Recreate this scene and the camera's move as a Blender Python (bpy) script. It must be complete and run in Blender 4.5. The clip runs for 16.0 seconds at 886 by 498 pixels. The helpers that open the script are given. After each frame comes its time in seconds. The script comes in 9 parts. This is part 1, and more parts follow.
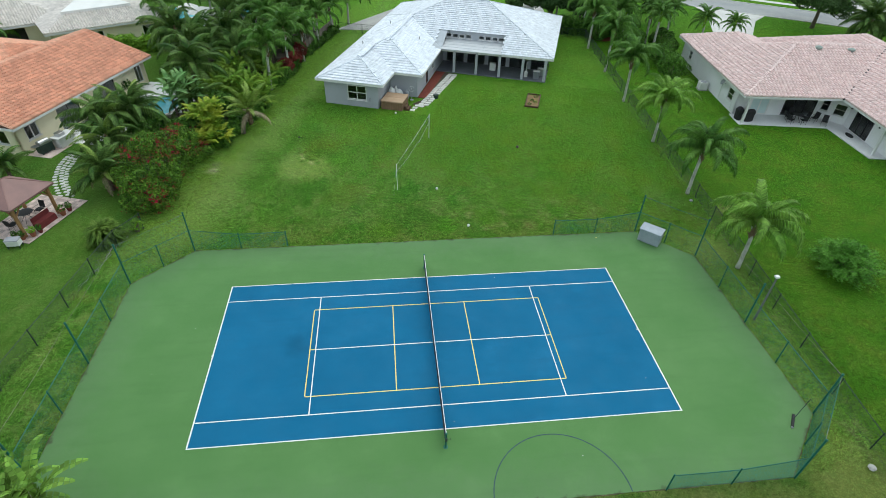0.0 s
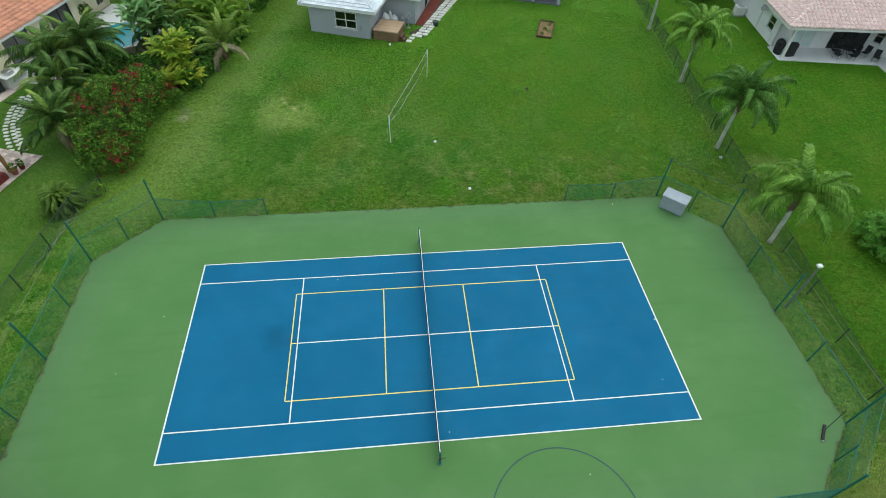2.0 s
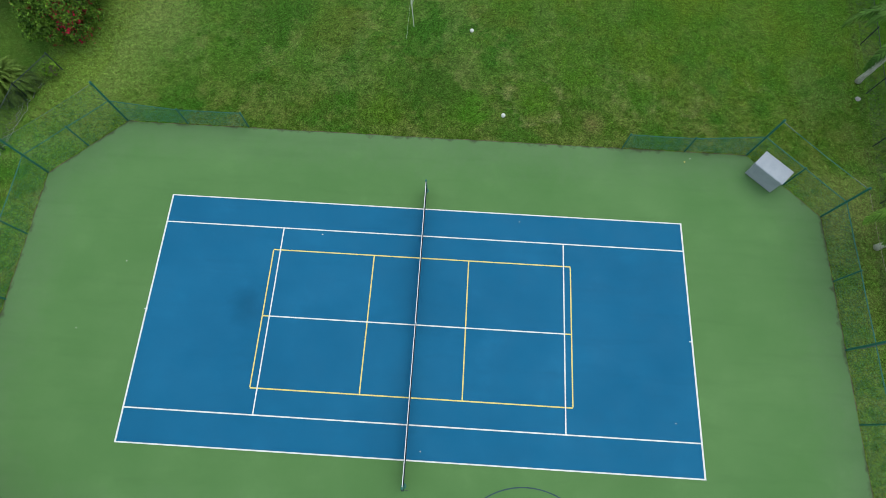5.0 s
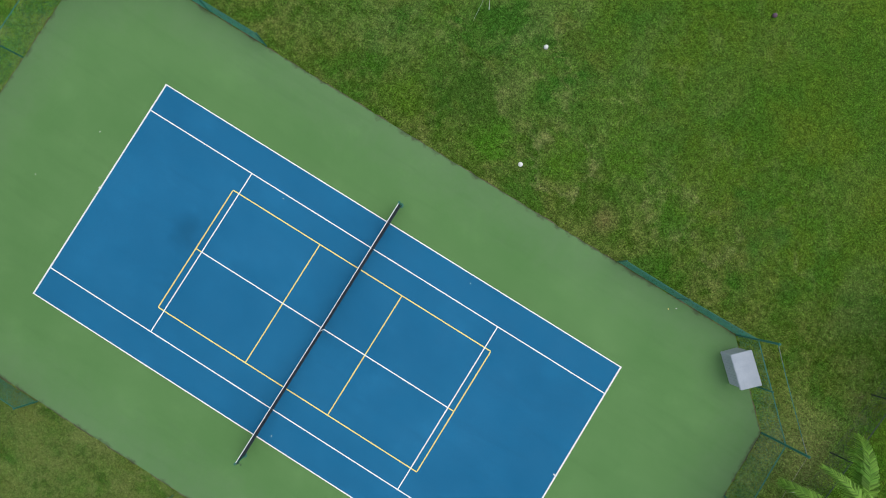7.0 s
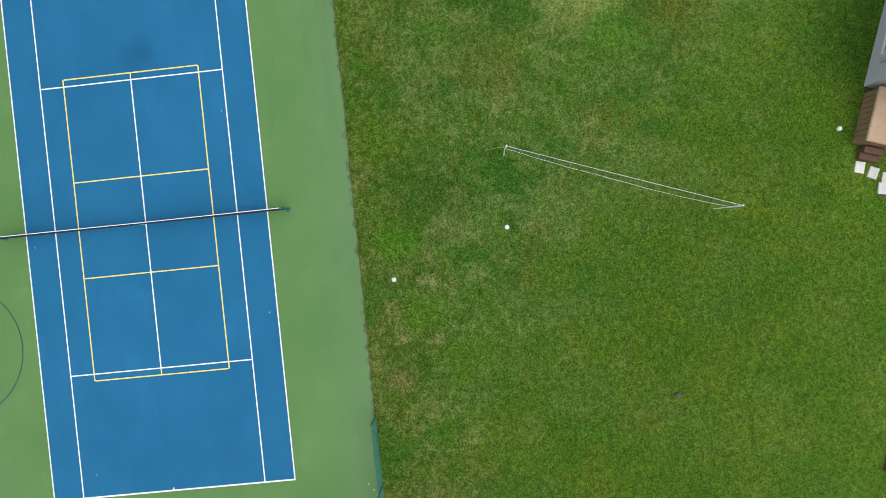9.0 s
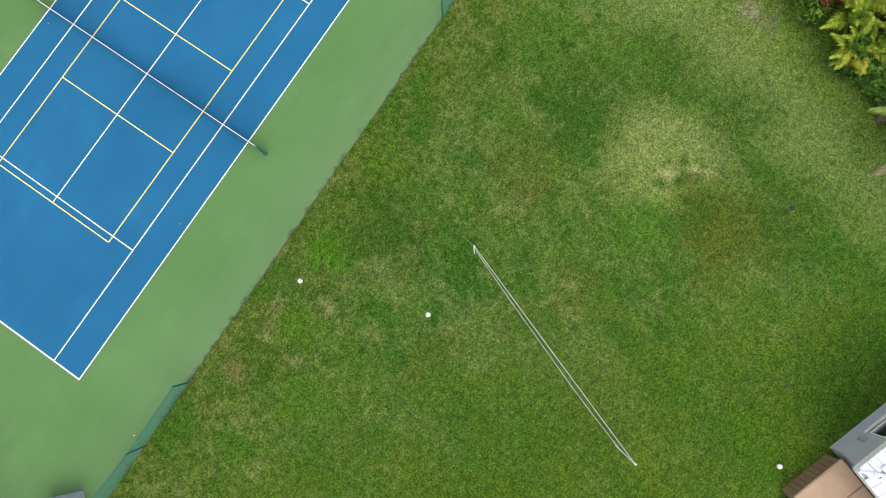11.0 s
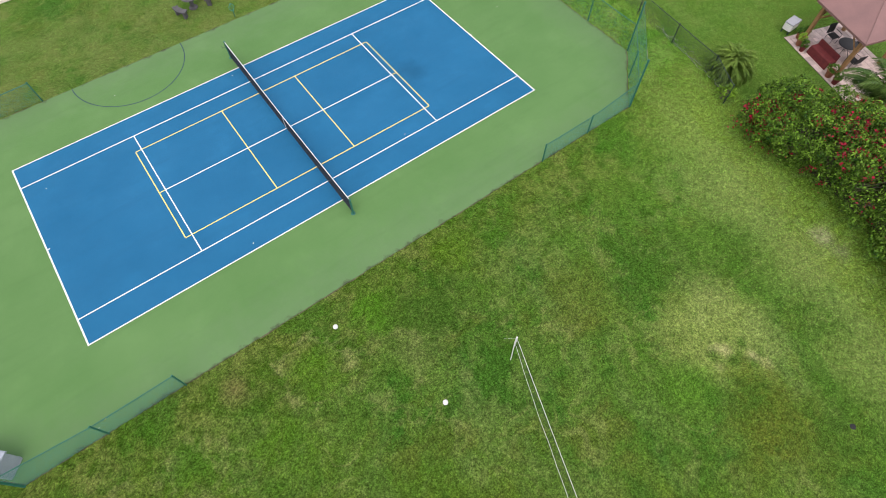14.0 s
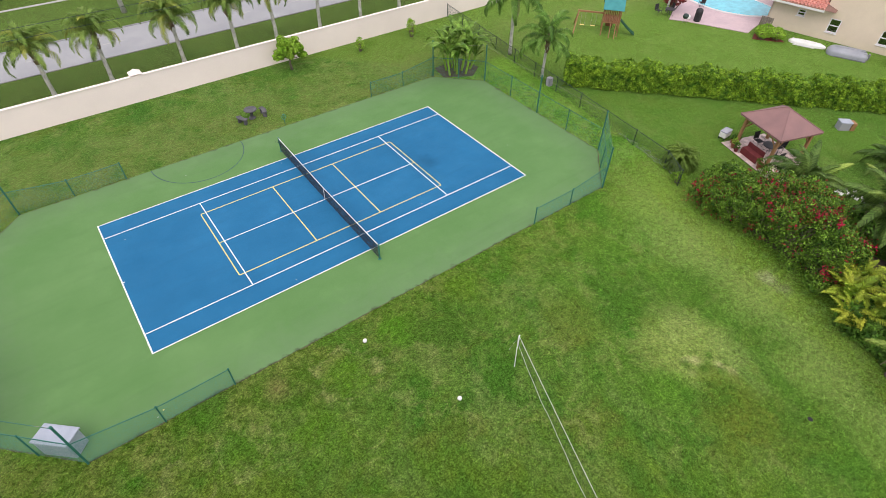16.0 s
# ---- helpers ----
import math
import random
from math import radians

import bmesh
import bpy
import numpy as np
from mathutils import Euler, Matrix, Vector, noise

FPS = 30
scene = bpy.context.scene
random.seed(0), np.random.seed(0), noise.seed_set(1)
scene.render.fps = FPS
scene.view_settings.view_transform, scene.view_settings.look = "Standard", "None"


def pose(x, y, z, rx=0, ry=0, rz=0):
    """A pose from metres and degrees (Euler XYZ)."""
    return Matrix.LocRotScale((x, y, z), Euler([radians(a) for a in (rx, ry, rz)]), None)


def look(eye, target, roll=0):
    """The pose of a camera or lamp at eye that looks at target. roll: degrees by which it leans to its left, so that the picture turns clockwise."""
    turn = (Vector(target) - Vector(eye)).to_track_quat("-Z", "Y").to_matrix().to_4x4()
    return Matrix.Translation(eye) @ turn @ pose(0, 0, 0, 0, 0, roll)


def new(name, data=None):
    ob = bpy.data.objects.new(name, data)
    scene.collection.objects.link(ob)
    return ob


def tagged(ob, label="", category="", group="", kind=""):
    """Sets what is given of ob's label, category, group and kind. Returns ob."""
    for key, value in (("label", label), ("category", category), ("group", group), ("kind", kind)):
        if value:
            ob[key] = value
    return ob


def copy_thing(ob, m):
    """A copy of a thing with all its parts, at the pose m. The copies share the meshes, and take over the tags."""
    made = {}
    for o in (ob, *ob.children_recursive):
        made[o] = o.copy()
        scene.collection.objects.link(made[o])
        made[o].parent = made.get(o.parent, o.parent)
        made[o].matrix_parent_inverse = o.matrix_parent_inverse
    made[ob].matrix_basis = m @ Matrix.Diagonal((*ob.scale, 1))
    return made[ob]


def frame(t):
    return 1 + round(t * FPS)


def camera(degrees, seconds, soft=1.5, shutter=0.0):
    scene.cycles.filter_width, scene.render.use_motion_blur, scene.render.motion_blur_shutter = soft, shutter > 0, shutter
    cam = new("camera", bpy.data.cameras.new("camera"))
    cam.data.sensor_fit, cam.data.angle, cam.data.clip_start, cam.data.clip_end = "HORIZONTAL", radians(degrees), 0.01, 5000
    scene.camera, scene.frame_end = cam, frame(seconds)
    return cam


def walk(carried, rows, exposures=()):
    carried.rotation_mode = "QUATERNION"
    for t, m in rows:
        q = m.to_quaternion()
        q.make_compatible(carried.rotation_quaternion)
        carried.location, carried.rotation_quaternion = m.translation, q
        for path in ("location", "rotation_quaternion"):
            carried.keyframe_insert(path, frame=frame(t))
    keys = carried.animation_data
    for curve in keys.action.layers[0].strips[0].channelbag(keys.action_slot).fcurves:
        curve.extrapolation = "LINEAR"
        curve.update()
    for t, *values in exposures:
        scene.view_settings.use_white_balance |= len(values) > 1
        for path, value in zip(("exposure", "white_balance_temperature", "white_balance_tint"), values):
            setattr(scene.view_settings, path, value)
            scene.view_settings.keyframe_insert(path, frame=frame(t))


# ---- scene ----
cam = camera(79.49, 16.0, soft=0.5)
ROWS = [
    (0, -2.103, -19.836, 22.407, 51.609, -1.428, -6.019),
    (0.5, -1.905, -18.738, 22.361, 50.194, -1.453, -5.975),
    (1, -1.717, -17.585, 22.375, 48.368, -1.540, -5.828),
    (1.5, -1.448, -16.170, 22.404, 45.731, -1.449, -5.691),
    (2, -1.254, -14.752, 22.551, 42.418, -1.479, -5.534),
    (2.5, -0.948, -13.139, 22.587, 38.300, -1.388, -5.312),
    (3, -0.679, -11.558, 22.667, 34.486, -1.347, -5.148),
    (3.5, -0.438, -9.788, 22.655, 30.491, -1.445, -5.053),
    (3.7, -0.352, -9.065, 22.628, 28.955, -1.527, -5.064),
    (4.75, 0.884, -5.380, 22.790, 21.160, -0.680, 0.930),
    (5.8, 2.353, -1.039, 23.070, 12.783, 0.324, 11.340),
    (6, 2.528, -0.063, 23.115, 10.986, 0.322, 13.388),
    (6.5, 2.972, 2.436, 23.271, 6.578, 0.207, 21.173),
    (7, 3.311, 4.975, 23.412, 2.535, 0.531, 31.877),
    (7.5, 3.519, 7.537, 23.508, -1.044, 0.961, 44.764),
    (8, 3.345, 9.805, 23.465, -1.358, 1.365, 56.393),
    (8.5, 2.855, 11.984, 23.327, -0.844, 1.517, 71.236),
    (9, 2.181, 13.724, 23.129, -0.718, 1.833, 84.282),
    (9.2, 1.924, 14.390, 23.053, -0.639, 1.932, 89.220),
    (10.25, 0.650, 16.380, 22.270, 1.470, 2.380, 111.060),
    (11.3, 0.524, 16.760, 21.242, 8.196, 1.919, 129.111),
    (11.5, 0.710, 16.811, 21.075, 9.993, 1.673, 132.426),
    (12, 1.246, 16.992, 20.762, 13.676, 1.209, 137.179),
    (12.5, 2.055, 17.366, 20.657, 17.717, 0.577, 139.771),
    (13, 2.805, 17.881, 20.596, 21.344, 0.344, 141.728),
    (13.5, 3.676, 18.691, 20.501, 25.416, 0.274, 142.842),
    (14, 4.689, 19.668, 20.457, 29.501, 0.057, 143.467),
    (14.5, 5.858, 20.787, 20.531, 33.455, -0.189, 143.557),
    (15, 7.085, 22.035, 20.698, 37.371, -0.420, 143.520),
    (15.5, 8.414, 23.416, 20.916, 41.404, -0.621, 143.386),
    (16, 9.745, 24.853, 21.141, 45.408, -0.773, 143.313),
]
walk(cam, [(t, pose(x, y, z, rx, ry, rz)) for t, x, y, z, rx, ry, rz in ROWS],
     exposures=[(0.0, 0.04, 6180, -1), (1.0, 0.01, 6200, -5), (3.6, -0.06, 6280, 1), (6.0, -0.1, 6320, 6), (7.0, -0.09, 6400, 9), (7.5, -0.03, 6460, 10), (8.0, 0.10, 6520, 11), (9.0, 0.14, 6560, 12), (11.5, 0.36, 6660, 14), (16.0, 0.40, 6780, 20)])

# ---- daylight: a bright overcast sky ----
SUN_EL, SUN_AZ = 62.0, 35.0     # degrees; azimuth clockwise from +y
world = bpy.data.worlds.new("overcast_sky")
scene.world = world
world.use_nodes = True
wn, wl = world.node_tree.nodes, world.node_tree.links
wn.clear()
sky = wn.new("ShaderNodeTexSky")
sky.sky_type = "NISHITA"
sky.sun_disc = False
sky.sun_elevation, sky.sun_rotation = radians(SUN_EL), radians(SUN_AZ)
sky.air_density, sky.dust_density, sky.ozone_density = 1.0, 4.0, 1.0
veil = wn.new("ShaderNodeMix")
veil.data_type = "RGBA"
veil.inputs[0].default_value = 0.75
veil.inputs[7].default_value = (7.6, 8.0, 8.5, 1)
wbg = wn.new("ShaderNodeBackground")
wbg.inputs[1].default_value = 0.125
wout = wn.new("ShaderNodeOutputWorld")
wl.new(sky.outputs[0], veil.inputs[6])
wl.new(veil.outputs[2], wbg.inputs[0])
wl.new(wbg.outputs[0], wout.inputs[0])

sun = new("sun", bpy.data.lights.new("sun", "SUN"))
sun.data.energy, sun.data.angle, sun.data.color = 1.35, radians(60), (1.0, 0.96, 0.9)
sd = Vector((math.sin(radians(SUN_AZ)) * math.cos(radians(SUN_EL)), math.cos(radians(SUN_AZ)) * math.cos(radians(SUN_EL)), math.sin(radians(SUN_EL))))
sun.matrix_world = look(sd * 100, (0, 0, 0))

# ---- materials ----
def node_mat(name):
    m = bpy.data.materials.new(name)
    m.use_nodes = True
    nt = m.node_tree
    return m, nt, nt.nodes["Principled BSDF"]


def mix_color(nt, fac, a, b, blend="MIX"):
    n = nt.nodes.new("ShaderNodeMix")
    n.data_type, n.blend_type = "RGBA", blend
    n.clamp_factor = True
    for sock, val in ((n.inputs[0], fac), (n.inputs[6], a), (n.inputs[7], b)):
        if isinstance(val, bpy.types.NodeSocket):
            nt.links.new(val, sock)
        elif isinstance(val, (int, float)):
            sock.default_value = val
        else:
            sock.default_value = (*val, 1)
    return n.outputs[2]


def noise_fac(nt, coord, scale, detail=4, lo=0.35, hi=0.65, rough=0.6, stretch=None):
    if stretch:
        mp = nt.nodes.new("ShaderNodeMapping")
        mp.inputs["Scale"].default_value = stretch
        nt.links.new(coord, mp.inputs["Vector"])
        coord = mp.outputs[0]
    n = nt.nodes.new("ShaderNodeTexNoise")
    n.inputs["Scale"].default_value, n.inputs["Detail"].default_value, n.inputs["Roughness"].default_value = scale, detail, rough
    nt.links.new(coord, n.inputs["Vector"])
    r = nt.nodes.new("ShaderNodeMapRange")
    r.inputs[1].default_value, r.inputs[2].default_value = lo, hi
    nt.links.new(n.outputs["Fac"], r.inputs[0])
    return r.outputs[0]


def math_node(nt, op, a, b=0.0, clamp=False):
    n = nt.nodes.new("ShaderNodeMath")
    n.operation, n.use_clamp = op, clamp
    for sock, val in zip(n.inputs, (a, b)):
        if isinstance(val, bpy.types.NodeSocket):
            nt.links.new(val, sock)
        else:
            sock.default_value = val
    return n.outputs[0]


def position(nt):
    return nt.nodes.new("ShaderNodeNewGeometry").outputs["Position"]


def surface(name, c1, c2, scale=2.0, rough=0.7, fine=None, fine_scale=40.0, bump=0.15, metallic=0.0, island=0.0, each=0.0, spec=0.4, translucent=0.0, stretch=None, coat=0.0):
    """A paint, plaster, wood, stone or leaf: two tones in large blotches, fine grain, relief, and variation piece by piece."""
    m, nt, bsdf = node_mat(name)
    co = nt.nodes.new("ShaderNodeTexCoord").outputs["Object"] if stretch else position(nt)
    col = mix_color(nt, noise_fac(nt, co, scale, stretch=stretch), c1, c2)
    grain = noise_fac(nt, co, fine_scale, 3, 0.3, 0.7, stretch=stretch)
    fine = fine if fine is not None else 0.12
    col = mix_color(nt, fine, col, mix_color(nt, grain, (0.25, 0.25, 0.25), (1.75, 1.75, 1.75)), "MULTIPLY")
    if island:
        g = nt.nodes.new("ShaderNodeNewGeometry")
        v = math_node(nt, "MULTIPLY_ADD", g.outputs["Random Per Island"], 2 * island)
        v.node.inputs[2].default_value = 1 - island
        hsv = nt.nodes.new("ShaderNodeHueSaturation")
        nt.links.new(v, hsv.inputs["Value"])
        nt.links.new(col, hsv.inputs["Color"])
        col = hsv.outputs[0]
    if each:
        o = nt.nodes.new("ShaderNodeObjectInfo")
        v = math_node(nt, "MULTIPLY_ADD", o.outputs["Random"], 2 * each)
        v.node.inputs[2].default_value = 1 - each
        hsv = nt.nodes.new("ShaderNodeHueSaturation")
        nt.links.new(v, hsv.inputs["Value"])
        nt.links.new(col, hsv.inputs["Color"])
        col = hsv.outputs[0]
    nt.links.new(col, bsdf.inputs["Base Color"])
    bsdf.inputs["Roughness"].default_value, bsdf.inputs["Metallic"].default_value = rough, metallic
    bsdf.inputs["Specular IOR Level"].default_value = spec
    bsdf.inputs["Coat Weight"].default_value = coat
    if bump:
        b = nt.nodes.new("ShaderNodeBump")
        b.inputs["Strength"].default_value, b.inputs["Distance"].default_value = bump, 0.02
        nt.links.new(grain, b.inputs["Height"])
        nt.links.new(b.outputs[0], bsdf.inputs["Normal"])
    if translucent:
        tr, mx = nt.nodes.new("ShaderNodeBsdfTranslucent"), nt.nodes.new("ShaderNodeMixShader")
        mx.inputs[0].default_value = translucent
        nt.links.new(col, tr.inputs[0])
        nt.links.new(bsdf.outputs[0], mx.inputs[1])
        nt.links.new(tr.outputs[0], mx.inputs[2])
        nt.links.new(mx.outputs[0], nt.nodes["Material Output"].inputs[0])
    return m


def glass(name, tint=(0.7, 0.78, 0.78)):
    m, nt, bsdf = node_mat(name)
    bsdf.inputs["Base Color"].default_value = (*tint, 1)
    bsdf.inputs["Transmission Weight"].default_value = 1.0
    bsdf.inputs["Roughness"].default_value = 0.02
    return m


def leaf(name, c1, c2, island=0.3, rough=0.5, each=0.15, translucent=0.10, scale=0.8):
    return surface(name, c1, c2, scale, rough, 0.1, 14, 0.0, island=island, each=each, spec=0.16, translucent=translucent)


# ---- mesh building ----
class Shape:
    """Vertices and faces gathered in plain lists."""

    def __init__(self):
        self.v, self.f = [], []

    def add(self, verts, faces):
        n = len(self.v)
        self.v += [tuple(p) for p in verts]
        self.f += [tuple(i + n for i in f) for f in faces]
        return self

    def box(self, x0, y0, z0, x1, y1, z1, m=None, bevel=0.0):
        b = min(bevel, abs(x1 - x0) / 3, abs(y1 - y0) / 3, abs(z1 - z0) / 3)
        if b > 0:
            ring = lambda z, i: [(x0 + i, y0, z), (x1 - i, y0, z), (x1, y0 + i, z), (x1, y1 - i, z), (x1 - i, y1, z), (x0 + i, y1, z), (x0, y1 - i, z), (x0, y0 + i, z)]
            inn = lambda z: [(x0 + b, y0 + b, z)] * 0 + [(x0 + b, y0 + b, z), (x1 - b, y0 + b, z), (x1 - b, y1 - b, z), (x0 + b, y1 - b, z)]
            v = inn(z0) + ring(z0 + b, b) + ring(z1 - b, b) + inn(z1)
            f = [(3, 2, 1, 0), (20, 21, 22, 23)]
            f += [(4 + i, 4 + (i + 1) % 8, 12 + (i + 1) % 8, 12 + i) for i in range(8)]
            for lo, base in ((True, 4), (False, 12)):
                c = 0 if lo else 20
                for k in range(4):
                    a, d = base + 2 * k, base + 2 * k + 1
                    quad = (c + k, c + (k + 1) % 4, d, a)
                    f.append(quad if lo else quad[::-1])
                    e = base + (2 * k + 2) % 8
                    tri = (c + (k + 1) % 4, e, d)
                    f.append(tri if lo else tri[::-1])
        else:
            v = [(x0, y0, z0), (x1, y0, z0), (x1, y1, z0), (x0, y1, z0), (x0, y0, z1), (x1, y0, z1), (x1, y1, z1), (x0, y1, z1)]
            f = [(3, 2, 1, 0), (4, 5, 6, 7), (0, 1, 5, 4), (1, 2, 6, 5), (2, 3, 7, 6), (3, 0, 4, 7)]
        if m is not None:
            v = [m @ Vector(p) for p in v]
        return self.add(v, f)

    def tube(self, pts, radii, n=8, caps=True, twist=0.0):
        pts = [Vector(p) for p in pts]
        if not hasattr(radii, "__len__"):
            radii = [radii] * len(pts)
        v, f = [], []
        for i, p in enumerate(pts):
            d = (pts[min(i + 1, len(pts) - 1)] - pts[max(i - 1, 0)]).normalized()
            a = d.cross(Vector((0.13, 0.97, 0.21)) if abs(d.y) < 0.9 else Vector((0.97, 0.1, 0.2))).normalized()
            b = d.cross(a)
            for k in range(n):
                t = 2 * math.pi * k / n + twist
                v.append(p + (a * math.cos(t) + b * math.sin(t)) * radii[i])
        for i in range(len(pts) - 1):
            for k in range(n):
                k2 = (k + 1) % n
                f.append((i * n + k, i * n + k2, (i + 1) * n + k2, (i + 1) * n + k))
        if caps:
            f += [tuple(range(n - 1, -1, -1)), tuple(range((len(pts) - 1) * n, len(pts) * n))]
        return self.add(v, f)

    def lathe(self, profile, n=16, m=None):
        """profile: (radius, z) from the bottom to the top."""
        v, f = [], []
        for r, z in profile:
            v += [(r * math.cos(2 * math.pi * k / n), r * math.sin(2 * math.pi * k / n), z) for k in range(n)]
        for i in range(len(profile) - 1):
            f += [(i * n + k, i * n + (k + 1) % n, (i + 1) * n + (k + 1) % n, (i + 1) * n + k) for k in range(n)]
        f += [tuple(range(n - 1, -1, -1)), tuple(range((len(profile) - 1) * n, len(profile) * n))]
        if m is not None:
            v = [m @ Vector(p) for p in v]
        return self.add(v, f)

    def prism(self, poly, z0, z1, m=None):
        """A flat polygon (x, y), counter-clockwise, raised from z0 to z1."""
        n = len(poly)
        v = [(x, y, z0) for x, y in poly] + [(x, y, z1) for x, y in poly]
        if m is not None:
            v = [m @ Vector(p) for p in v]
        f = [tuple(range(n - 1, -1, -1)), tuple(range(n, 2 * n))] + [(i, (i + 1) % n, n + (i + 1) % n, n + i) for i in range(n)]
        return self.add(v, f)


def mesh_of(name, shape, material, smooth=False):
    me = bpy.data.meshes.new(name)
    if isinstance(shape, Shape):
        me.from_pydata(shape.v, [], shape.f)
    else:
        me.from_pydata(shape[0].tolist(), [], shape[1].tolist())
    me.materials.append(material)
    if smooth:
        me.polygons.foreach_set("use_smooth", [True] * len(me.polygons))
    me.update()
    return me


def part(name, shape, material, parent=None, label="", smooth=False, m=None):
    me = shape if isinstance(shape, bpy.types.Mesh) else mesh_of(name, shape, material, smooth)
    ob = new(name, me)
    if parent is not None:
        ob.parent = parent
    if m is not None:
        ob.matrix_basis = m
    if label:
        ob["label"] = label
    return ob


def thing(name, m, label, category, group="", kind=""):
    ob = new(name)
    ob.empty_display_size = 0.3
    ob.matrix_basis = m
    return tagged(ob, label, category, group, kind)


def setting(name, shape, material, label, category, m=None, smooth=False):
    return tagged(part(name, shape, material, None, "", smooth, m), label, category, "", "structure")


# ---- plants ----
def frond_mesh(name, material, length, leaflets, leaflet_len, start, bend, width=0.035, hang=0.6, plume=0.0, seed=0, stalk=0.12, rib=0.022, arch=1.3):
    """A feather palm leaf that leaves its crown along +x, rises by start degrees and bends down by bend degrees."""
    rnd = random.Random(seed)
    s = Shape()
    n = 12
    pts, p, step = [], Vector((0, 0, 0)), length / n
    dirs = []
    for i in range(n + 1):
        a = radians(start - bend * (i / n) ** arch)
        d = Vector((math.cos(a), 0, math.sin(a)))
        pts.append(p.copy())
        dirs.append(d)
        p = p + d * step
    s.tube(pts, [rib * (1 - 0.85 * i / n) for i in range(n + 1)], 4)
    for k in range(leaflets):
        t = stalk + (1 - stalk) * (k + 0.5) / leaflets
        i = min(int(t * n), n - 1)
        base = pts[i].lerp(pts[i + 1], t * n - i)
        d = dirs[i]
        up = Vector((-d.z, 0, d.x))
        size = leaflet_len * (0.45 + 0.55 * math.sin(math.pi * min(1, 0.12 + 0.95 * t) ** 0.8)) * rnd.uniform(0.85, 1.1)
        if t > 0.85:
            size *= 1.0 - 0.45 * (t - 0.85) / 0.15
        for side in (-1, 1):
            lift = rnd.uniform(-plume, plume) + 0.25
            out = (Vector((0, side, 0)) * 1.0 + d * (0.35 + 0.9 * t) + up * lift).normalized()
            limp = hang * rnd.uniform(0.75, 1.2)
            mid = base + out * size * 0.5 + Vector((0, 0, -limp * size * 0.12))
            tip = base + out * size * (0.95 - 0.32 * min(limp, 1.0)) + Vector((0, 0, -limp * size * 0.7))
            if hang > 1.6:
                # limp leaflets fall straight from the rib like a curtain
                fall = rnd.uniform(0.7, 1.0)
                mid = base + out * size * 0.42 - Vector((0, 0, 0.14 * size * fall))
                tip = base + out * size * 0.56 - Vector((0, 0, 0.80 * size * fall))
            w = d * width * 0.5 * rnd.uniform(0.8, 1.2)
            s.add([base - w, base + w, mid + w * 1.1, mid - w * 1.1, tip], [(0, 1, 2, 3), (3, 2, 4)])
    return mesh_of(name, s, material)


def palm_trunk(height, r0, r1, lean=(0, 0), seed=0, rings=14, flare=1.25):
    rnd = random.Random(seed)
    pts, rad = [], []
    for i in range(rings + 1):
        t = i / rings
        pts.append((lean[0] * t * t + rnd.uniform(-0.01, 0.01), lean[1] * t * t + rnd.uniform(-0.01, 0.01), height * t))
        r = r0 + (r1 - r0) * t
        if t < 0.12:
            r *= 1 + (flare - 1) * (1 - t / 0.12) ** 2
        rad.append(r * (1.05 if i % 2 else 0.97))
    s = Shape()
    s.tube(pts, rad, 9)
    return s, Vector(pts[-1])


def palm(m, label, fronds, trunk_mat, height, r0, r1, count, seed, lean=(0, 0), group="", low=-30, high=70, shaft=None, name="palm_tree", scale=1.0, dead=None, dry=0.93):
    """A palm: trunk, sheath and fronds set round the crown from upright to hanging."""
    rnd = random.Random(seed)
    ob = thing(name, m, label, "palm tree", group)
    s, top = palm_trunk(height, r0, r1, lean, seed)
    part("trunk", s, trunk_mat, ob, smooth=True)
    if shaft is not None:
        part("crown_sheath", Shape().tube([top - Vector((0, 0, 1.15)), top - Vector((0, 0, 0.7)), top + Vector((0, 0, 0.1)), top + Vector((0, 0, 0.5))], [r1 * 1.15, r1 * 1.55, r1 * 1.45, r1 * 0.4], 9), shaft, ob, smooth=True)
        for k in range(16):
            a = k * 2.4
            q = Shape().tube([(0, 0, 0), (0.08, 0, 0.16), (0.2, 0, 0.3)], [0.05, 0.045, 0.02], 4)
            part("leaf_stub", q, shaft if k % 3 else trunk_mat, ob, m=Matrix.Translation(top + Vector((0, 0, -1.1 + 0.07 * k))) @ pose(r1 * 0.9 * math.cos(a), r1 * 0.9 * math.sin(a), 0, 0, 0, math.degrees(a)))
    golden = 137.5
    for k in range(count):
        t = (k + 0.5) / count
        tilt = high + (low - high) * t ** 0.9 + rnd.uniform(-7, 7)
        turn = golden * k + rnd.uniform(-14, 14)
        mesh = rnd.choice(fronds)
        if dead is not None and t > dry:
            mesh = dead
        sc = scale * rnd.uniform(0.85, 1.08) * (0.8 if t < 0.15 else 1.0)
        mm = Matrix.Translation(top + Vector((0, 0, 0.25 - 0.3 * t))) @ pose(0, 0, 0, 0, 0, turn) @ pose(0, 0, 0, rnd.uniform(-18, 18), 0, 0) @ pose(0, 0, 0, 0, -tilt, 0) @ Matrix.Scale(sc, 4)
        part("frond", mesh, None, ob, m=mm)
    return ob


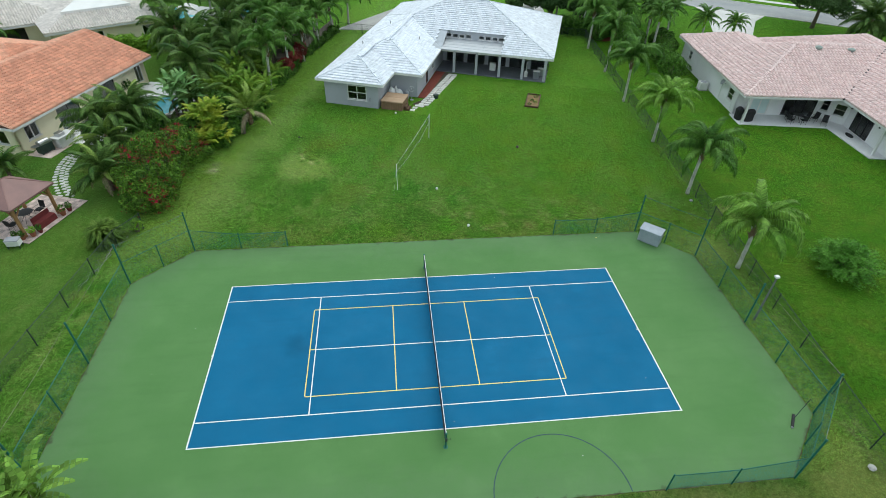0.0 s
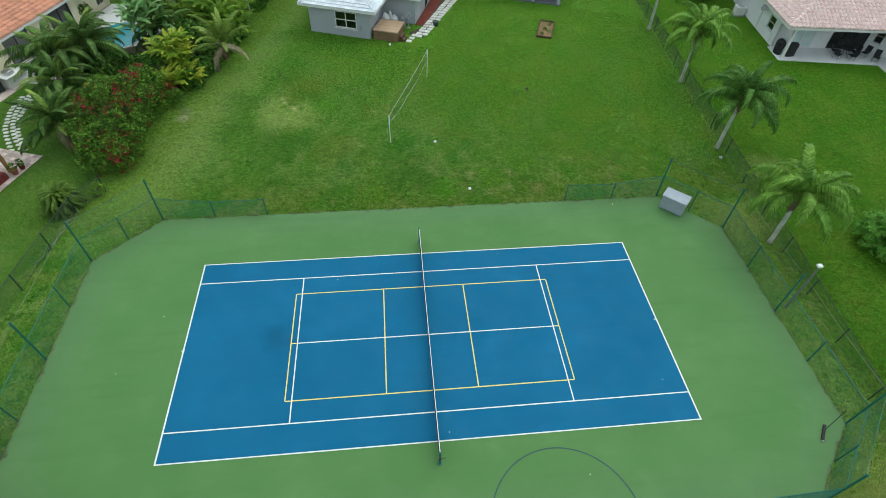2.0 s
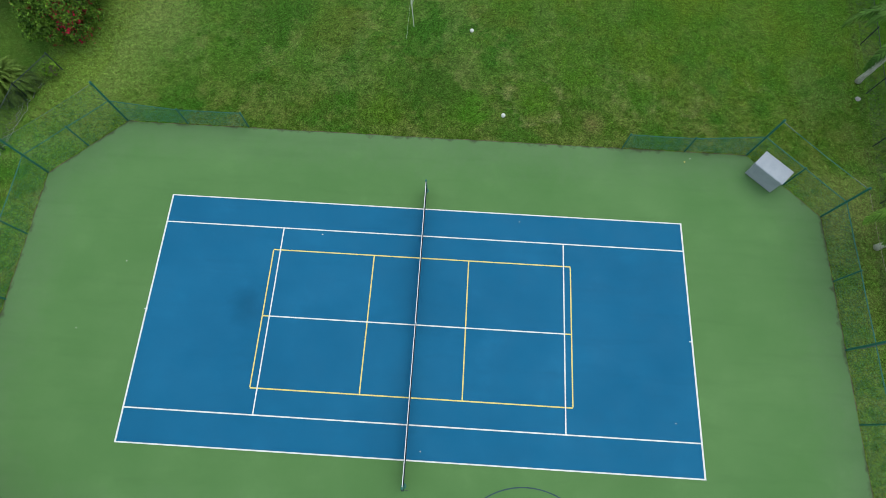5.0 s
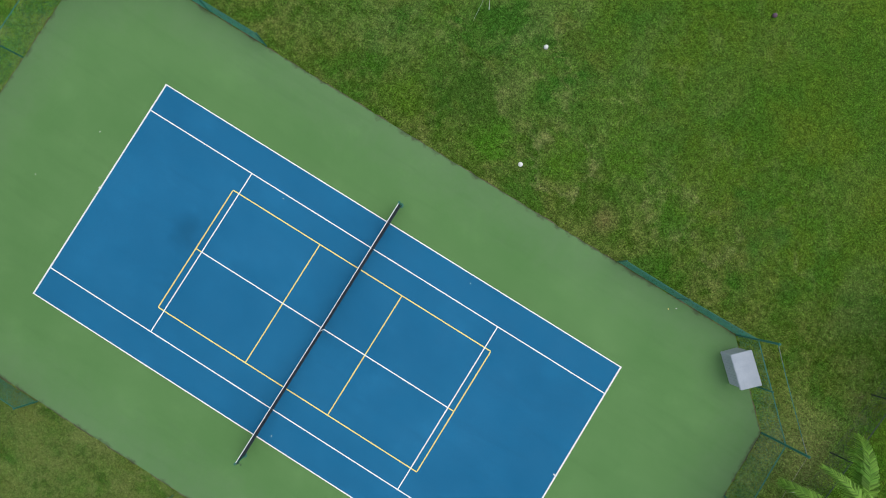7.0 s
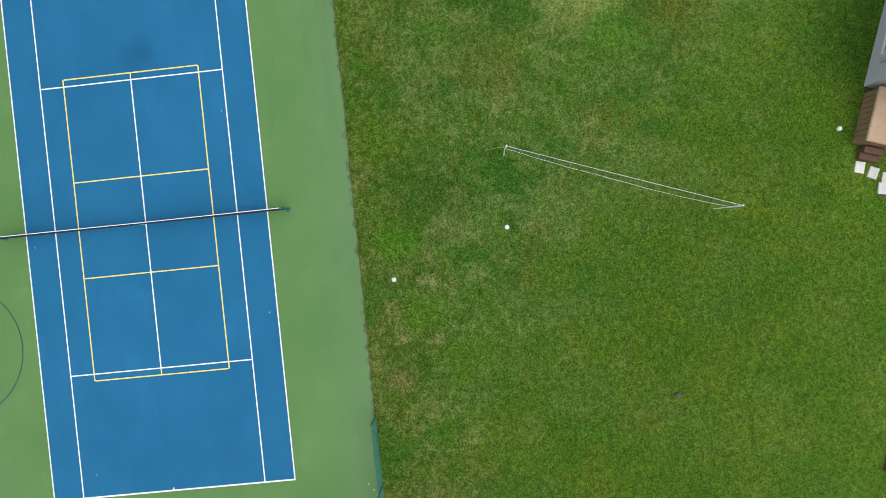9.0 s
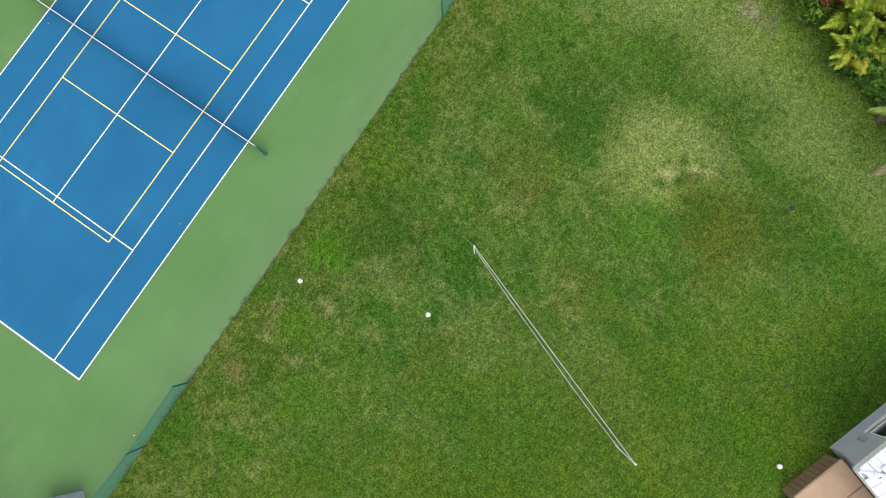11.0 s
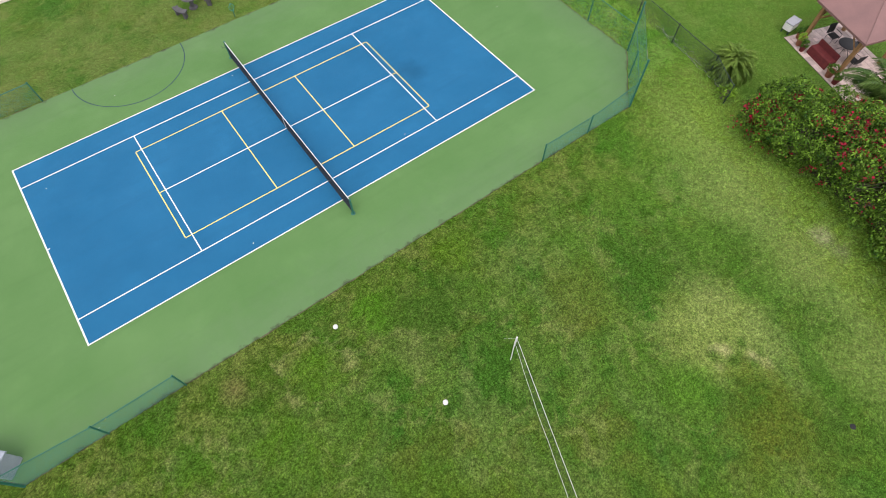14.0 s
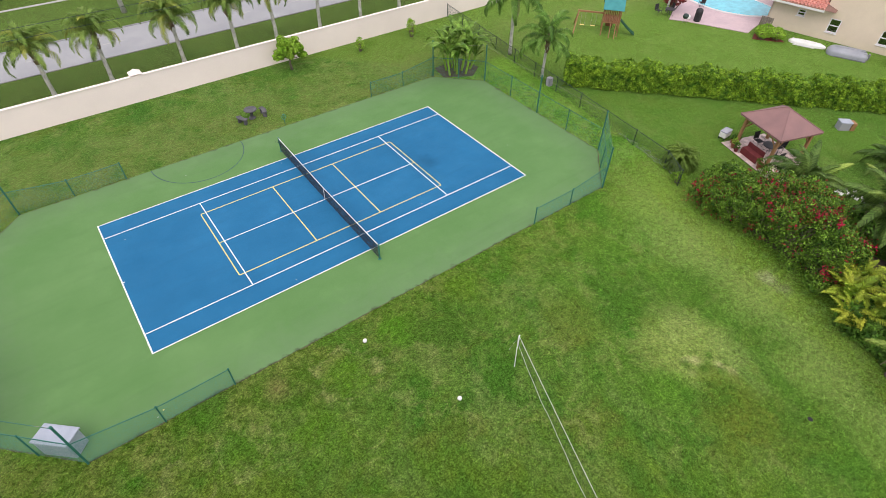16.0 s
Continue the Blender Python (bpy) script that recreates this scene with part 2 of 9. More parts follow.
def leaf_quads(points, normals, size, rng, aspect=0.55, spread=0.9, curl=0.25):
    """One folded leaf at each point, turned at random round the surface's normal."""
    n = len(points)
    d = normals + rng.normal(0, spread, (n, 3))
    d /= np.linalg.norm(d, axis=1)[:, None] + 1e-9
    a = np.cross(d, rng.normal(0, 1, (n, 3)))
    a /= np.linalg.norm(a, axis=1)[:, None] + 1e-9
    b = np.cross(d, a)
    s = (size * rng.uniform(0.6, 1.3, n))[:, None]
    v = np.stack([points - a * s * 0.5, points + b * s * aspect * 0.5 - d * s * curl * 0.5, points + a * s * 0.5 - d * s * curl * 0.4, points - b * s * aspect * 0.5 - d * s * curl * 0.5], 1).reshape(-1, 3)
    f = np.arange(4 * n).reshape(-1, 4)
    return v, f


def lobes_surface(lobes, n, rng, inner=0.75, outer=1.05, floor=0.03):
    """Points and outward normals near the skin of a group of ellipsoids (x, y, z, rx, ry, rz)."""
    L = np.array(lobes, float)
    area = (L[:, 3] * L[:, 4] + L[:, 4] * L[:, 5] + L[:, 3] * L[:, 5])
    k = rng.choice(len(L), n * 2, p=area / area.sum())
    d = rng.normal(0, 1, (n * 2, 3))
    d /= np.linalg.norm(d, axis=1)[:, None]
    r = inner + (outer - inner) * rng.uniform(0, 1, n * 2) ** 0.6
    p = L[k, :3] + d * L[k, 3:] * r[:, None]
    nrm = d / L[k, 3:]
    nrm /= np.linalg.norm(nrm, axis=1)[:, None]
    keep = p[:, 2] > floor
    for i, l in enumerate(L):
        q = ((p - l[:3]) / l[3:])
        keep &= ~(((q ** 2).sum(1) < 0.5) & (k != i))
    return p[keep][:n], nrm[keep][:n]


def shrub(name, m, label, lobes, n, size, material, seed, category="shrub", group="", stems=True, stem_mat=None, aspect=0.55, spread=0.9):
    rng = np.random.default_rng(seed)
    ob = thing(name, m, label, category, group)
    p, nn = lobes_surface(lobes, n, rng)
    part("foliage", leaf_quads(p, nn, size, rng, aspect, spread), material, ob)
    if stems:
        s = Shape()
        for l in lobes[:14]:
            base = (l[0] * 0.35, l[1] * 0.35, 0)
            mid = (l[0] * 0.7, l[1] * 0.7, l[2] * 0.5)
            s.tube([base, mid, (l[0], l[1], l[2] + 0.3 * l[5])], [0.05, 0.035, 0.012], 5)
        part("stem", s, stem_mat or BARK, ob)
    return ob


def round_lobes(rx, ry, rz, k, seed, z0=0.0, small=0.45):
    rnd = random.Random(seed)
    out = [(0, 0, z0 + rz, rx * 0.8, ry * 0.8, rz * 0.9)]
    for i in range(k):
        a, e = rnd.uniform(0, 6.28), rnd.uniform(-0.5, 1.2)
        sc = rnd.uniform(0.7, 1.2) * small
        out.append((rx * 0.68 * math.cos(a) * math.cos(e), ry * 0.68 * math.sin(a) * math.cos(e), z0 + rz + rz * 0.68 * math.sin(e), rx * sc, ry * sc, rz * sc))
    return out


# ---- fences ----
def chain_mesh(length, h0, h1, pitch, wire, z0=0.04):
    """Woven wire between two posts: two families of thin slanting wires."""
    s = Shape()
    hmax = max(h0, h1)
    n = int((length + hmax) / pitch) + 1
    for fam in (1, -1):
        for i in range(n + 1):
            a = -hmax + i * pitch if fam > 0 else i * pitch
            x0, z_0 = a, z0
            x1, z_1 = a + fam * hmax, z0 + hmax
            if fam < 0:
                x0, z_0, x1, z_1 = x1, z_1, x0, z_0
            # cut to the panel
            if x0 < 0:
                z_0 += (z_1 - z_0) * (0 - x0) / (x1 - x0)
                x0 = 0
            if x1 > length:
                z_1 = z_0 + (z_1 - z_0) * (length - x0) / (x1 - x0)
                x1 = length
            if x1 - x0 < 0.02:
                continue
            top = lambda x: z0 + h0 + (h1 - h0) * x / length
            if z_1 > top(x1) + 1e-6 and fam > 0:
                t = (top(x0) - z_0) / max(1e-6, (z_1 - z_0) - (top(x1) - top(x0)))
                x1, z_1 = x0 + (x1 - x0) * t, z_0 + (z_1 - z_0) * t
            if z_0 > top(x0) + 1e-6 and fam < 0:
                t = (top(x1) - z_1) / max(1e-6, (z_0 - z_1) - (top(x0) - top(x1)))
                x0, z_0 = x1 + (x0 - x1) * t, z_1 + (z_0 - z_1) * t
            if x1 - x0 < 0.02:
                continue
            w, y = wire, 0.002 * fam
            s.add([(x0, y - w, z_0), (x0, y + w, z_0), (x0 - w, y, z_0 + w), (x1, y - w, z_1), (x1, y + w, z_1), (x1 - w, y, z_1 + w)],
                  [(0, 1, 4, 3), (1, 2, 5, 4), (2, 0, 3, 5)])
    return s


def post_shape(h, r):
    return Shape().lathe([(r, 0), (r, h - 0.02), (r * 1.25, h - 0.02), (r * 1.2, h + 0.03), (r * 0.4, h + 0.06)], 8)


def chain_fence(label, pts, tall, rail_h, material, mesh_mat, r=0.032, pitch=0.06, wire=0.0022, group="", cable=None, top_rail=True, fine=None):
    """pts: post places; tall: heights of the posts; rail_h: the heights of the mesh's top at the posts."""
    ob = thing("chain_link_fence", Matrix.Translation((0, 0, 0)), label, "fence", group)
    for (x, y), h in zip(pts, tall):
        part("post", post_shape(h, r * (1.35 if h > 2 else 1.0)), material, ob, smooth=False, m=pose(x, y, 0))
    for i in range(len(pts) - 1):
        (x0, y0), (x1, y1) = pts[i], pts[i + 1]
        ln, ang = math.hypot(x1 - x0, y1 - y0), math.degrees(math.atan2(y1 - y0, x1 - x0))
        panel = part("wire_mesh", chain_mesh(ln, rail_h[i], rail_h[i + 1], pitch, fine if fine and 2 <= i < len(pts) - 3 else wire), mesh_mat, ob, m=pose(x0, y0, 0, 0, 0, ang))
        if top_rail:
            part("top_rail", Shape().tube([(0, 0, rail_h[i]), (ln / 2, 0, (rail_h[i] + rail_h[i + 1]) / 2 - 0.015), (ln, 0, rail_h[i + 1])], r * 0.62, 6), material, ob, m=pose(x0, y0, 0, 0, 0, ang))
    if cable is not None:
        s = Shape()
        tops = [(x, y, h) for (x, y), h in zip(pts, tall) if h > 2]
        for a, b in zip(tops, tops[1:]):
            mid = [(a[0] + (b[0] - a[0]) * t, a[1] + (b[1] - a[1]) * t, a[2] - 0.06 - 0.08 * 4 * t * (1 - t)) for t in (0, 0.25, 0.5, 0.75, 1)]
            s.tube(mid, 0.007, 4)
        part("top_wire", s, cable, ob)
    return ob


# ---- houses ----
def wall_shape(length, height, thick, openings=(), z0=0.0):
    """A wall along +x with its outer face at y = 0 and its body towards +y; openings (x0, x1, z0, z1) go through it."""
    xs = sorted({0.0, length, *(v for o in openings for v in o[:2])})
    zs = sorted({z0, z0 + height, *(v for o in openings for v in o[2:])})
    nx, nz = len(xs), len(zs)
    v = [(x, y, z) for y in (0.0, thick) for z in zs for x in xs]
    at = lambda i, j, k: k * nx * nz + j * nx + i
    solid = lambda i, j: 0 <= i < nx - 1 and 0 <= j < nz - 1 and not any(o[0] < (xs[i] + xs[i + 1]) / 2 < o[1] and o[2] < (zs[j] + zs[j + 1]) / 2 < o[3] for o in openings)
    f = []
    for i in range(nx - 1):
        for j in range(nz - 1):
            if not solid(i, j):
                continue
            c = [(i, j), (i + 1, j), (i + 1, j + 1), (i, j + 1)]
            f.append(tuple(at(*q, 0) for q in c))
            f.append(tuple(at(*q, 1) for q in c[::-1]))
            for n, (di, dj) in enumerate(((0, -1), (1, 0), (0, 1), (-1, 0))):
                if not solid(i + di, j + dj):
                    p, q = c[n], c[(n + 1) % 4]
                    f.append((at(*q, 0), at(*p, 0), at(*p, 1), at(*q, 1)))
    return Shape().add(v, f)


def window(parent, m, w, h, frame_mat, glass_mat, cols=2, rows=2, bar=0.05, sill=True, name="window"):
    """A framed window with its panes, set in an opening whose outer face is at y = 0."""
    holes = [(w * i / cols + bar * (1 if i == 0 else 0.45), w * (i + 1) / cols - bar * (1 if i == cols - 1 else 0.45), h * j / rows + bar * (1 if j == 0 else 0.45), h * (j + 1) / rows - bar * (1 if j == rows - 1 else 0.45)) for i in range(cols) for j in range(rows)]
    s = wall_shape(w, h, 0.08, holes)
    s.v = [(x, y + 0.04, z) for x, y, z in s.v]
    ob = part(name, s, frame_mat, parent, m=m)
    if sill:
        part("sill", Shape().box(-0.06, -0.07, -0.07, w + 0.06, 0.04, 0), frame_mat, ob)
    for i in range(cols):
        for j in range(rows):
            p = Shape().box(w * i / cols + bar * 0.5, 0.075, h * j / rows + bar * 0.5, w * (i + 1) / cols - bar * 0.5, 0.083, h * (j + 1) / rows - bar * 0.5)
            g = part("pane", p, glass_mat, ob)
            g.visible_shadow = False
    return ob


def face_tiles(shape, origin, ea, eb, poly, tile_w, course, kind, rnd, keep=None, single=None):
    """Lays tiles in courses on a roof slope: ea along the eave, eb up the slope, poly its outline in those."""
    ea, eb = Vector(ea).normalized(), Vector(eb).normalized()
    nn = ea.cross(eb).normalized()

    def inside(a, b):
        c = False
        for (x0, y0), (x1, y1) in zip(poly, poly[1:] + poly[:1]):
            if (y0 > b) != (y1 > b) and a < (x1 - x0) * (b - y0) / (y1 - y0) + x0:
                c = not c
        return c

    amax, bmax = max(p[0] for p in poly), max(p[1] for p in poly)
    amin = min(p[0] for p in poly)
    rows = int(bmax / course) + 1
    for j in range(rows):
        off = (tile_w / 2 if (j % 2 and kind == "flat") else 0.0)
        for i in range(int((amax - amin) / tile_w) + 2):
            a, b = amin + i * tile_w - off, j * course
            ca, cb = a + tile_w / 2, b + course * 0.5
            reach = (0.0,) if kind == "flat" else (0.0, -0.34 * tile_w, 0.34 * tile_w)
            if not any(inside(ca + d, min(cb, bmax - 0.02)) for d in reach):
                continue
            p = Vector(origin) + ea * ca + eb * cb
            if keep and not keep(p):
                continue
            lift = rnd.uniform(0, 0.008)
            if kind == "flat":
                w, l, th = tile_w * 0.475, course * 0.60, 0.045
                z0, z1 = 0.078 + lift, 0.02 + lift
                loc = [(-w, -l, z0 - th), (w, -l, z0 - th), (w, l, z1 - th), (-w, l, z1 - th), (-w, -l, z0), (w, -l, z0), (w, l, z1), (-w, l, z1)]
                fc = [(4, 5, 6, 7), (0, 1, 5, 4), (1, 2, 6, 5), (3, 0, 4, 7)]
            else:
                w, l = tile_w * 0.5, course * 0.6
                prof = [(-1, 0.0), (-0.7, 0.105), (-0.25, 0.165), (0.2, 0.125), (0.48, 0.02), (1, 0.0)]
                loc = [(q * w, -l, h + 0.085 + lift) for q, h in prof] + [(q * w, l, h + 0.0 + lift) for q, h in prof]
                k = len(prof)
                fc = [(q, q + 1, k + q + 1, k + q) for q in range(k - 1)]
                loc += [(q * w, -l, 0.0) for q, h in prof]
                fc += [(2 * k + q, 2 * k + q + 1, q + 1, q) for q in range(k - 1)]
            if single is not None:
                single(p, ea, eb, nn, loc, fc)
            else:
                shape.add([p + ea * x + eb * y + nn * z for x, y, z in loc], fc)


def hip_faces(u0, v0, u1, v1, z, pitch, ends=("hip", "hip")):
    """The slopes of a hip or gable roof over a rectangle: (origin, ea, eb, outline, name), and its ridge and hip lines."""
    w, d = u1 - u0, v1 - v0
    k = math.sqrt(1 + pitch * pitch)
    out, lines = [], []
    if w <= d:
        h = w / 2
        a0 = h if ends[0] == "hip" else 0.0
        a1 = h if ends[1] == "hip" else 0.0
        rz = z + pitch * h
        r0, r1 = Vector((u0 + h, v0 + a0, rz)), Vector((u0 + h, v1 - a1, rz))
        sl = h * k
        out.append(((u1, v0, z), (0, 1, 0), (-1, 0, pitch), [(0, 0), (d, 0), (d - a1, sl), (a0, sl)]))
        out.append(((u0, v1, z), (0, -1, 0), (1, 0, pitch), [(0, 0), (d, 0), (d - a0, sl), (a1, sl)]))
        if a0:
            out.append(((u0, v0, z), (1, 0, 0), (0, 1, pitch), [(0, 0), (w, 0), (h, sl)]))
        if a1:
            out.append(((u1, v1, z), (-1, 0, 0), (0, -1, pitch), [(0, 0), (w, 0), (h, sl)]))
        lines.append((r0, r1))
        for p, q, on in (((u0, v0), r0, a0), ((u1, v0), r0, a0), ((u0, v1), r1, a1), ((u1, v1), r1, a1)):
            lines.append((Vector((*p, z)), q))
    else:
        h = d / 2
        a0 = h if ends[0] == "hip" else 0.0
        a1 = h if ends[1] == "hip" else 0.0
        rz = z + pitch * h
        r0, r1 = Vector((u0 + a0, v0 + h, rz)), Vector((u1 - a1, v0 + h, rz))
        sl = h * k
        out.append(((u0, v0, z), (1, 0, 0), (0, 1, pitch), [(0, 0), (w, 0), (w - a1, sl), (a0, sl)]))
        out.append(((u1, v1, z), (-1, 0, 0), (0, -1, pitch), [(0, 0), (w, 0), (w - a0, sl), (a1, sl)]))
        if a0:
            out.append(((u0, v1, z), (0, -1, 0), (1, 0, pitch), [(0, 0), (d, 0), (h, sl)]))
        if a1:
            out.append(((u1, v0, z), (0, 1, 0), (-1, 0, pitch), [(0, 0), (d, 0), (h, sl)]))
        lines.append((r0, r1))
        for p, q, on in (((u0, v0), r0, a0), ((u0, v1), r0, a0), ((u1, v0), r1, a1), ((u1, v1), r1, a1)):
            lines.append((Vector((*p, z)), q))
    return out, lines


def hip_height(rect, z, pitch, u, v, ends=("hip", "hip")):
    u0, v0, u1, v1 = rect
    if not (u0 <= u <= u1 and v0 <= v <= v1):
        return -1e9
    if u1 - u0 <= v1 - v0:
        ds = [u - u0, u1 - u] + ([v - v0] if ends[0] == "hip" else []) + ([v1 - v] if ends[1] == "hip" else [])
    else:
        ds = [v - v0, v1 - v] + ([u - u0] if ends[0] == "hip" else []) + ([u1 - u] if ends[1] == "hip" else [])
    return z + pitch * min(ds)


def tiled_roof(parent, rects, z, pitch, tile_w, course, kind, tile_mat, deck_mat, fascia_mat, seed, ends=None, skip=None, singles=None, deck=True, cap_r=0.07, cut=None):
    """Hip or gable roofs over several rectangles that run into one another."""
    rnd = random.Random(seed)
    ends = ends or [("hip", "hip")] * len(rects)
    for n, rect in enumerate(rects):
        faces, lines = hip_faces(*rect, z, pitch, ends[n])
        above = lambda p, n=n: all(hip_height(r, z, pitch, p.x, p.y, e) < p.z + (0.11 if k > n else -0.02) for k, (r, e) in enumerate(zip(rects, ends)) if k != n)
        keep = lambda p, n=n: above(p, n) and not (skip and skip(p))
        body = Shape()
        for k, (o, ea, eb, poly) in enumerate(faces):
            o, ea, eb = Vector(o) - Vector((0, 0, 0.005 * n)), Vector(ea).normalized(), Vector(eb).normalized()
            polys = [poly]
            if cut and cut[0] == (n, k):
                # a slope with a notch a0..a1 that rises b1 from the eave
                a0, a1, b1 = cut[1]
                w, x = poly[1][0], b1 / math.sqrt(1 + pitch * pitch)
                polys = [[(0, 0), (a0, 0), (a0, b1), (x, b1)], [(a1, 0), (w, 0), (w - x, b1), (a1, b1)], [(x, b1), (w - x, b1), poly[2], poly[3]]]
            for q in polys if deck else ():
                body.add([o + ea * a + eb * b for a, b in q], [tuple(range(len(q)))])
        u0, v0, u1, v1 = rect
        body.add([(u0, v0, z - 0.02), (u1, v0, z - 0.02), (u1, v1, z - 0.02), (u0, v1, z - 0.02)], [(3, 2, 1, 0)])
        roof = part("roof", body, deck_mat, parent) if deck else parent
        tiles = Shape()
        for k, (o, ea, eb, poly) in enumerate(faces):
            one = None
            if singles and (n, k) in singles:
                def one(p, a, b, c, loc, fc, roof=roof):
                    key = (kind, tile_w)
                    if key not in TILE_MESH:
                        TILE_MESH[key] = mesh_of("roof_tile", Shape().add(loc, fc), tile_mat)
                    mm = Matrix((a, b, c)).transposed().to_4x4()
                    mm.translation = p
                    part("roof_tile", TILE_MESH[key], None, roof, m=mm)
            face_tiles(tiles, o, ea, eb, poly, tile_w, course, kind, rnd, keep, one)
        if tiles.v:
            tagged(part("roof_tile", tiles, tile_mat, roof), kind="stuff")
        caps = Shape()
        for a, b in lines:
            ln = (b - a).length
            if ln < 0.1:
                continue
            m = max(1, int(ln / 0.42))
            for i in range(m):
                p, q = a.lerp(b, i / m), a.lerp(b, (i + 1.08) / m)
                if not keep(p.lerp(q, 0.5) + Vector((0, 0, 0.05))):
                    continue
                caps.tube([p + Vector((0, 0, 0.05)), q + Vector((0, 0, 0.03))], [cap_r, cap_r * 0.85], 6)
        if caps.v:
            tagged(part("ridge_cap", caps, tile_mat, roof), kind="stuff")
    edge = Shape()
    for n, (u0, v0, u1, v1) in enumerate(rects):
        for (a, b) in (((u0, v0), (u1, v0)), ((u1, v0), (u1, v1)), ((u1, v1), (u0, v1)), ((u0, v1), (u0, v0))):
            ln = math.hypot(b[0] - a[0], b[1] - a[1])
            m = max(1, int(ln / 0.3))
            dx, dy = (b[0] - a[0]) / ln, (b[1] - a[1]) / ln
            for i in range(m):
                mx, my = a[0] + (b[0] - a[0]) * (i + 0.5) / m, a[1] + (b[1] - a[1]) * (i + 0.5) / m
                if any(r[0] + 0.05 < mx < r[2] - 0.05 and r[1] + 0.05 < my < r[3] - 0.05 for k, r in enumerate(rects) if k != n) or (skip and skip(Vector((mx + dy * -0.1, my + dx * 0.1, z)))):
                    continue
                t0, t1 = i / m, (i + 1) / m
                p = [(a[0] + (b[0] - a[0]) * t + dy * o, a[1] + (b[1] - a[1]) * t - dx * o, zz) for t in (t0, t1) for o in (0.0, 0.04) for zz in (z - 0.2, z + 0.01)]
                edge.add(p, [(0, 1, 5, 4), (2, 6, 7, 3), (1, 3, 7, 5), (0, 4, 6, 2), (0, 2, 3, 1), (4, 5, 7, 6)])
    part("fascia", edge, fascia_mat, parent)


TILE_MESH = {}

# ---- the place's materials ----
def spot(nt, pos, x, y, r, soft, wobble=0.0):
    """1 inside a blotch round (x, y), fading out over soft metres with an uneven edge."""
    d = nt.nodes.new("ShaderNodeVectorMath")
    d.operation = "DISTANCE"
    nt.links.new(pos, d.inputs[0])
    d.inputs[1].default_value = (x, y, 0)
    v = d.outputs["Value"]
    if wobble:
        v = math_node(nt, "ADD", v, math_node(nt, "MULTIPLY", math_node(nt, "SUBTRACT", noise_fac(nt, pos, 0.9, 4, 0.2, 0.8), 0.5), wobble))
    r_ = nt.nodes.new("ShaderNodeMapRange")
    r_.inputs[1].default_value, r_.inputs[2].default_value, r_.inputs[3].default_value, r_.inputs[4].default_value = r, r + soft, 1.0, 0.0
    nt.links.new(v, r_.inputs[0])
    return r_.outputs[0]


def side_of(nt, pos, nx, ny, c, soft=0.6, wobble=0.5):
    """1 where nx * x + ny * y > c."""
    d = nt.nodes.new("ShaderNodeVectorMath")
    d.operation = "DOT_PRODUCT"
    nt.links.new(pos, d.inputs[0])
    d.inputs[1].default_value = (nx, ny, 0)
    v = math_node(nt, "ADD", d.outputs["Value"], math_node(nt, "MULTIPLY", noise_fac(nt, pos, 1.2, 3, 0.2, 0.8), wobble))
    r_ = nt.nodes.new("ShaderNodeMapRange")
    r_.inputs[1].default_value, r_.inputs[2].default_value = c, c + soft
    nt.links.new(v, r_.inputs[0])
    return r_.outputs[0]


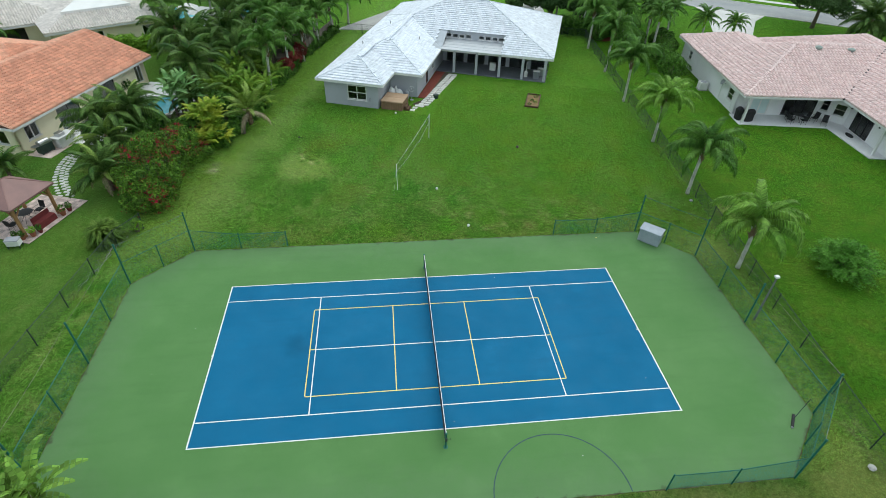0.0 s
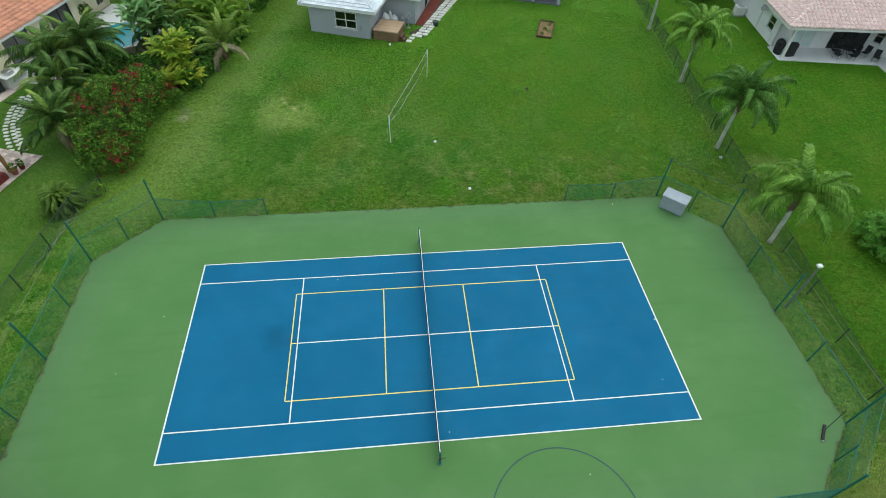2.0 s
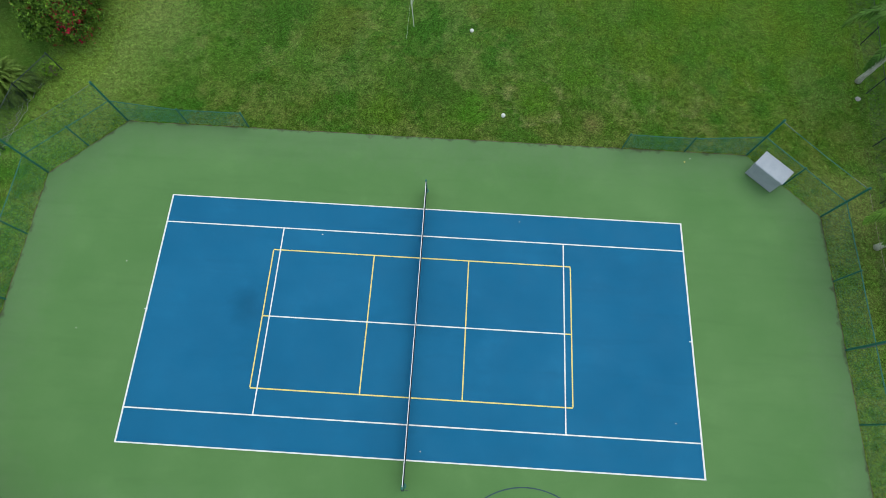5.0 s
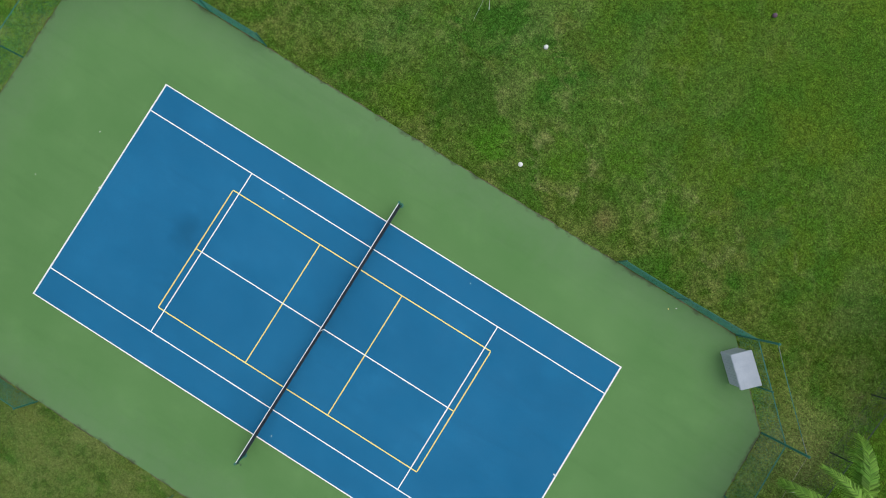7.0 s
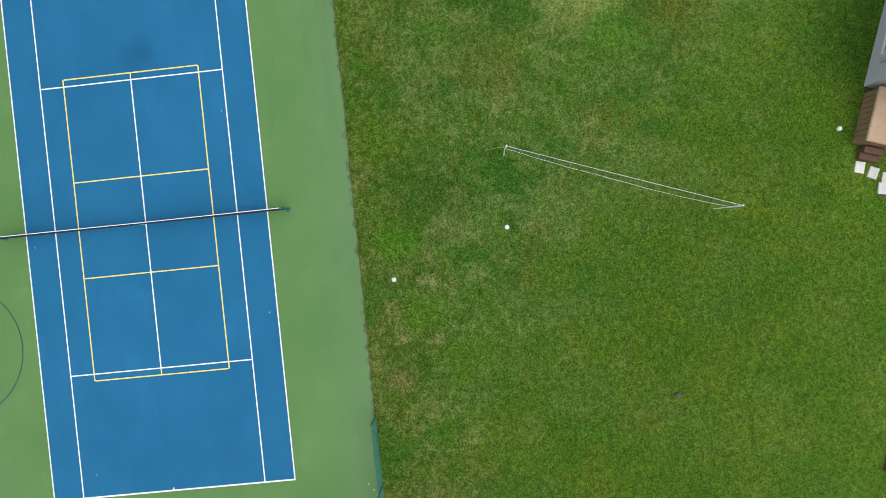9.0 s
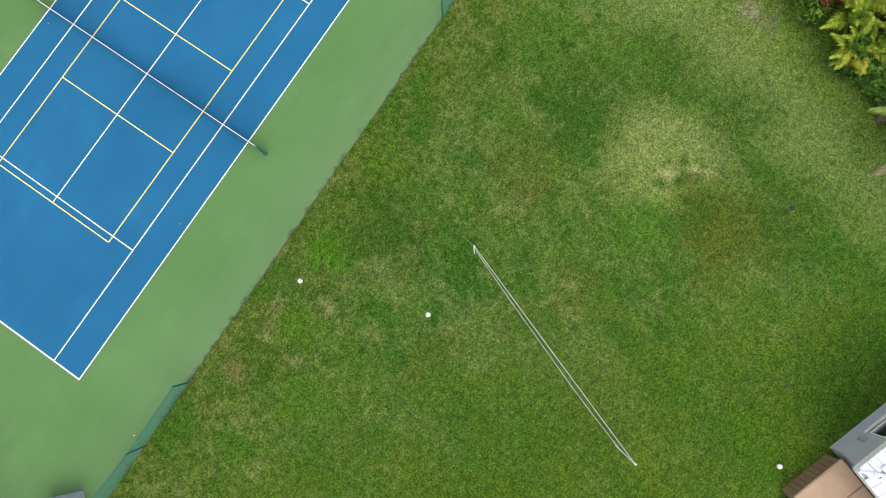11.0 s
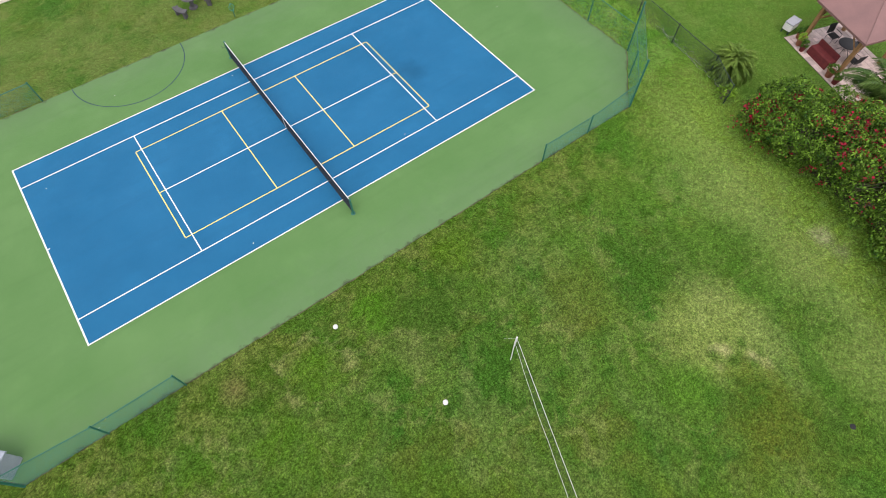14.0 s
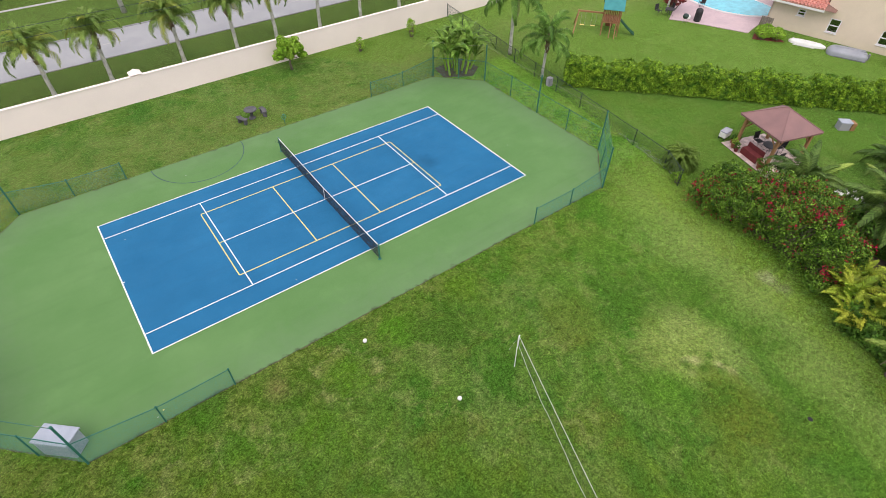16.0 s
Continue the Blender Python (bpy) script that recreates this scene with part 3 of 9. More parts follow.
def grass_material(name, blade=False):
    m, nt, bsdf = node_mat(name)
    pos = position(nt)
    far = side_of(nt, pos, 0.80, 1.0, 19.0, 9.0, 4.0)
    near = math_node(nt, "MULTIPLY_ADD", math_node(nt, "SUBTRACT", 1.0, far, True), 0.7)
    near.node.inputs[2].default_value = 0.3
    by_court = math_node(nt, "SUBTRACT", 1.0, side_of(nt, pos, 0.0, 1.0, 13.5, 4.5, 2.0), True)
    near = math_node(nt, "MAXIMUM", near, by_court)
    amount = lambda f, k: math_node(nt, "MULTIPLY", math_node(nt, "MULTIPLY", f, k), near)
    # coordinates along the garden's edge, in which the mower's passes run
    turn = nt.nodes.new("ShaderNodeMapping")
    turn.inputs["Rotation"].default_value = (0, 0, radians(14))
    nt.links.new(pos, turn.inputs["Vector"])
    along = turn.outputs[0]
    col = mix_color(nt, noise_fac(nt, pos, 0.11, 4, 0.38, 0.62), (0.056, 0.126, 0.016), (0.082, 0.146, 0.028))
    col = mix_color(nt, math_node(nt, "MULTIPLY", far, 0.85), col, mix_color(nt, noise_fac(nt, pos, 0.3, 5, 0.42, 0.6, 0.6), (0.045, 0.104, 0.006), (0.075, 0.117, 0.008)))
    col = mix_color(nt, math_node(nt, "MULTIPLY", side_of(nt, pos, 0.0, 1.0, 25.0, 12.0, 5.0), 0.55), col, mix_color(nt, noise_fac(nt, pos, 0.3, 5, 0.4, 0.6, 0.6), (0.062, 0.136, 0.008), (0.096, 0.160, 0.016)))
    # the coarser, patchier turf beside the court, and the smoother lawn beyond it
    coarse = math_node(nt, "ADD", math_node(nt, "MULTIPLY", math_node(nt, "SUBTRACT", 1.0, side_of(nt, pos, 0.25, 1.0, 14.0, 6.0, 3.0), True), 0.75), 0.25)
    patchy = lambda f, k: math_node(nt, "MULTIPLY", amount(f, k), coarse)
    # soft blotches some metres wide: grey-green, lush, olive
    col = mix_color(nt, amount(noise_fac(nt, along, 0.22, 6, 0.48, 0.60, 0.66, (1.4, 0.7, 1)), 0.75), col, (0.104, 0.156, 0.044))
    col = mix_color(nt, amount(noise_fac(nt, along, 0.30, 6, 0.49, 0.575, 0.68, (1.2, 0.8, 1)), 0.95), col, (0.028, 0.094, 0.011))
    col = mix_color(nt, amount(noise_fac(nt, pos, 0.26, 6, 0.52, 0.61, 0.68, (1, 1.3, 1)), 0.8), col, (0.084, 0.110, 0.020))
    col = mix_color(nt, patchy(noise_fac(nt, pos, 0.7, 6, 0.52, 0.64, 0.72), 0.8), col, (0.140, 0.180, 0.054))
    col = mix_color(nt, patchy(noise_fac(nt, pos, 0.8, 6, 0.53, 0.62, 0.70, (1, 1.5, 1)), 0.95), col, (0.026, 0.074, 0.007))
    # pale wisps and dark knots of coarser grass
    wisp = nt.nodes.new("ShaderNodeTexNoise")
    wisp.inputs["Scale"].default_value, wisp.inputs["Detail"].default_value, wisp.inputs["Distortion"].default_value = 0.55, 5, 0.8
    nt.links.new(pos, wisp.inputs["Vector"])
    off = math_node(nt, "ABSOLUTE", math_node(nt, "SUBTRACT", wisp.outputs["Fac"], 0.5))
    thin = math_node(nt, "SUBTRACT", 1.0, math_node(nt, "MULTIPLY", off, 24.0), True)
    col = mix_color(nt, amount(math_node(nt, "MULTIPLY", thin, noise_fac(nt, pos, 0.35, 3, 0.45, 0.6)), 0.7), col, (0.165, 0.195, 0.062))
    col = mix_color(nt, patchy(noise_fac(nt, pos, 2.2, 5, 0.56, 0.68, 0.7), 0.8), col, (0.024, 0.062, 0.006))
    # darker, rougher grass beside the court
    edge = math_node(nt, "MULTIPLY", math_node(nt, "SUBTRACT", 1.0, side_of(nt, pos, 0.0, 1.0, 11.2, 3.6, 1.6), True), side_of(nt, pos, 0.0, 1.0, 8.0, 0.8, 0.2))
    rough = mix_color(nt, noise_fac(nt, pos, 1.0, 6, 0.42, 0.6, 0.72), (0.046, 0.084, 0.007), (0.120, 0.135, 0.035))
    rough = mix_color(nt, noise_fac(nt, pos, 0.33, 4, 0.5, 0.6, 0.6), rough, (0.028, 0.090, 0.006))
    col = mix_color(nt, math_node(nt, "MULTIPLY", edge, 0.7), col, rough)
    # faint mowing stripes
    col = mix_color(nt, math_node(nt, "MULTIPLY", noise_fac(nt, along, 0.9, 2, 0.42, 0.58, 0.4, (1.0, 0.05, 1)), 0.28), col, (0.044, 0.110, 0.010))
    # lighter verge along the garden
    verge = math_node(nt, "MULTIPLY", math_node(nt, "MULTIPLY", side_of(nt, pos, -0.97, 0.24, 16.6, 2.2, 1.2), side_of(nt, pos, 0.0, 1.0, 8.5, 5.0, 2.0)), math_node(nt, "SUBTRACT", 1.0, side_of(nt, pos, -0.97, 0.24, 22.5, 1.0, 0.5), True))
    col = mix_color(nt, math_node(nt, "MULTIPLY", math_node(nt, "MULTIPLY", verge, noise_fac(nt, pos, 0.5, 5, 0.25, 0.55, 0.66)), 0.8), col, (0.132, 0.180, 0.056))
    weedy = math_node(nt, "MULTIPLY", side_of(nt, pos, -0.97, 0.24, 19.7, 0.5, 1.0), math_node(nt, "MULTIPLY", verge, noise_fac(nt, pos, 1.3, 6, 0.36, 0.52, 0.75)))
    col = mix_color(nt, math_node(nt, "MULTIPLY", weedy, 0.85), col, mix_color(nt, noise_fac(nt, pos, 3.5, 5, 0.4, 0.6, 0.75), (0.052, 0.082, 0.010), (0.120, 0.180, 0.022)))
    # the neighbours' lawns
    right = side_of(nt, pos, 0.9954, -0.0958, 20.8)
    lush = mix_color(nt, noise_fac(nt, pos, 0.35, 5, 0.4, 0.62, 0.65), (0.026, 0.080, 0.004), (0.054, 0.104, 0.008))
    lush = mix_color(nt, math_node(nt, "MULTIPLY", noise_fac(nt, pos, 0.8, 6, 0.5, 0.66, 0.72), 0.7), lush, (0.078, 0.092, 0.012))
    col = mix_color(nt, math_node(nt, "MULTIPLY", right, 0.85), col, lush)
    west = math_node(nt, "MULTIPLY", side_of(nt, pos, -1.0, 0.13, 22.0), math_node(nt, "ADD", math_node(nt, "MULTIPLY", noise_fac(nt, pos, 0.25, 5, 0.3, 0.65, 0.65), 0.55), 0.4))
    col = mix_color(nt, math_node(nt, "MULTIPLY", west, 0.85), col, mix_color(nt, noise_fac(nt, pos, 7.0, 6, 0.3, 0.7, 0.75), (0.036, 0.096, 0.008), (0.094, 0.164, 0.024)))
    beyond = side_of(nt, pos, -0.713, -0.70, 18.6, 0.8, 0.4)
    col = mix_color(nt, math_node(nt, "MULTIPLY", beyond, 0.8), col, mix_color(nt, noise_fac(nt, pos, 0.6, 6, 0.36, 0.64, 0.72), (0.072, 0.136, 0.014), (0.120, 0.184, 0.036)))
    south = math_node(nt, "MULTIPLY", side_of(nt, pos, 0.0, -1.0, 8.6, 1.0, 0.5), math_node(nt, "SUBTRACT", 1.0, side_of(nt, pos, 0.0, -1.0, 14.5, 4.0, 2.5), True))
    col = mix_color(nt, math_node(nt, "MULTIPLY", math_node(nt, "MULTIPLY", south, noise_fac(nt, pos, 0.6, 6, 0.34, 0.6, 0.7)), 0.7), col, mix_color(nt, noise_fac(nt, pos, 9.0, 6, 0.3, 0.7, 0.78), (0.060, 0.090, 0.014), (0.185, 0.205, 0.070)))
    strip = math_node(nt, "MULTIPLY", side_of(nt, pos, 1.0, 0.0, 17.6, 0.8, 0.4), math_node(nt, "SUBTRACT", 1.0, side_of(nt, pos, 0.9954, -0.0958, 20.2, 1.2, 0.8), True))
    strip = math_node(nt, "MULTIPLY", strip, math_node(nt, "SUBTRACT", 1.0, side_of(nt, pos, 0.0, 1.0, 8.0, 3.0, 1.0), True))
    col = mix_color(nt, math_node(nt, "MULTIPLY", math_node(nt, "MULTIPLY", strip, noise_fac(nt, pos, 0.7, 6, 0.36, 0.60, 0.72)), 0.55), col, mix_color(nt, noise_fac(nt, pos, 7.0, 6, 0.3, 0.7, 0.78), (0.060, 0.100, 0.010), (0.185, 0.215, 0.060)))
    dot = nt.nodes.new("ShaderNodeVectorMath")
    dot.operation = "DOT_PRODUCT"
    nt.links.new(pos, dot.inputs[0])
    dot.inputs[1].default_value = (0.9954, -0.0958, 0)
    gap = math_node(nt, "ABSOLUTE", math_node(nt, "SUBTRACT", math_node(nt, "ADD", dot.outputs["Value"], math_node(nt, "MULTIPLY", noise_fac(nt, pos, 1.4, 4, 0.2, 0.8), 0.3)), 20.45))
    rut = math_node(nt, "MULTIPLY", math_node(nt, "SUBTRACT", 1.0, math_node(nt, "MULTIPLY", gap, 3.6), True), noise_fac(nt, pos, 0.5, 5, 0.32, 0.6, 0.7))
    col = mix_color(nt, math_node(nt, "MULTIPLY", rut, 0.8), col, mix_color(nt, noise_fac(nt, pos, 8.0, 5, 0.3, 0.7, 0.75), (0.030, 0.040, 0.014), (0.085, 0.085, 0.045)))
    dry = math_node(nt, "MULTIPLY", math_node(nt, "SUBTRACT", 1.0, math_node(nt, "MULTIPLY", gap, 0.55), True), noise_fac(nt, pos, 0.9, 6, 0.52, 0.64, 0.75))
    col = mix_color(nt, math_node(nt, "MULTIPLY", dry, 0.55), col, (0.165, 0.160, 0.075))
    # the rough verges beyond the south wall
    verge_s = side_of(nt, pos, 0.0, -1.0, 19.0, 0.4, 0.2)
    col = mix_color(nt, math_node(nt, "MULTIPLY", verge_s, math_node(nt, "ADD", math_node(nt, "MULTIPLY", noise_fac(nt, pos, 0.5, 6, 0.35, 0.62, 0.7), 0.35), 0.6)), col, mix_color(nt, noise_fac(nt, pos, 6.0, 6, 0.3, 0.7, 0.78), (0.030, 0.042, 0.010), (0.085, 0.100, 0.030)))
    plain = math_node(nt, "MAXIMUM", side_of(nt, pos, -1.0, 0.13, 22.0), side_of(nt, pos, 0.0, -1.0, 8.6, 1.0, 0.5))
    # yellowed strip along the garden, worn rings and the pale patch
    for x, y, r, s, c, k in ((-8.9, 20.0, 1.6, 1.1, (0.160, 0.212, 0.056), 1.0), (-9.9, 18.9, 0.5, 0.9, (0.170, 0.210, 0.070), 0.7), (-10.3, 21.6, 0.5, 1.0, (0.140, 0.185, 0.060), 0.6),
                             (-8.47, 20.75, 0.10, 0.34, (0.34, 0.32, 0.16), 0.9), (-9.14, 21.6, 0.06, 0.3, (0.31, 0.30, 0.15), 0.85), (-9.35, 22.1, 0.05, 0.26, (0.28, 0.28, 0.13), 0.75), (-8.1, 20.45, 0.03, 0.2, (0.28, 0.28, 0.13), 0.6), (-7.75, 21.1, 0.03, 0.22, (0.26, 0.27, 0.12), 0.6),
                             (-7.9, 23.9, 1.0, 1.3, (0.086, 0.098, 0.014), 0.8), (-8.2, 21.9, 0.3, 0.8, (0.088, 0.112, 0.016), 0.8), (-5.5, 15.5, 0.8, 1.6, (0.088, 0.110, 0.020), 0.55),
                             (-6.2, 21.1, 0.5, 0.8, (0.060, 0.150, 0.014), 0.7), (1.9, 11.0, 0.5, 0.9, (0.046, 0.138, 0.008), 0.8), (-2.4, 10.6, 0.5, 0.9, (0.054, 0.120, 0.006), 0.6), (5.1, 11.7, 0.4, 0.8, (0.056, 0.132, 0.008), 0.7), (7.4, 13.6, 0.6, 1.0, (0.056, 0.132, 0.008), 0.6),
                             (1.3, 13.5, 0.2, 0.9, (0.165, 0.195, 0.066), 0.6), (7.95, 10.6, 0.2, 0.6, (0.150, 0.120, 0.052), 0.6), (-15.6, 16.2, 0.8, 2.2, (0.165, 0.205, 0.060), 0.55), (-14.6, 20.4, 0.9, 1.8, (0.165, 0.205, 0.060), 0.55), (-16.6, 12.0, 0.8, 2.4, (0.14, 0.195, 0.040), 0.5),
                             (-13.6, 24.6, 0.9, 2.5, (0.14, 0.185, 0.05), 0.5), (-16.2, 19.9, 0.15, 0.6, (0.23, 0.21, 0.14), 0.85), (-16.2, 20.8, 0.15, 0.5, (0.12, 0.11, 0.07), 0.8),
                             (24.2, 11.2, 0.5, 1.6, (0.17, 0.17, 0.07), 0.7), (19.8, 6.4, 0.6, 2.0, (0.15, 0.15, 0.06), 0.6), (17.8, -9.6, 0.6, 2.6, (0.15, 0.17, 0.04), 0.6)):
        f = math_node(nt, "MULTIPLY", math_node(nt, "MULTIPLY", spot(nt, pos, x, y, r, s, 1.8 if r > 0.2 else 0.5), k), noise_fac(nt, pos, 2.4, 6, 0.22, 0.50, 0.75))
        col = mix_color(nt, f, col, c)
    for x, y, r, s in ((0.4, 12.6, 0.7, 1.6), (-0.5, 13.4, 0.15, 0.4), (-5.6, 31.4, 1.4, 2.2), (-9.5, 32.6, 0.4, 1.6), (-7.7, 22.4, 0.4, 0.8), (-8.36, 21.24, 0.14, 0.28), (-9.21, 20.93, 0.08, 0.25), (-8.8, 21.1, 0.05, 0.2), (-8.9, 20.5, 0.05, 0.2), (-7.9, 20.7, 0.1, 0.3), (-8.9, 21.75, 0.06, 0.25), (-9.5, 21.6, 0.05, 0.2), (-12.1, 18.3, 0.9, 1.4), (-9.1, 16.2, 0.9, 1.8), (-9.6, 25.3, 0.9, 1.8), (-12.3, 21.8, 0.5, 1.6)):
        col = mix_color(nt, math_node(nt, "MULTIPLY", math_node(nt, "MULTIPLY", spot(nt, pos, x, y, r, s, 1.4 if r > 0.3 else 0.4), noise_fac(nt, pos, 1.7, 6, 0.34, 0.54, 0.72)), 0.8), col, (0.034, 0.082, 0.010))
    # rings of pale grass left by old roots
    for x, y, rad, wide, k in ((5.1, 11.7, 1.25, 3.0, 0.8), (10.2, 12.4, 1.0, 3.0, 0.55), (12.4, 12.6, 0.9, 3.4, 0.45), (2.6, 13.2, 1.2, 3.0, 0.4)):
        d = nt.nodes.new("ShaderNodeVectorMath")
        d.operation = "DISTANCE"
        nt.links.new(pos, d.inputs[0])
        d.inputs[1].default_value = (x, y, 0)
        uneven = math_node(nt, "ADD", math_node(nt, "MULTIPLY", noise_fac(nt, pos, 0.9, 4, 0.3, 0.7), 1.0), rad - 0.5)
        off = math_node(nt, "ABSOLUTE", math_node(nt, "SUBTRACT", d.outputs["Value"], uneven))
        ring = math_node(nt, "SUBTRACT", 1.0, math_node(nt, "MULTIPLY", off, wide), True)
        col = mix_color(nt, math_node(nt, "MULTIPLY", math_node(nt, "MULTIPLY", ring, noise_fac(nt, pos, 0.9, 5, 0.44, 0.60, 0.70)), k), col, (0.19, 0.205, 0.078))
    # tufts and blades
    grain = mix_color(nt, 0.58, (1, 1, 1), mix_color(nt, noise_fac(nt, pos, 4.0, 6, 0.34, 0.66, 0.75), (0.34, 0.37, 0.32), (1.62, 1.58, 1.55)), "MULTIPLY")
    grain = mix_color(nt, 0.62, grain, mix_color(nt, noise_fac(nt, pos, 12.0, 3, 0.34, 0.66, 0.6), (0.35, 0.38, 0.3), (1.7, 1.66, 1.7)), "MULTIPLY")
    grain = mix_color(nt, 0.85, grain, mix_color(nt, noise_fac(nt, pos, 27.0, 4, 0.33, 0.67, 0.78), (0.14, 0.17, 0.12), (1.95, 1.9, 1.95)), "MULTIPLY")
    grain = mix_color(nt, math_node(nt, "MULTIPLY", plain, 0.5), grain, (0.95, 0.95, 0.95))
    col = mix_color(nt, 1.0, col, grain, "MULTIPLY")
    tint = mix_color(nt, plain, mix_color(nt, right, (0.36, 0.96, 0.09), (0.20, 0.58, 0.03)), (0.20, 0.46, 0.08))
    nt.links.new(mix_color(nt, 0.75, tint, grain, "MULTIPLY"), bsdf.inputs["Sheen Tint"])
    if blade:
        each = nt.nodes.new("ShaderNodeNewGeometry").outputs["Random Per Island"]
        col = mix_color(nt, 0.9, col, mix_color(nt, each, (0.35, 0.38, 0.3), (1.75, 1.65, 1.7)), "MULTIPLY")
    nt.links.new(col, bsdf.inputs["Base Color"])
    bsdf.inputs["Roughness"].default_value = 0.85
    bsdf.inputs["Specular IOR Level"].default_value = 0.06
    bsdf.inputs["Sheen Weight"].default_value = 0.95
    bsdf.inputs["Sheen Roughness"].default_value = 0.36
    b = nt.nodes.new("ShaderNodeBump")
    b.inputs["Strength"].default_value, b.inputs["Distance"].default_value = 0.7, 0.04
    nt.links.new(noise_fac(nt, pos, 30.0, 4, 0.2, 0.8, 0.75), b.inputs["Height"])
    if not blade:
        nt.links.new(b.outputs[0], bsdf.inputs["Normal"])
    return m


def court_material(name, c1, c2, blotch):
    m, nt, bsdf = node_mat(name)
    pos = position(nt)
    col = mix_color(nt, noise_fac(nt, pos, 0.22, 5, 0.35, 0.66, 0.6), c1, c2)
    col = mix_color(nt, math_node(nt, "MULTIPLY", noise_fac(nt, pos, 0.9, 6, 0.55, 0.8, 0.7, (0.4, 1.6, 1)), 0.35), col, blotch)
    col = mix_color(nt, 0.22, col, mix_color(nt, noise_fac(nt, pos, 60.0, 2, 0.3, 0.7), (0.5, 0.5, 0.5), (1.5, 1.5, 1.5)), "MULTIPLY")
    # a dusty, soiled rim where the lawn meets the slab
    sep = nt.nodes.new("ShaderNodeSeparateXYZ")
    nt.links.new(pos, sep.inputs[0])
    ax, ay = math_node(nt, "ABSOLUTE", math_node(nt, "SUBTRACT", sep.outputs[0], 0.19)), math_node(nt, "ABSOLUTE", sep.outputs[1])
    corner = math_node(nt, "MULTIPLY", math_node(nt, "SUBTRACT", 24.41, math_node(nt, "ADD", ax, ay)), 0.7071)
    rim = math_node(nt, "MINIMUM", corner, math_node(nt, "MINIMUM", math_node(nt, "SUBTRACT", 18.21, ax), math_node(nt, "SUBTRACT", 9.25, ay)))
    for wide, wob, tone, k in ((2.6, 1.6, (0.125, 0.200, 0.105), 0.45), (0.16, 0.42, (0.060, 0.070, 0.040), 0.75)):
        near_rim = nt.nodes.new("ShaderNodeMapRange")
        near_rim.inputs[1].default_value, near_rim.inputs[2].default_value, near_rim.inputs[3].default_value, near_rim.inputs[4].default_value = wob * 0.3, wide + wob * 0.3, 1.0, 0.0
        nt.links.new(math_node(nt, "ADD", rim, math_node(nt, "MULTIPLY", noise_fac(nt, pos, 1.6, 5, 0.3, 0.7, 0.7), wob)), near_rim.inputs[0])
        col = mix_color(nt, math_node(nt, "MULTIPLY", near_rim.outputs[0], k), col, tone)
    # rain marks and brush streaks
    col = mix_color(nt, math_node(nt, "MULTIPLY", noise_fac(nt, pos, 0.7, 4, 0.52, 0.72, 0.6, (0.25, 2.2, 1)), 0.14), col, tuple(0.6 * v for v in c1))
    col = mix_color(nt, math_node(nt, "MULTIPLY", noise_fac(nt, pos, 0.45, 5, 0.55, 0.7, 0.7), 0.12), col, tuple(min(1, 1.5 * v) for v in c2))
    # scuffs where feet turn, and a stain by the service line
    col = mix_color(nt, math_node(nt, "MULTIPLY", spot(nt, pos, -7.4, 0.4, 0.15, 1.0, 0.8), 0.35), col, tuple(0.45 * v for v in c1))
    nt.links.new(col, bsdf.inputs["Base Color"])
    r = nt.nodes.new("ShaderNodeMapRange")
    r.inputs[3].default_value, r.inputs[4].default_value = 0.62, 0.8
    nt.links.new(noise_fac(nt, pos, 0.6, 4), r.inputs[0])
    nt.links.new(r.outputs[0], bsdf.inputs["Roughness"])
    bsdf.inputs["Specular IOR Level"].default_value = 0.12
    b = nt.nodes.new("ShaderNodeBump")
    b.inputs["Strength"].default_value, b.inputs["Distance"].default_value = 0.12, 0.005
    nt.links.new(noise_fac(nt, pos, 90.0, 2), b.inputs["Height"])
    nt.links.new(b.outputs[0], bsdf.inputs["Normal"])
    return m


def water_material(name, c):
    m, nt, bsdf = node_mat(name)
    pos = position(nt)
    col = mix_color(nt, noise_fac(nt, pos, 1.5, 3), c, tuple(v * 0.75 for v in c))
    nt.links.new(col, bsdf.inputs["Base Color"])
    bsdf.inputs["Roughness"].default_value = 0.08
    b = nt.nodes.new("ShaderNodeBump")
    b.inputs["Strength"].default_value, b.inputs["Distance"].default_value = 0.12, 0.03
    nt.links.new(noise_fac(nt, pos, 5.0, 2), b.inputs["Height"])
    nt.links.new(b.outputs[0], bsdf.inputs["Normal"])
    return m


GRASS = grass_material("lawn_grass")
BLADES = grass_material("grass_blades", True)
COURT_GREEN = court_material("court_green_acrylic", (0.090, 0.200, 0.063), (0.108, 0.222, 0.076), (0.080, 0.174, 0.062))
COURT_BLUE = court_material("court_blue_acrylic", (0.010, 0.118, 0.245), (0.014, 0.138, 0.280), (0.010, 0.100, 0.205))
LINE_WHITE = surface("white_line_paint", (0.78, 0.79, 0.78), (0.7, 0.71, 0.7), 1.5, 0.6, 0.1, 30, 0.05)
LINE_YELLOW = surface("yellow_line_paint", (0.80, 0.66, 0.20), (0.72, 0.59, 0.18), 1.5, 0.6, 0.1, 30, 0.05)
LINE_NAVY = surface("navy_line_paint", (0.018, 0.055, 0.070), (0.028, 0.075, 0.085), 1.5, 0.6, 0.1, 30, 0.05)
CONCRETE = surface("concrete", (0.42, 0.42, 0.40), (0.34, 0.34, 0.33), 0.7, 0.85, 0.15, 25, 0.15)
PALE_CONCRETE = surface("pale_concrete", (0.60, 0.595, 0.58), (0.52, 0.515, 0.50), 0.7, 0.8, 0.15, 25, 0.1)
ASPHALT = surface("grey_asphalt", (0.30, 0.30, 0.31), (0.24, 0.24, 0.26), 0.35, 0.85, 0.2, 50, 0.2)
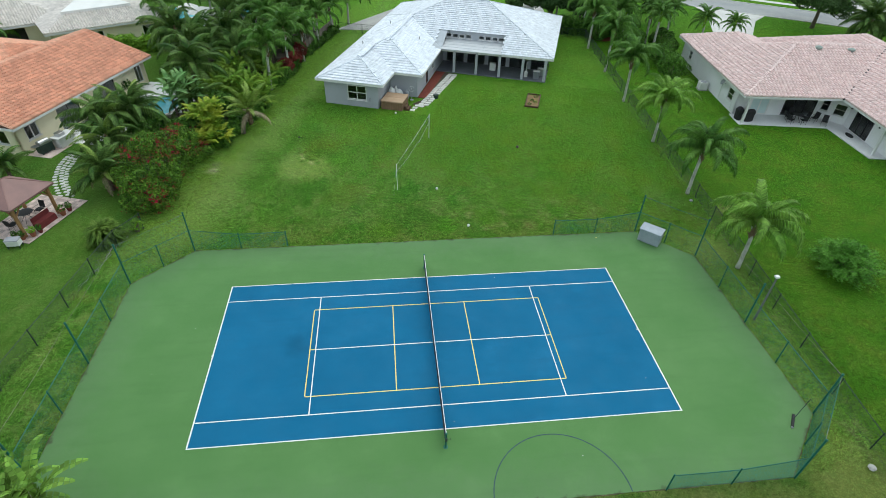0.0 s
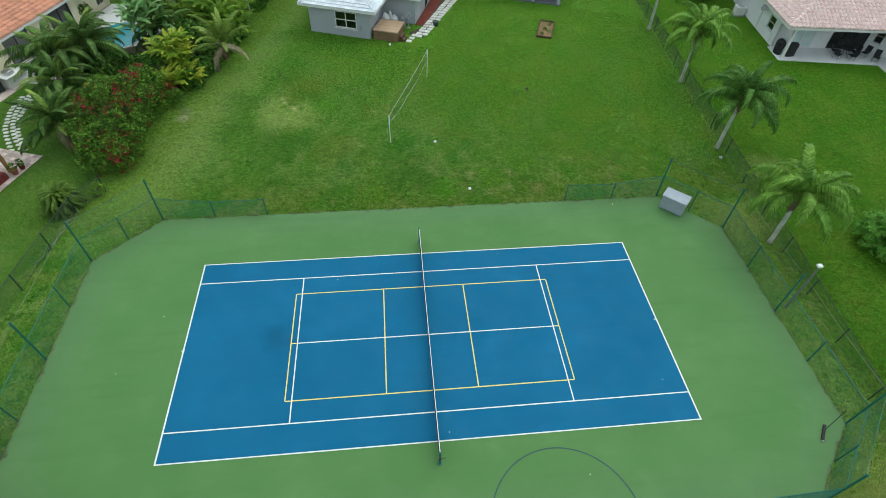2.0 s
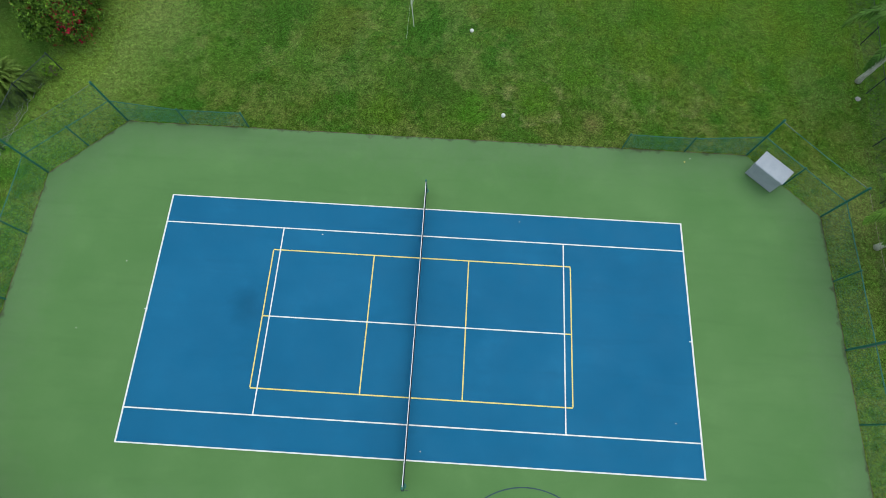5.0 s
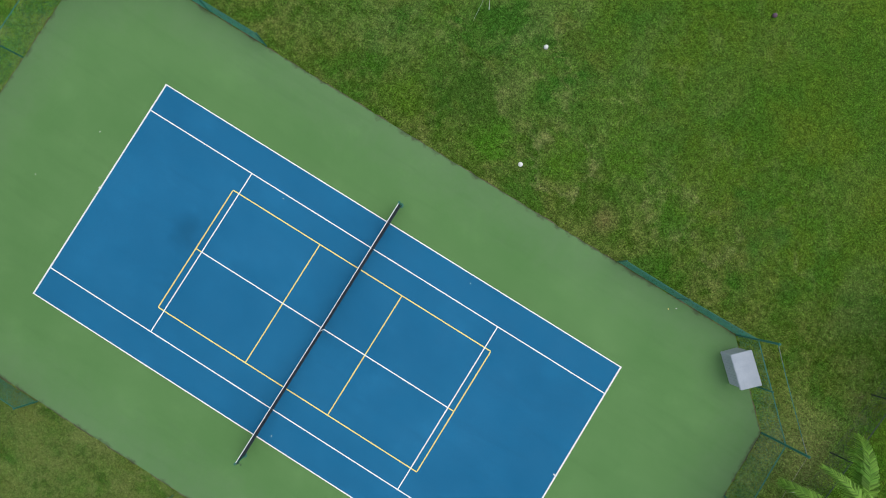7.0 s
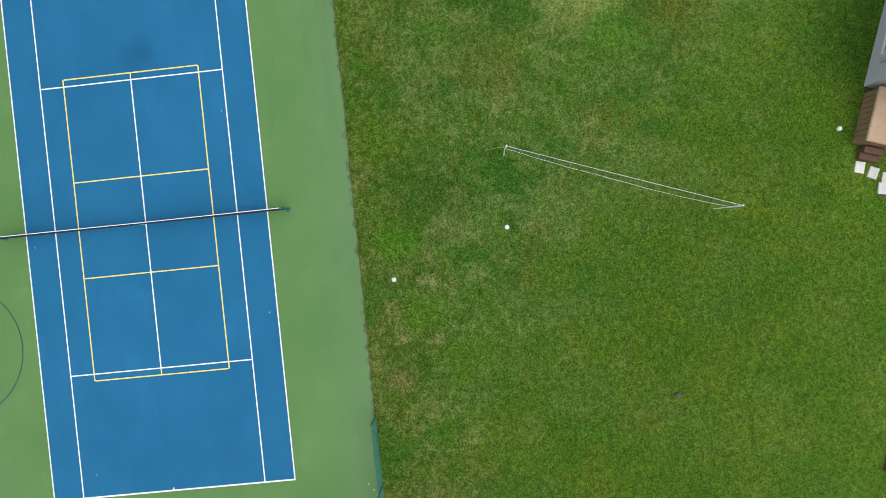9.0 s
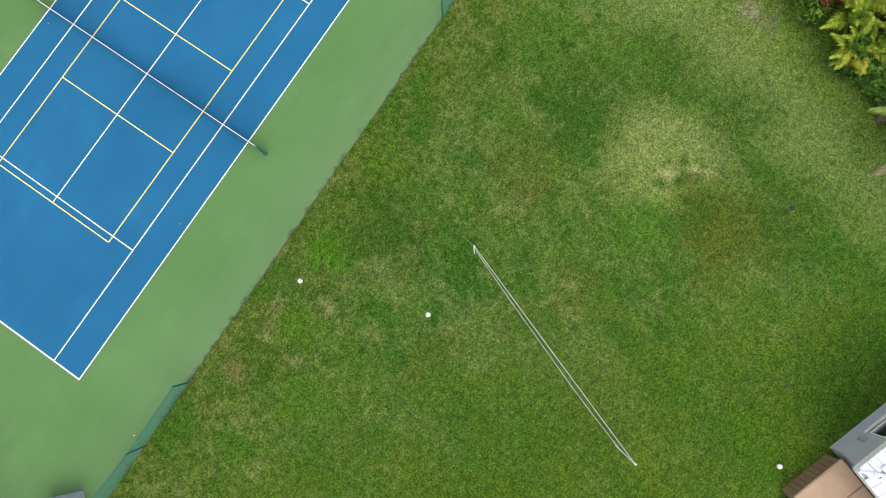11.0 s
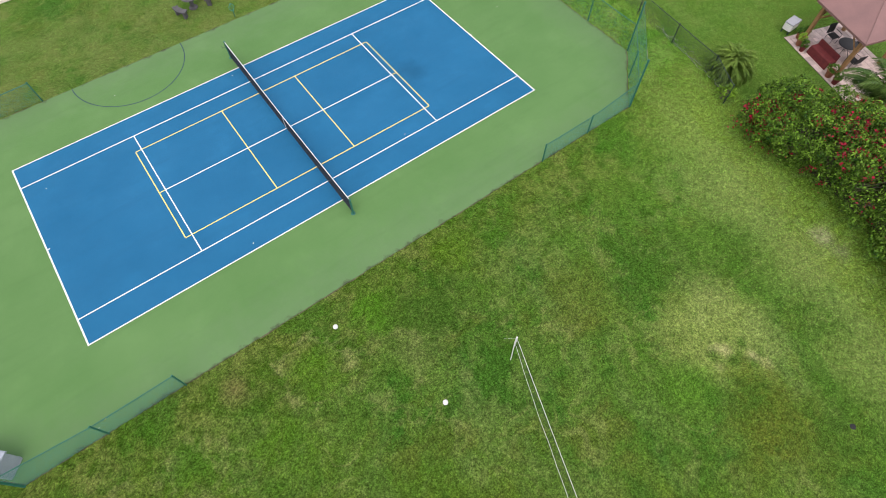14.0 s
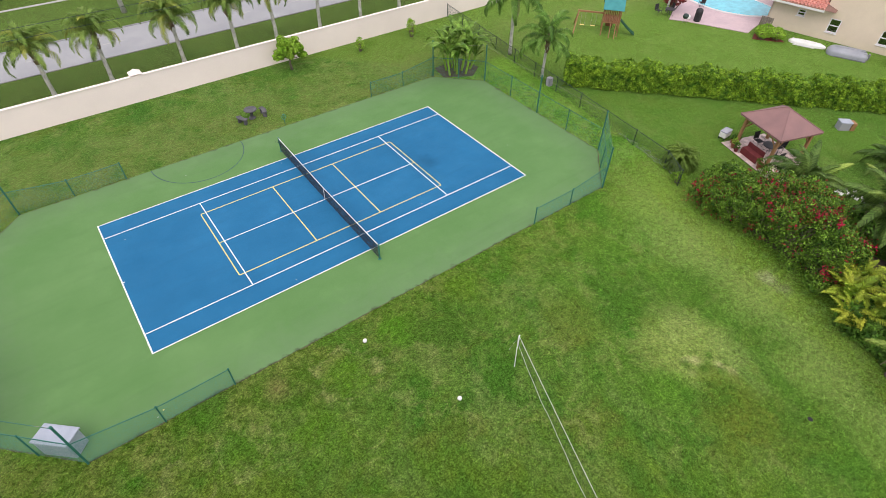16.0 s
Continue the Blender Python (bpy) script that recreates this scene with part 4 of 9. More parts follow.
ROAD = surface("worn_road_asphalt", (0.32, 0.33, 0.335), (0.27, 0.28, 0.29), 0.3, 0.85, 0.15, 50, 0.15)
SOIL = surface("dark_soil", (0.055, 0.048, 0.032), (0.10, 0.085, 0.058), 1.2, 0.95, 0.3, 20, 0.5)
# earth tones for the strip that imitates the shadow gap at the slab
MOSS_SOIL = surface("edge_shade_earth", (0.042, 0.050, 0.020), (0.130, 0.120, 0.070), 1.6, 0.95, 0.4, 20, 0.5)
MULCH = surface("red_mulch", (0.22, 0.055, 0.035), (0.15, 0.035, 0.025), 3.0, 0.95, 0.45, 30, 0.8)
PAVER = surface("tan_pavers", (0.62, 0.50, 0.46), (0.50, 0.40, 0.37), 1.4, 0.85, 0.25, 25, 0.2, each=0.3)
PATIO_WHITE = surface("white_patio_concrete", (0.80, 0.80, 0.81), (0.72, 0.72, 0.73), 0.7, 0.7, 0.1, 25, 0.08)
PINK_PAVER = surface("pink_pavers", (0.52, 0.40, 0.41), (0.44, 0.34, 0.36), 0.6, 0.85, 0.2, 20, 0.15)
STONE_WHITE = surface("white_stepping_stone", (0.66, 0.66, 0.62), (0.56, 0.56, 0.53), 1.5, 0.85, 0.15, 25, 0.2, each=0.1)
GREY_WALL = surface("grey_stucco", (0.43, 0.45, 0.49), (0.40, 0.415, 0.455), 0.5, 0.85, 0.08, 50, 0.2)
CREAM_WALL = surface("cream_stucco", (0.86, 0.80, 0.58), (0.80, 0.74, 0.53), 0.5, 0.85, 0.08, 50, 0.2)
WHITE_WALL = surface("white_stucco", (0.86, 0.86, 0.87), (0.81, 0.81, 0.82), 0.5, 0.85, 0.08, 50, 0.2)
BEIGE_WALL = surface("beige_stucco", (0.76, 0.65, 0.51), (0.70, 0.60, 0.47), 0.5, 0.85, 0.08, 50, 0.2)
YARD_WALL = surface("pale_pink_plaster", (0.86, 0.77, 0.71), (0.81, 0.725, 0.67), 0.35, 0.85, 0.08, 40, 0.15)
WHITE_TRIM = surface("white_trim_paint", (0.78, 0.78, 0.77), (0.72, 0.72, 0.71), 1.0, 0.5, 0.05, 30, 0.03)
GREY_TILE = surface("white_grey_roof_tile", (0.74, 0.78, 0.85), (0.62, 0.66, 0.73), 1.4, 0.75, 0.18, 18, 0.2, island=0.09, each=0.09)
ORANGE_TILE = surface("orange_clay_tile", (0.77, 0.425, 0.295), (0.65, 0.345, 0.24), 0.7, 0.8, 0.25, 18, 0.2, island=0.14)
PINK_TILE = surface("pink_clay_tile", (0.66, 0.49, 0.475), (0.79, 0.65, 0.63), 3.2, 0.8, 0.25, 9, 0.2, island=0.07)
BROWN_TILE = surface("taupe_roof_tile", (0.72, 0.675, 0.64), (0.63, 0.59, 0.56), 0.8, 0.8, 0.2, 18, 0.2, island=0.14)
RED_TILE = surface("red_clay_tile", (0.62, 0.29, 0.24), (0.53, 0.235, 0.19), 0.8, 0.8, 0.2, 18, 0.2, island=0.11)
GREY_DECK = surface("grey_roof_underlay", (0.46, 0.49, 0.54), (0.40, 0.43, 0.47), 1, 0.9, 0.1, 20, 0.1)
CLAY_DECK = surface("clay_roof_underlay", (0.24, 0.135, 0.105), (0.19, 0.11, 0.09), 1, 0.9, 0.1, 20, 0.1)
PINK_DECK = surface("pink_roof_underlay", (0.13, 0.09, 0.085), (0.10, 0.07, 0.065), 1, 0.9, 0.1, 20, 0.1)
METAL_ROOF = surface("pale_metal_roof", (0.55, 0.57, 0.60), (0.48, 0.50, 0.53), 0.8, 0.5, 0.08, 20, 0.05, metallic=0.1)
DARK_FRAME = surface("dark_bronze_frame", (0.05, 0.05, 0.055), (0.04, 0.04, 0.045), 2, 0.45, 0.05, 40, 0.02)
DARK_ROOM = surface("shaded_interior", (0.10, 0.10, 0.10), (0.07, 0.07, 0.075), 0.6, 0.9, 0.1, 20, 0.05)
PANE = glass("window_glass")
# opaque door panes with the sky's reflection put into their pale colour
FROSTED = surface("sky_reflection_pane", (0.66, 0.78, 0.78), (0.60, 0.72, 0.73), 1.0, 0.12, 0.03, 20, 0.0)
GREEN_STEEL = surface("green_coated_steel", (0.018, 0.13, 0.095), (0.024, 0.15, 0.115), 3, 0.5, 0.1, 40, 0.05)
GREEN_WIRE = surface("green_coated_wire", (0.035, 0.20, 0.155), (0.045, 0.23, 0.18), 3, 0.5, 0.1, 40, 0)
TAN_WIRE = surface("weathered_tan_wire", (0.30, 0.29, 0.22), (0.22, 0.21, 0.16), 3, 0.6, 0.1, 40, 0)
BLACK_STEEL = surface("black_coated_steel", (0.020, 0.042, 0.036), (0.028, 0.055, 0.047), 3, 0.5, 0.1, 40, 0.05)
BLACK_WIRE = surface("black_coated_wire", (0.03, 0.05, 0.045), (0.04, 0.06, 0.055), 3, 0.5, 0.1, 40, 0)
STEEL = surface("galvanised_steel", (0.45, 0.46, 0.46), (0.36, 0.37, 0.37), 3, 0.4, 0.1, 40, 0.05, metallic=0.7)
NET_BLACK = surface("dark_net_cord", (0.012, 0.02, 0.03), (0.016, 0.026, 0.04), 3, 0.7, 0.1, 40, 0)
NET_BAND = surface("white_net_band", (0.72, 0.73, 0.75), (0.64, 0.65, 0.67), 2, 0.7, 0.1, 40, 0.05)
PLASTIC_WHITE = surface("white_plastic", (0.78, 0.78, 0.77), (0.72, 0.72, 0.70), 4, 0.45, 0.05, 30, 0.02)
PLASTIC_GREY = surface("grey_resin", (0.36, 0.37, 0.40), (0.31, 0.32, 0.35), 2, 0.55, 0.1, 30, 0.08)
PLASTIC_DARK = surface("dark_grey_resin", (0.20, 0.21, 0.23), (0.17, 0.18, 0.20), 2, 0.55, 0.1, 30, 0.08)
BALL_PINK = surface("dark_plum_rubber", (0.14, 0.07, 0.11), (0.10, 0.06, 0.09), 4, 0.5, 0.05, 30, 0.02)
RESIN_BLUE = surface("blue_grey_resin", (0.36, 0.40, 0.46), (0.31, 0.35, 0.41), 2, 0.5, 0.1, 30, 0.06)
WOOD = surface("honey_timber", (0.34, 0.19, 0.085), (0.26, 0.14, 0.06), 1.5, 0.65, 0.3, 8, 0.15, stretch=(8, 8, 1))
WOOD_GREY = surface("weathered_fence_board", (0.24, 0.20, 0.17), (0.18, 0.155, 0.135), 1.0, 0.9, 0.3, 12, 0.2, each=0.2, stretch=(8, 8, 1))
WOOD_DARK = surface("dark_timber", (0.12, 0.065, 0.035), (0.08, 0.045, 0.027), 1.5, 0.7, 0.3, 8, 0.15, stretch=(8, 8, 1))
TUB_VINYL = surface("tan_vinyl_cover", (0.46, 0.32, 0.215), (0.39, 0.265, 0.17), 1.1, 0.55, 0.12, 20, 0.1)
TUB_SIDE = surface("brown_cabinet_boards", (0.25, 0.155, 0.095), (0.20, 0.125, 0.075), 1.1, 0.6, 0.2, 20, 0.1)
CANOPY = surface("mauve_brown_metal_roof", (0.245, 0.135, 0.125), (0.205, 0.115, 0.108), 0.8, 0.5, 0.08, 20, 0.05)
TERRACOTTA = surface("terracotta", (0.30, 0.11, 0.06), (0.24, 0.09, 0.05), 4, 0.8, 0.15, 30, 0.1)
RED_CLOTH = surface("dark_red_cloth", (0.17, 0.03, 0.03), (0.13, 0.022, 0.025), 4, 0.9, 0.15, 30, 0.1)
BLACK_CLOTH = surface("black_cover_cloth", (0.02, 0.02, 0.022), (0.03, 0.03, 0.032), 4, 0.8, 0.15, 30, 0.1)
STAINLESS = surface("stainless_steel", (0.55, 0.56, 0.57), (0.47, 0.48, 0.5), 3, 0.3, 0.08, 30, 0.02, metallic=0.9)
TEAL_CLOTH = surface("teal_canvas", (0.03, 0.20, 0.21), (0.04, 0.25, 0.25), 2, 0.8, 0.1, 30, 0.05)
BLUE_CLOTH = surface("sky_blue_canvas", (0.10, 0.40, 0.50), (0.08, 0.34, 0.44), 2, 0.8, 0.1, 30, 0.05)
GREEN_PLASTIC = surface("dark_green_plastic", (0.03, 0.12, 0.07), (0.025, 0.10, 0.06), 2, 0.4, 0.1, 30, 0.02)
DARK_STONE = surface("dark_cast_stone", (0.10, 0.10, 0.105), (0.07, 0.07, 0.075), 3, 0.85, 0.2, 25, 0.2)
CAR_WHITE = surface("white_car_paint", (0.75, 0.75, 0.75), (0.72, 0.72, 0.72), 1, 0.3, 0.02, 30, 0, coat=0.5)
POOL = water_material("pool_water", (0.06, 0.36, 0.42))
POOL_BRIGHT = water_material("bright_pool_water", (0.10, 0.52, 0.62))
BARK = surface("brown_bark", (0.13, 0.10, 0.075), (0.20, 0.165, 0.13), 4, 0.9, 0.3, 25, 0.5)
PALE_BARK = surface("pale_palm_bark", (0.54, 0.55, 0.49), (0.34, 0.345, 0.30), 3, 0.9, 0.3, 25, 0.4)
FIBRE = surface("brown_palm_fibre", (0.14, 0.09, 0.055), (0.22, 0.16, 0.10), 6, 0.95, 0.35, 30, 0.5)
QUEEN = leaf("queen_palm_leaf", (0.060, 0.155, 0.024), (0.150, 0.290, 0.052), 0.5)
STREET_LEAF = leaf("olive_queen_palm_leaf", (0.085, 0.165, 0.028), (0.215, 0.315, 0.066), 0.5)
QUEEN_LIGHT = leaf("light_queen_palm_leaf", (0.105, 0.235, 0.030), (0.215, 0.375, 0.058), 0.45)
YOUNG_COCO = leaf("young_coconut_leaf", (0.130, 0.225, 0.036), (0.260, 0.350, 0.070), 0.4)
COCONUT = leaf("coconut_leaf", (0.034, 0.092, 0.014), (0.125, 0.205, 0.046), 0.6)
ARECA = leaf("areca_leaf", (0.20, 0.34, 0.030), (0.44, 0.47, 0.050), 0.45)
GREEN_ARECA = leaf("green_areca_leaf", (0.110, 0.240, 0.026), (0.260, 0.390, 0.046), 0.45)
DEAD_LEAF = leaf("dry_palm_leaf", (0.38, 0.33, 0.22), (0.28, 0.23, 0.13), 0.3)
YELLOW_LEAF = leaf("yellowing_palm_leaf", (0.30, 0.33, 0.055), (0.20, 0.27, 0.05), 0.35)
BOUG_LEAF = leaf("bougainvillea_leaf", (0.016, 0.066, 0.006), (0.185, 0.345, 0.036), 0.65, translucent=0.05, scale=2.2)
BOUG_FLOWER = leaf("crimson_bract", (0.36, 0.010, 0.040), (0.24, 0.014, 0.028), 0.45)
DEAD_BLOOM = leaf("faded_bract", (0.20, 0.035, 0.030), (0.13, 0.04, 0.025), 0.4)
HEDGE_LEAF = leaf("hedge_leaf", (0.24, 0.41, 0.026), (0.036, 0.120, 0.009), 0.55, translucent=0.07, scale=2.4)
DARK_LEAF = leaf("dark_shrub_leaf", (0.028, 0.092, 0.010), (0.115, 0.240, 0.030), 0.55, translucent=0.06, scale=2.0)
LIME_LEAF = leaf("lime_shrub_leaf", (0.15, 0.32, 0.022), (0.25, 0.42, 0.045), 0.45)
FRESH_LEAF = leaf("fresh_green_leaf", (0.085, 0.235, 0.026), (0.170, 0.380, 0.056), 0.4, translucent=0.2)
BANANA_LEAF = leaf("banana_leaf", (0.075, 0.175, 0.022), (0.18, 0.31, 0.05), 0.4)
DATE_LEAF = leaf("grey_green_date_leaf", (0.075, 0.150, 0.022), (0.180, 0.280, 0.048), 0.5)
BIRD_LEAF = leaf("bird_of_paradise_leaf", (0.12, 0.27, 0.08), (0.25, 0.42, 0.15), 0.3)
TI_LEAF = leaf("red_ti_leaf", (0.26, 0.05, 0.04), (0.18, 0.04, 0.04), 0.35)
OAK_LEAF = leaf("oak_leaf", (0.035, 0.075, 0.022), (0.06, 0.115, 0.03), 0.4)

# ---- the ground and the court ----
def ground_sheet():
    s = Shape()
    edges = [-700, -260, -120, -60, -30, 0, 30, 60, 120, 260, 700]
    n = len(edges)
    s.v = [(x, y, -0.02) for y in edges for x in edges]
    s.f = [(j * n + i, j * n + i + 1, (j + 1) * n + i + 1, (j + 1) * n + i) for j in range(n - 1) for i in range(n - 1)]
    return s


setting("ground", ground_sheet(), GRASS, "mown green lawn with pale and dry patches", "lawn")

XW, XE, CY, CH = -18.02, 18.40, 9.25, 3.05
octagon = [(XW + CH, -CY), (XE - CH, -CY), (XE, -CY + CH), (XE, CY - CH), (XE - CH, CY), (XW + CH, CY), (XW, CY - CH), (XW, -CY + CH)]
court = thing("tennis_court", pose(0, 0, 0), "green and blue acrylic court with white and yellow lines", "tennis court", kind="structure")
part("surround", Shape().prism(octagon, -0.1, 0.0), COURT_GREEN, court, "matt green acrylic surround")
part("playing_area", Shape().prism([(-11.77, -5.485), (11.93, -5.485), (11.885, 5.485), (-11.88, 5.485)], -0.05, 0.004), COURT_BLUE, court, "matt blue acrylic playing area")


def slab_rim():
    """A narrow uneven earth-toned strip that stands for the shadow gap between slab and lawn."""
    s, rnd = Shape(), random.Random(15)
    for (x0, y0), (x1, y1) in zip(octagon, octagon[1:] + octagon[:1]):
        ln = math.hypot(x1 - x0, y1 - y0)
        nx, ny, n = (y1 - y0) / ln, (x0 - x1) / ln, int(ln / 0.25)
        edge = [(x0 + (x1 - x0) * k / n, y0 + (y1 - y0) * k / n, rnd.uniform(0.0, 0.07)) for k in range(n + 1)]
        for (a, b, w), (c, d, v) in zip(edge, edge[1:]):
            s.add([(a, b, -0.014), (a + nx * w, b + ny * w, -0.014), (c + nx * v, d + ny * v, -0.014), (c, d, -0.014), (a + nx * w, b + ny * w, -0.03), (c + nx * v, d + ny * v, -0.03)], [(0, 1, 2, 3), (1, 4, 5, 2)])
    return s


setting("edge_shade_strip", slab_rim(), MOSS_SOIL, "narrow earth-toned strip standing for the shadow gap round the court slab", "soil")


def line(x0, y0, x1, y1, material=None, z=0.008, name="line"):
    part(name, Shape().box(min(x0, x1), min(y0, y1), 0.002, max(x0, x1), max(y0, y1), z), material or LINE_WHITE, court)


W = 0.055
for sy in (-1, 1):
    line(-11.86 if sy > 0 else -11.75, sy * 5.485, 11.88 if sy > 0 else 11.91, sy * (5.485 - W), name="sideline")
    line(-11.80 if sy > 0 else -11.71, sy * 4.115 - W / 2, 11.85, sy * 4.115 + W / 2, name="singles_sideline")
    line(-6.706, sy * 3.048 - W / 2, 6.706, sy * 3.048 + W / 2, LINE_YELLOW, 0.007, "pickleball_sideline")
# the painted baselines are a little out of square
for name, (x0, y0), (x1, y1), w in (("baseline", (-11.77, -5.485), (-11.88, 5.485), 0.07), ("baseline", (11.93, -5.485), (11.885, 5.485), -0.07)):
    part(name, Shape().prism([(x0, y0), (x0 + w, y0), (x1 + w, y1), (x1, y1)][::1 if w > 0 else -1], 0.002, 0.009), LINE_WHITE, court)
for sx in (-1, 1):
    line(sx * 11.74, -0.03, sx * 11.885, 0.03, z=0.0085, name="centre_mark")
    line(sx * 6.401 - W / 2, -4.087, sx * 6.401 + W / 2, 4.087, name="service_line")
    line(sx * 6.706 - W / 2, -3.02, sx * 6.706 + W / 2, 3.02, LINE_YELLOW, 0.007, "pickleball_baseline")
    line(sx * 2.134 - W / 2, -3.02, sx * 2.134 + W / 2, 3.02, LINE_YELLOW, 0.007, "kitchen_line")
    line(sx * 6.43, -W / 2, sx * 6.678, W / 2, LINE_YELLOW, 0.007, "pickleball_centre_line")
line(-6.374, -W / 2, 6.374, W / 2, z=0.0085, name="centre_service_line")


def arc_line():
    s, n, cx, cy, r = Shape(), 40, 4.83, -9.2, 3.03
    a0, a1 = math.asin((-CY + 0.02 - cy) / r), math.pi - math.asin((-CY + 0.02 - cy) / r)
    for i in range(n):
        t, u = a0 + (a1 - a0) * i / n, a0 + (a1 - a0) * (i + 1) / n
        p = [(cx + q * math.cos(w), cy + q * math.sin(w)) for w, q in ((t, r - 0.024), (t, r + 0.024), (u, r + 0.024), (u, r - 0.024))]
        s.prism(p, 0.001, 0.005)
    return s


part("arc_line", arc_line(), LINE_NAVY, court, "thin navy half-circle line")


def tennis_net():
    net = thing("tennis_net", pose(0, 0, 0), "dark tennis net with a white headband between green posts", "tennis net")
    span, hp, hc = 6.4, 1.07, 0.914
    top = lambda y: hc + (hp - hc) * abs(y) / span
    for sy in (-1, 1):
        p = part("post", Shape().lathe([(0.045, 0), (0.045, 1.05), (0.055, 1.06), (0.055, 1.1), (0.02, 1.12)], 10), GREEN_STEEL, net, m=pose(0, sy * span, 0))
        part("base_plate", Shape().lathe([(0.11, 0.004), (0.11, 0.02), (0.06, 0.03)], 10), GREEN_STEEL, p)
    part("winder", Shape().box(-0.05, -6.52, 0.62, 0.05, -6.44, 0.84, bevel=0.01).tube([(0.05, -6.48, 0.7), (0.2, -6.48, 0.7), (0.2, -6.48, 0.86)], 0.012, 6), BLACK_STEEL, net)
    mesh, step = Shape(), 0.06
    n = int(2 * span / step)
    for i in range(n + 1):
        y = -span + 2 * span * i / n
        mesh.box(-0.004, y - 0.005, 0.03, 0.004, y + 0.005, top(y))
    for j in range(17):
        z = 0.04 + j * step
        for k in range(16):
            y0, y1 = -span + 2 * span * k / 16, -span + 2 * span * (k + 1) / 16
            if z < min(top(y0), top(y1)):
                mesh.box(-0.006, y0, z - 0.006, 0.006, y1, z + 0.006)
    part("netting", mesh, NET_BLACK, net)
    ys = [-span + 2 * span * k / 24 for k in range(25)]
    band = Shape().add([(x, y, top(y) + dz) for y in ys for x, dz in ((-0.015, -0.05), (0.015, -0.05), (0.015, 0.006), (-0.015, 0.006))],
                       [(4 * k + i, 4 * k + (i + 1) % 4, 4 * k + 4 + (i + 1) % 4, 4 * k + 4 + i) for k in range(24) for i in range(4)])
    part("headband", band, NET_BAND, net, "white canvas headband")
    part("centre_strap", Shape().box(-0.014, -0.03, 0.008, 0.014, 0.03, hc - 0.05), NET_BAND, net)
    return net


tennis_net()

# ---- green chain-link round the court ----
TALL, SIDE, LOW = 3.0, 1.68, 1.24


def court_fence(sx):
    # the west end stands a little nearer the net than the east end
    e = XE + 0.04 if sx > 0 else -XW + 0.04
    far = [(e - 9.08, 9.3), (e - 6.06, 9.3), (e - CH, 9.3)]
    cham = [(e - 1.53, 7.78)]
    side = [(e, 6.25), (e, 3.1), (e, 0.05), (e, -3.0), (e, -6.2)]
    pts = far + cham + side + [(e - 1.53, -7.78)] + [(e - CH, -9.3), (e - 6.06, -9.3), (e - 9.08, -9.3)]
    tall = [LOW, LOW, TALL, SIDE, TALL, SIDE, TALL, SIDE, TALL, SIDE, TALL, LOW, LOW]
    rail = [LOW - 0.04, LOW - 0.06, SIDE - 0.05, SIDE - 0.03, SIDE - 0.03, SIDE - 0.03, SIDE - 0.03, SIDE - 0.03, SIDE - 0.03, SIDE - 0.03, SIDE - 0.05, LOW - 0.06, LOW - 0.04]
    fence = chain_fence("green chain-link fence on the edge of the court, tall corner posts", [(sx * x, y) for x, y in pts], tall, rail, GREEN_STEEL, GREEN_WIRE, 0.035, 0.055, 0.0026, "court fences", TAN_WIRE, True, 0.0013)
    # a rail joins the tall posts over the cut corner; the west one carries wire up to it
    for a, b in (((e - CH, 9.3), (e, 6.25)), ((e, -6.2), (e - CH, -9.3))):
        if sx < 0 and a[1] < 0:
            continue
        (x0, y0), (x1, y1) = (sx * a[0], a[1]), (sx * b[0], b[1])
        ln, ang = math.hypot(x1 - x0, y1 - y0), math.degrees(math.atan2(y1 - y0, x1 - x0))
        if sx < 0 or a[1] < 0:
            part("wire_mesh", chain_mesh(ln, TALL - SIDE - 0.12, TALL - SIDE - 0.12, 0.055, 0.0011, SIDE), GREEN_WIRE, fence, m=pose(x0, y0, 0, 0, 0, ang))
        part("top_rail", Shape().tube([(0, 0, TALL - 0.1), (ln / 2, 0, TALL - 0.13), (ln, 0, TALL - 0.1)], 0.008 if sx < 0 else 0.014, 6), GREEN_STEEL, fence, m=pose(x0, y0, 0, 0, 0, ang))
    return fence


court_fence(1)
court_fence(-1)
part_balls = (("ball", 3.51, 10.71, PLASTIC_WHITE, "white rubber ball lying on the lawn"), ("ball", 1.73, 15.8, PLASTIC_WHITE, "white rubber ball lying on the lawn"),
              ("ball", 9.62, 22.35, BALL_PINK, "dark plum-coloured ball lying on the lawn"), ("ball", -1.0, 30.1, PLASTIC_WHITE, "white ball beside the hot tub"))


def ball_mesh(r):
    s = Shape().lathe([(0.001, 0)] + [(r * math.sin(math.pi * k / 12), r - r * math.cos(math.pi * k / 12)) for k in range(1, 12)] + [(0.001, 2 * r)], 16)
    return s


for nm, x, y, mt, lb in part_balls:
    b = part(nm, ball_mesh(0.105), mt, None, "", True, pose(x, y, -0.02))
    tagged(b, lb, "ball", "balls on the lawn")

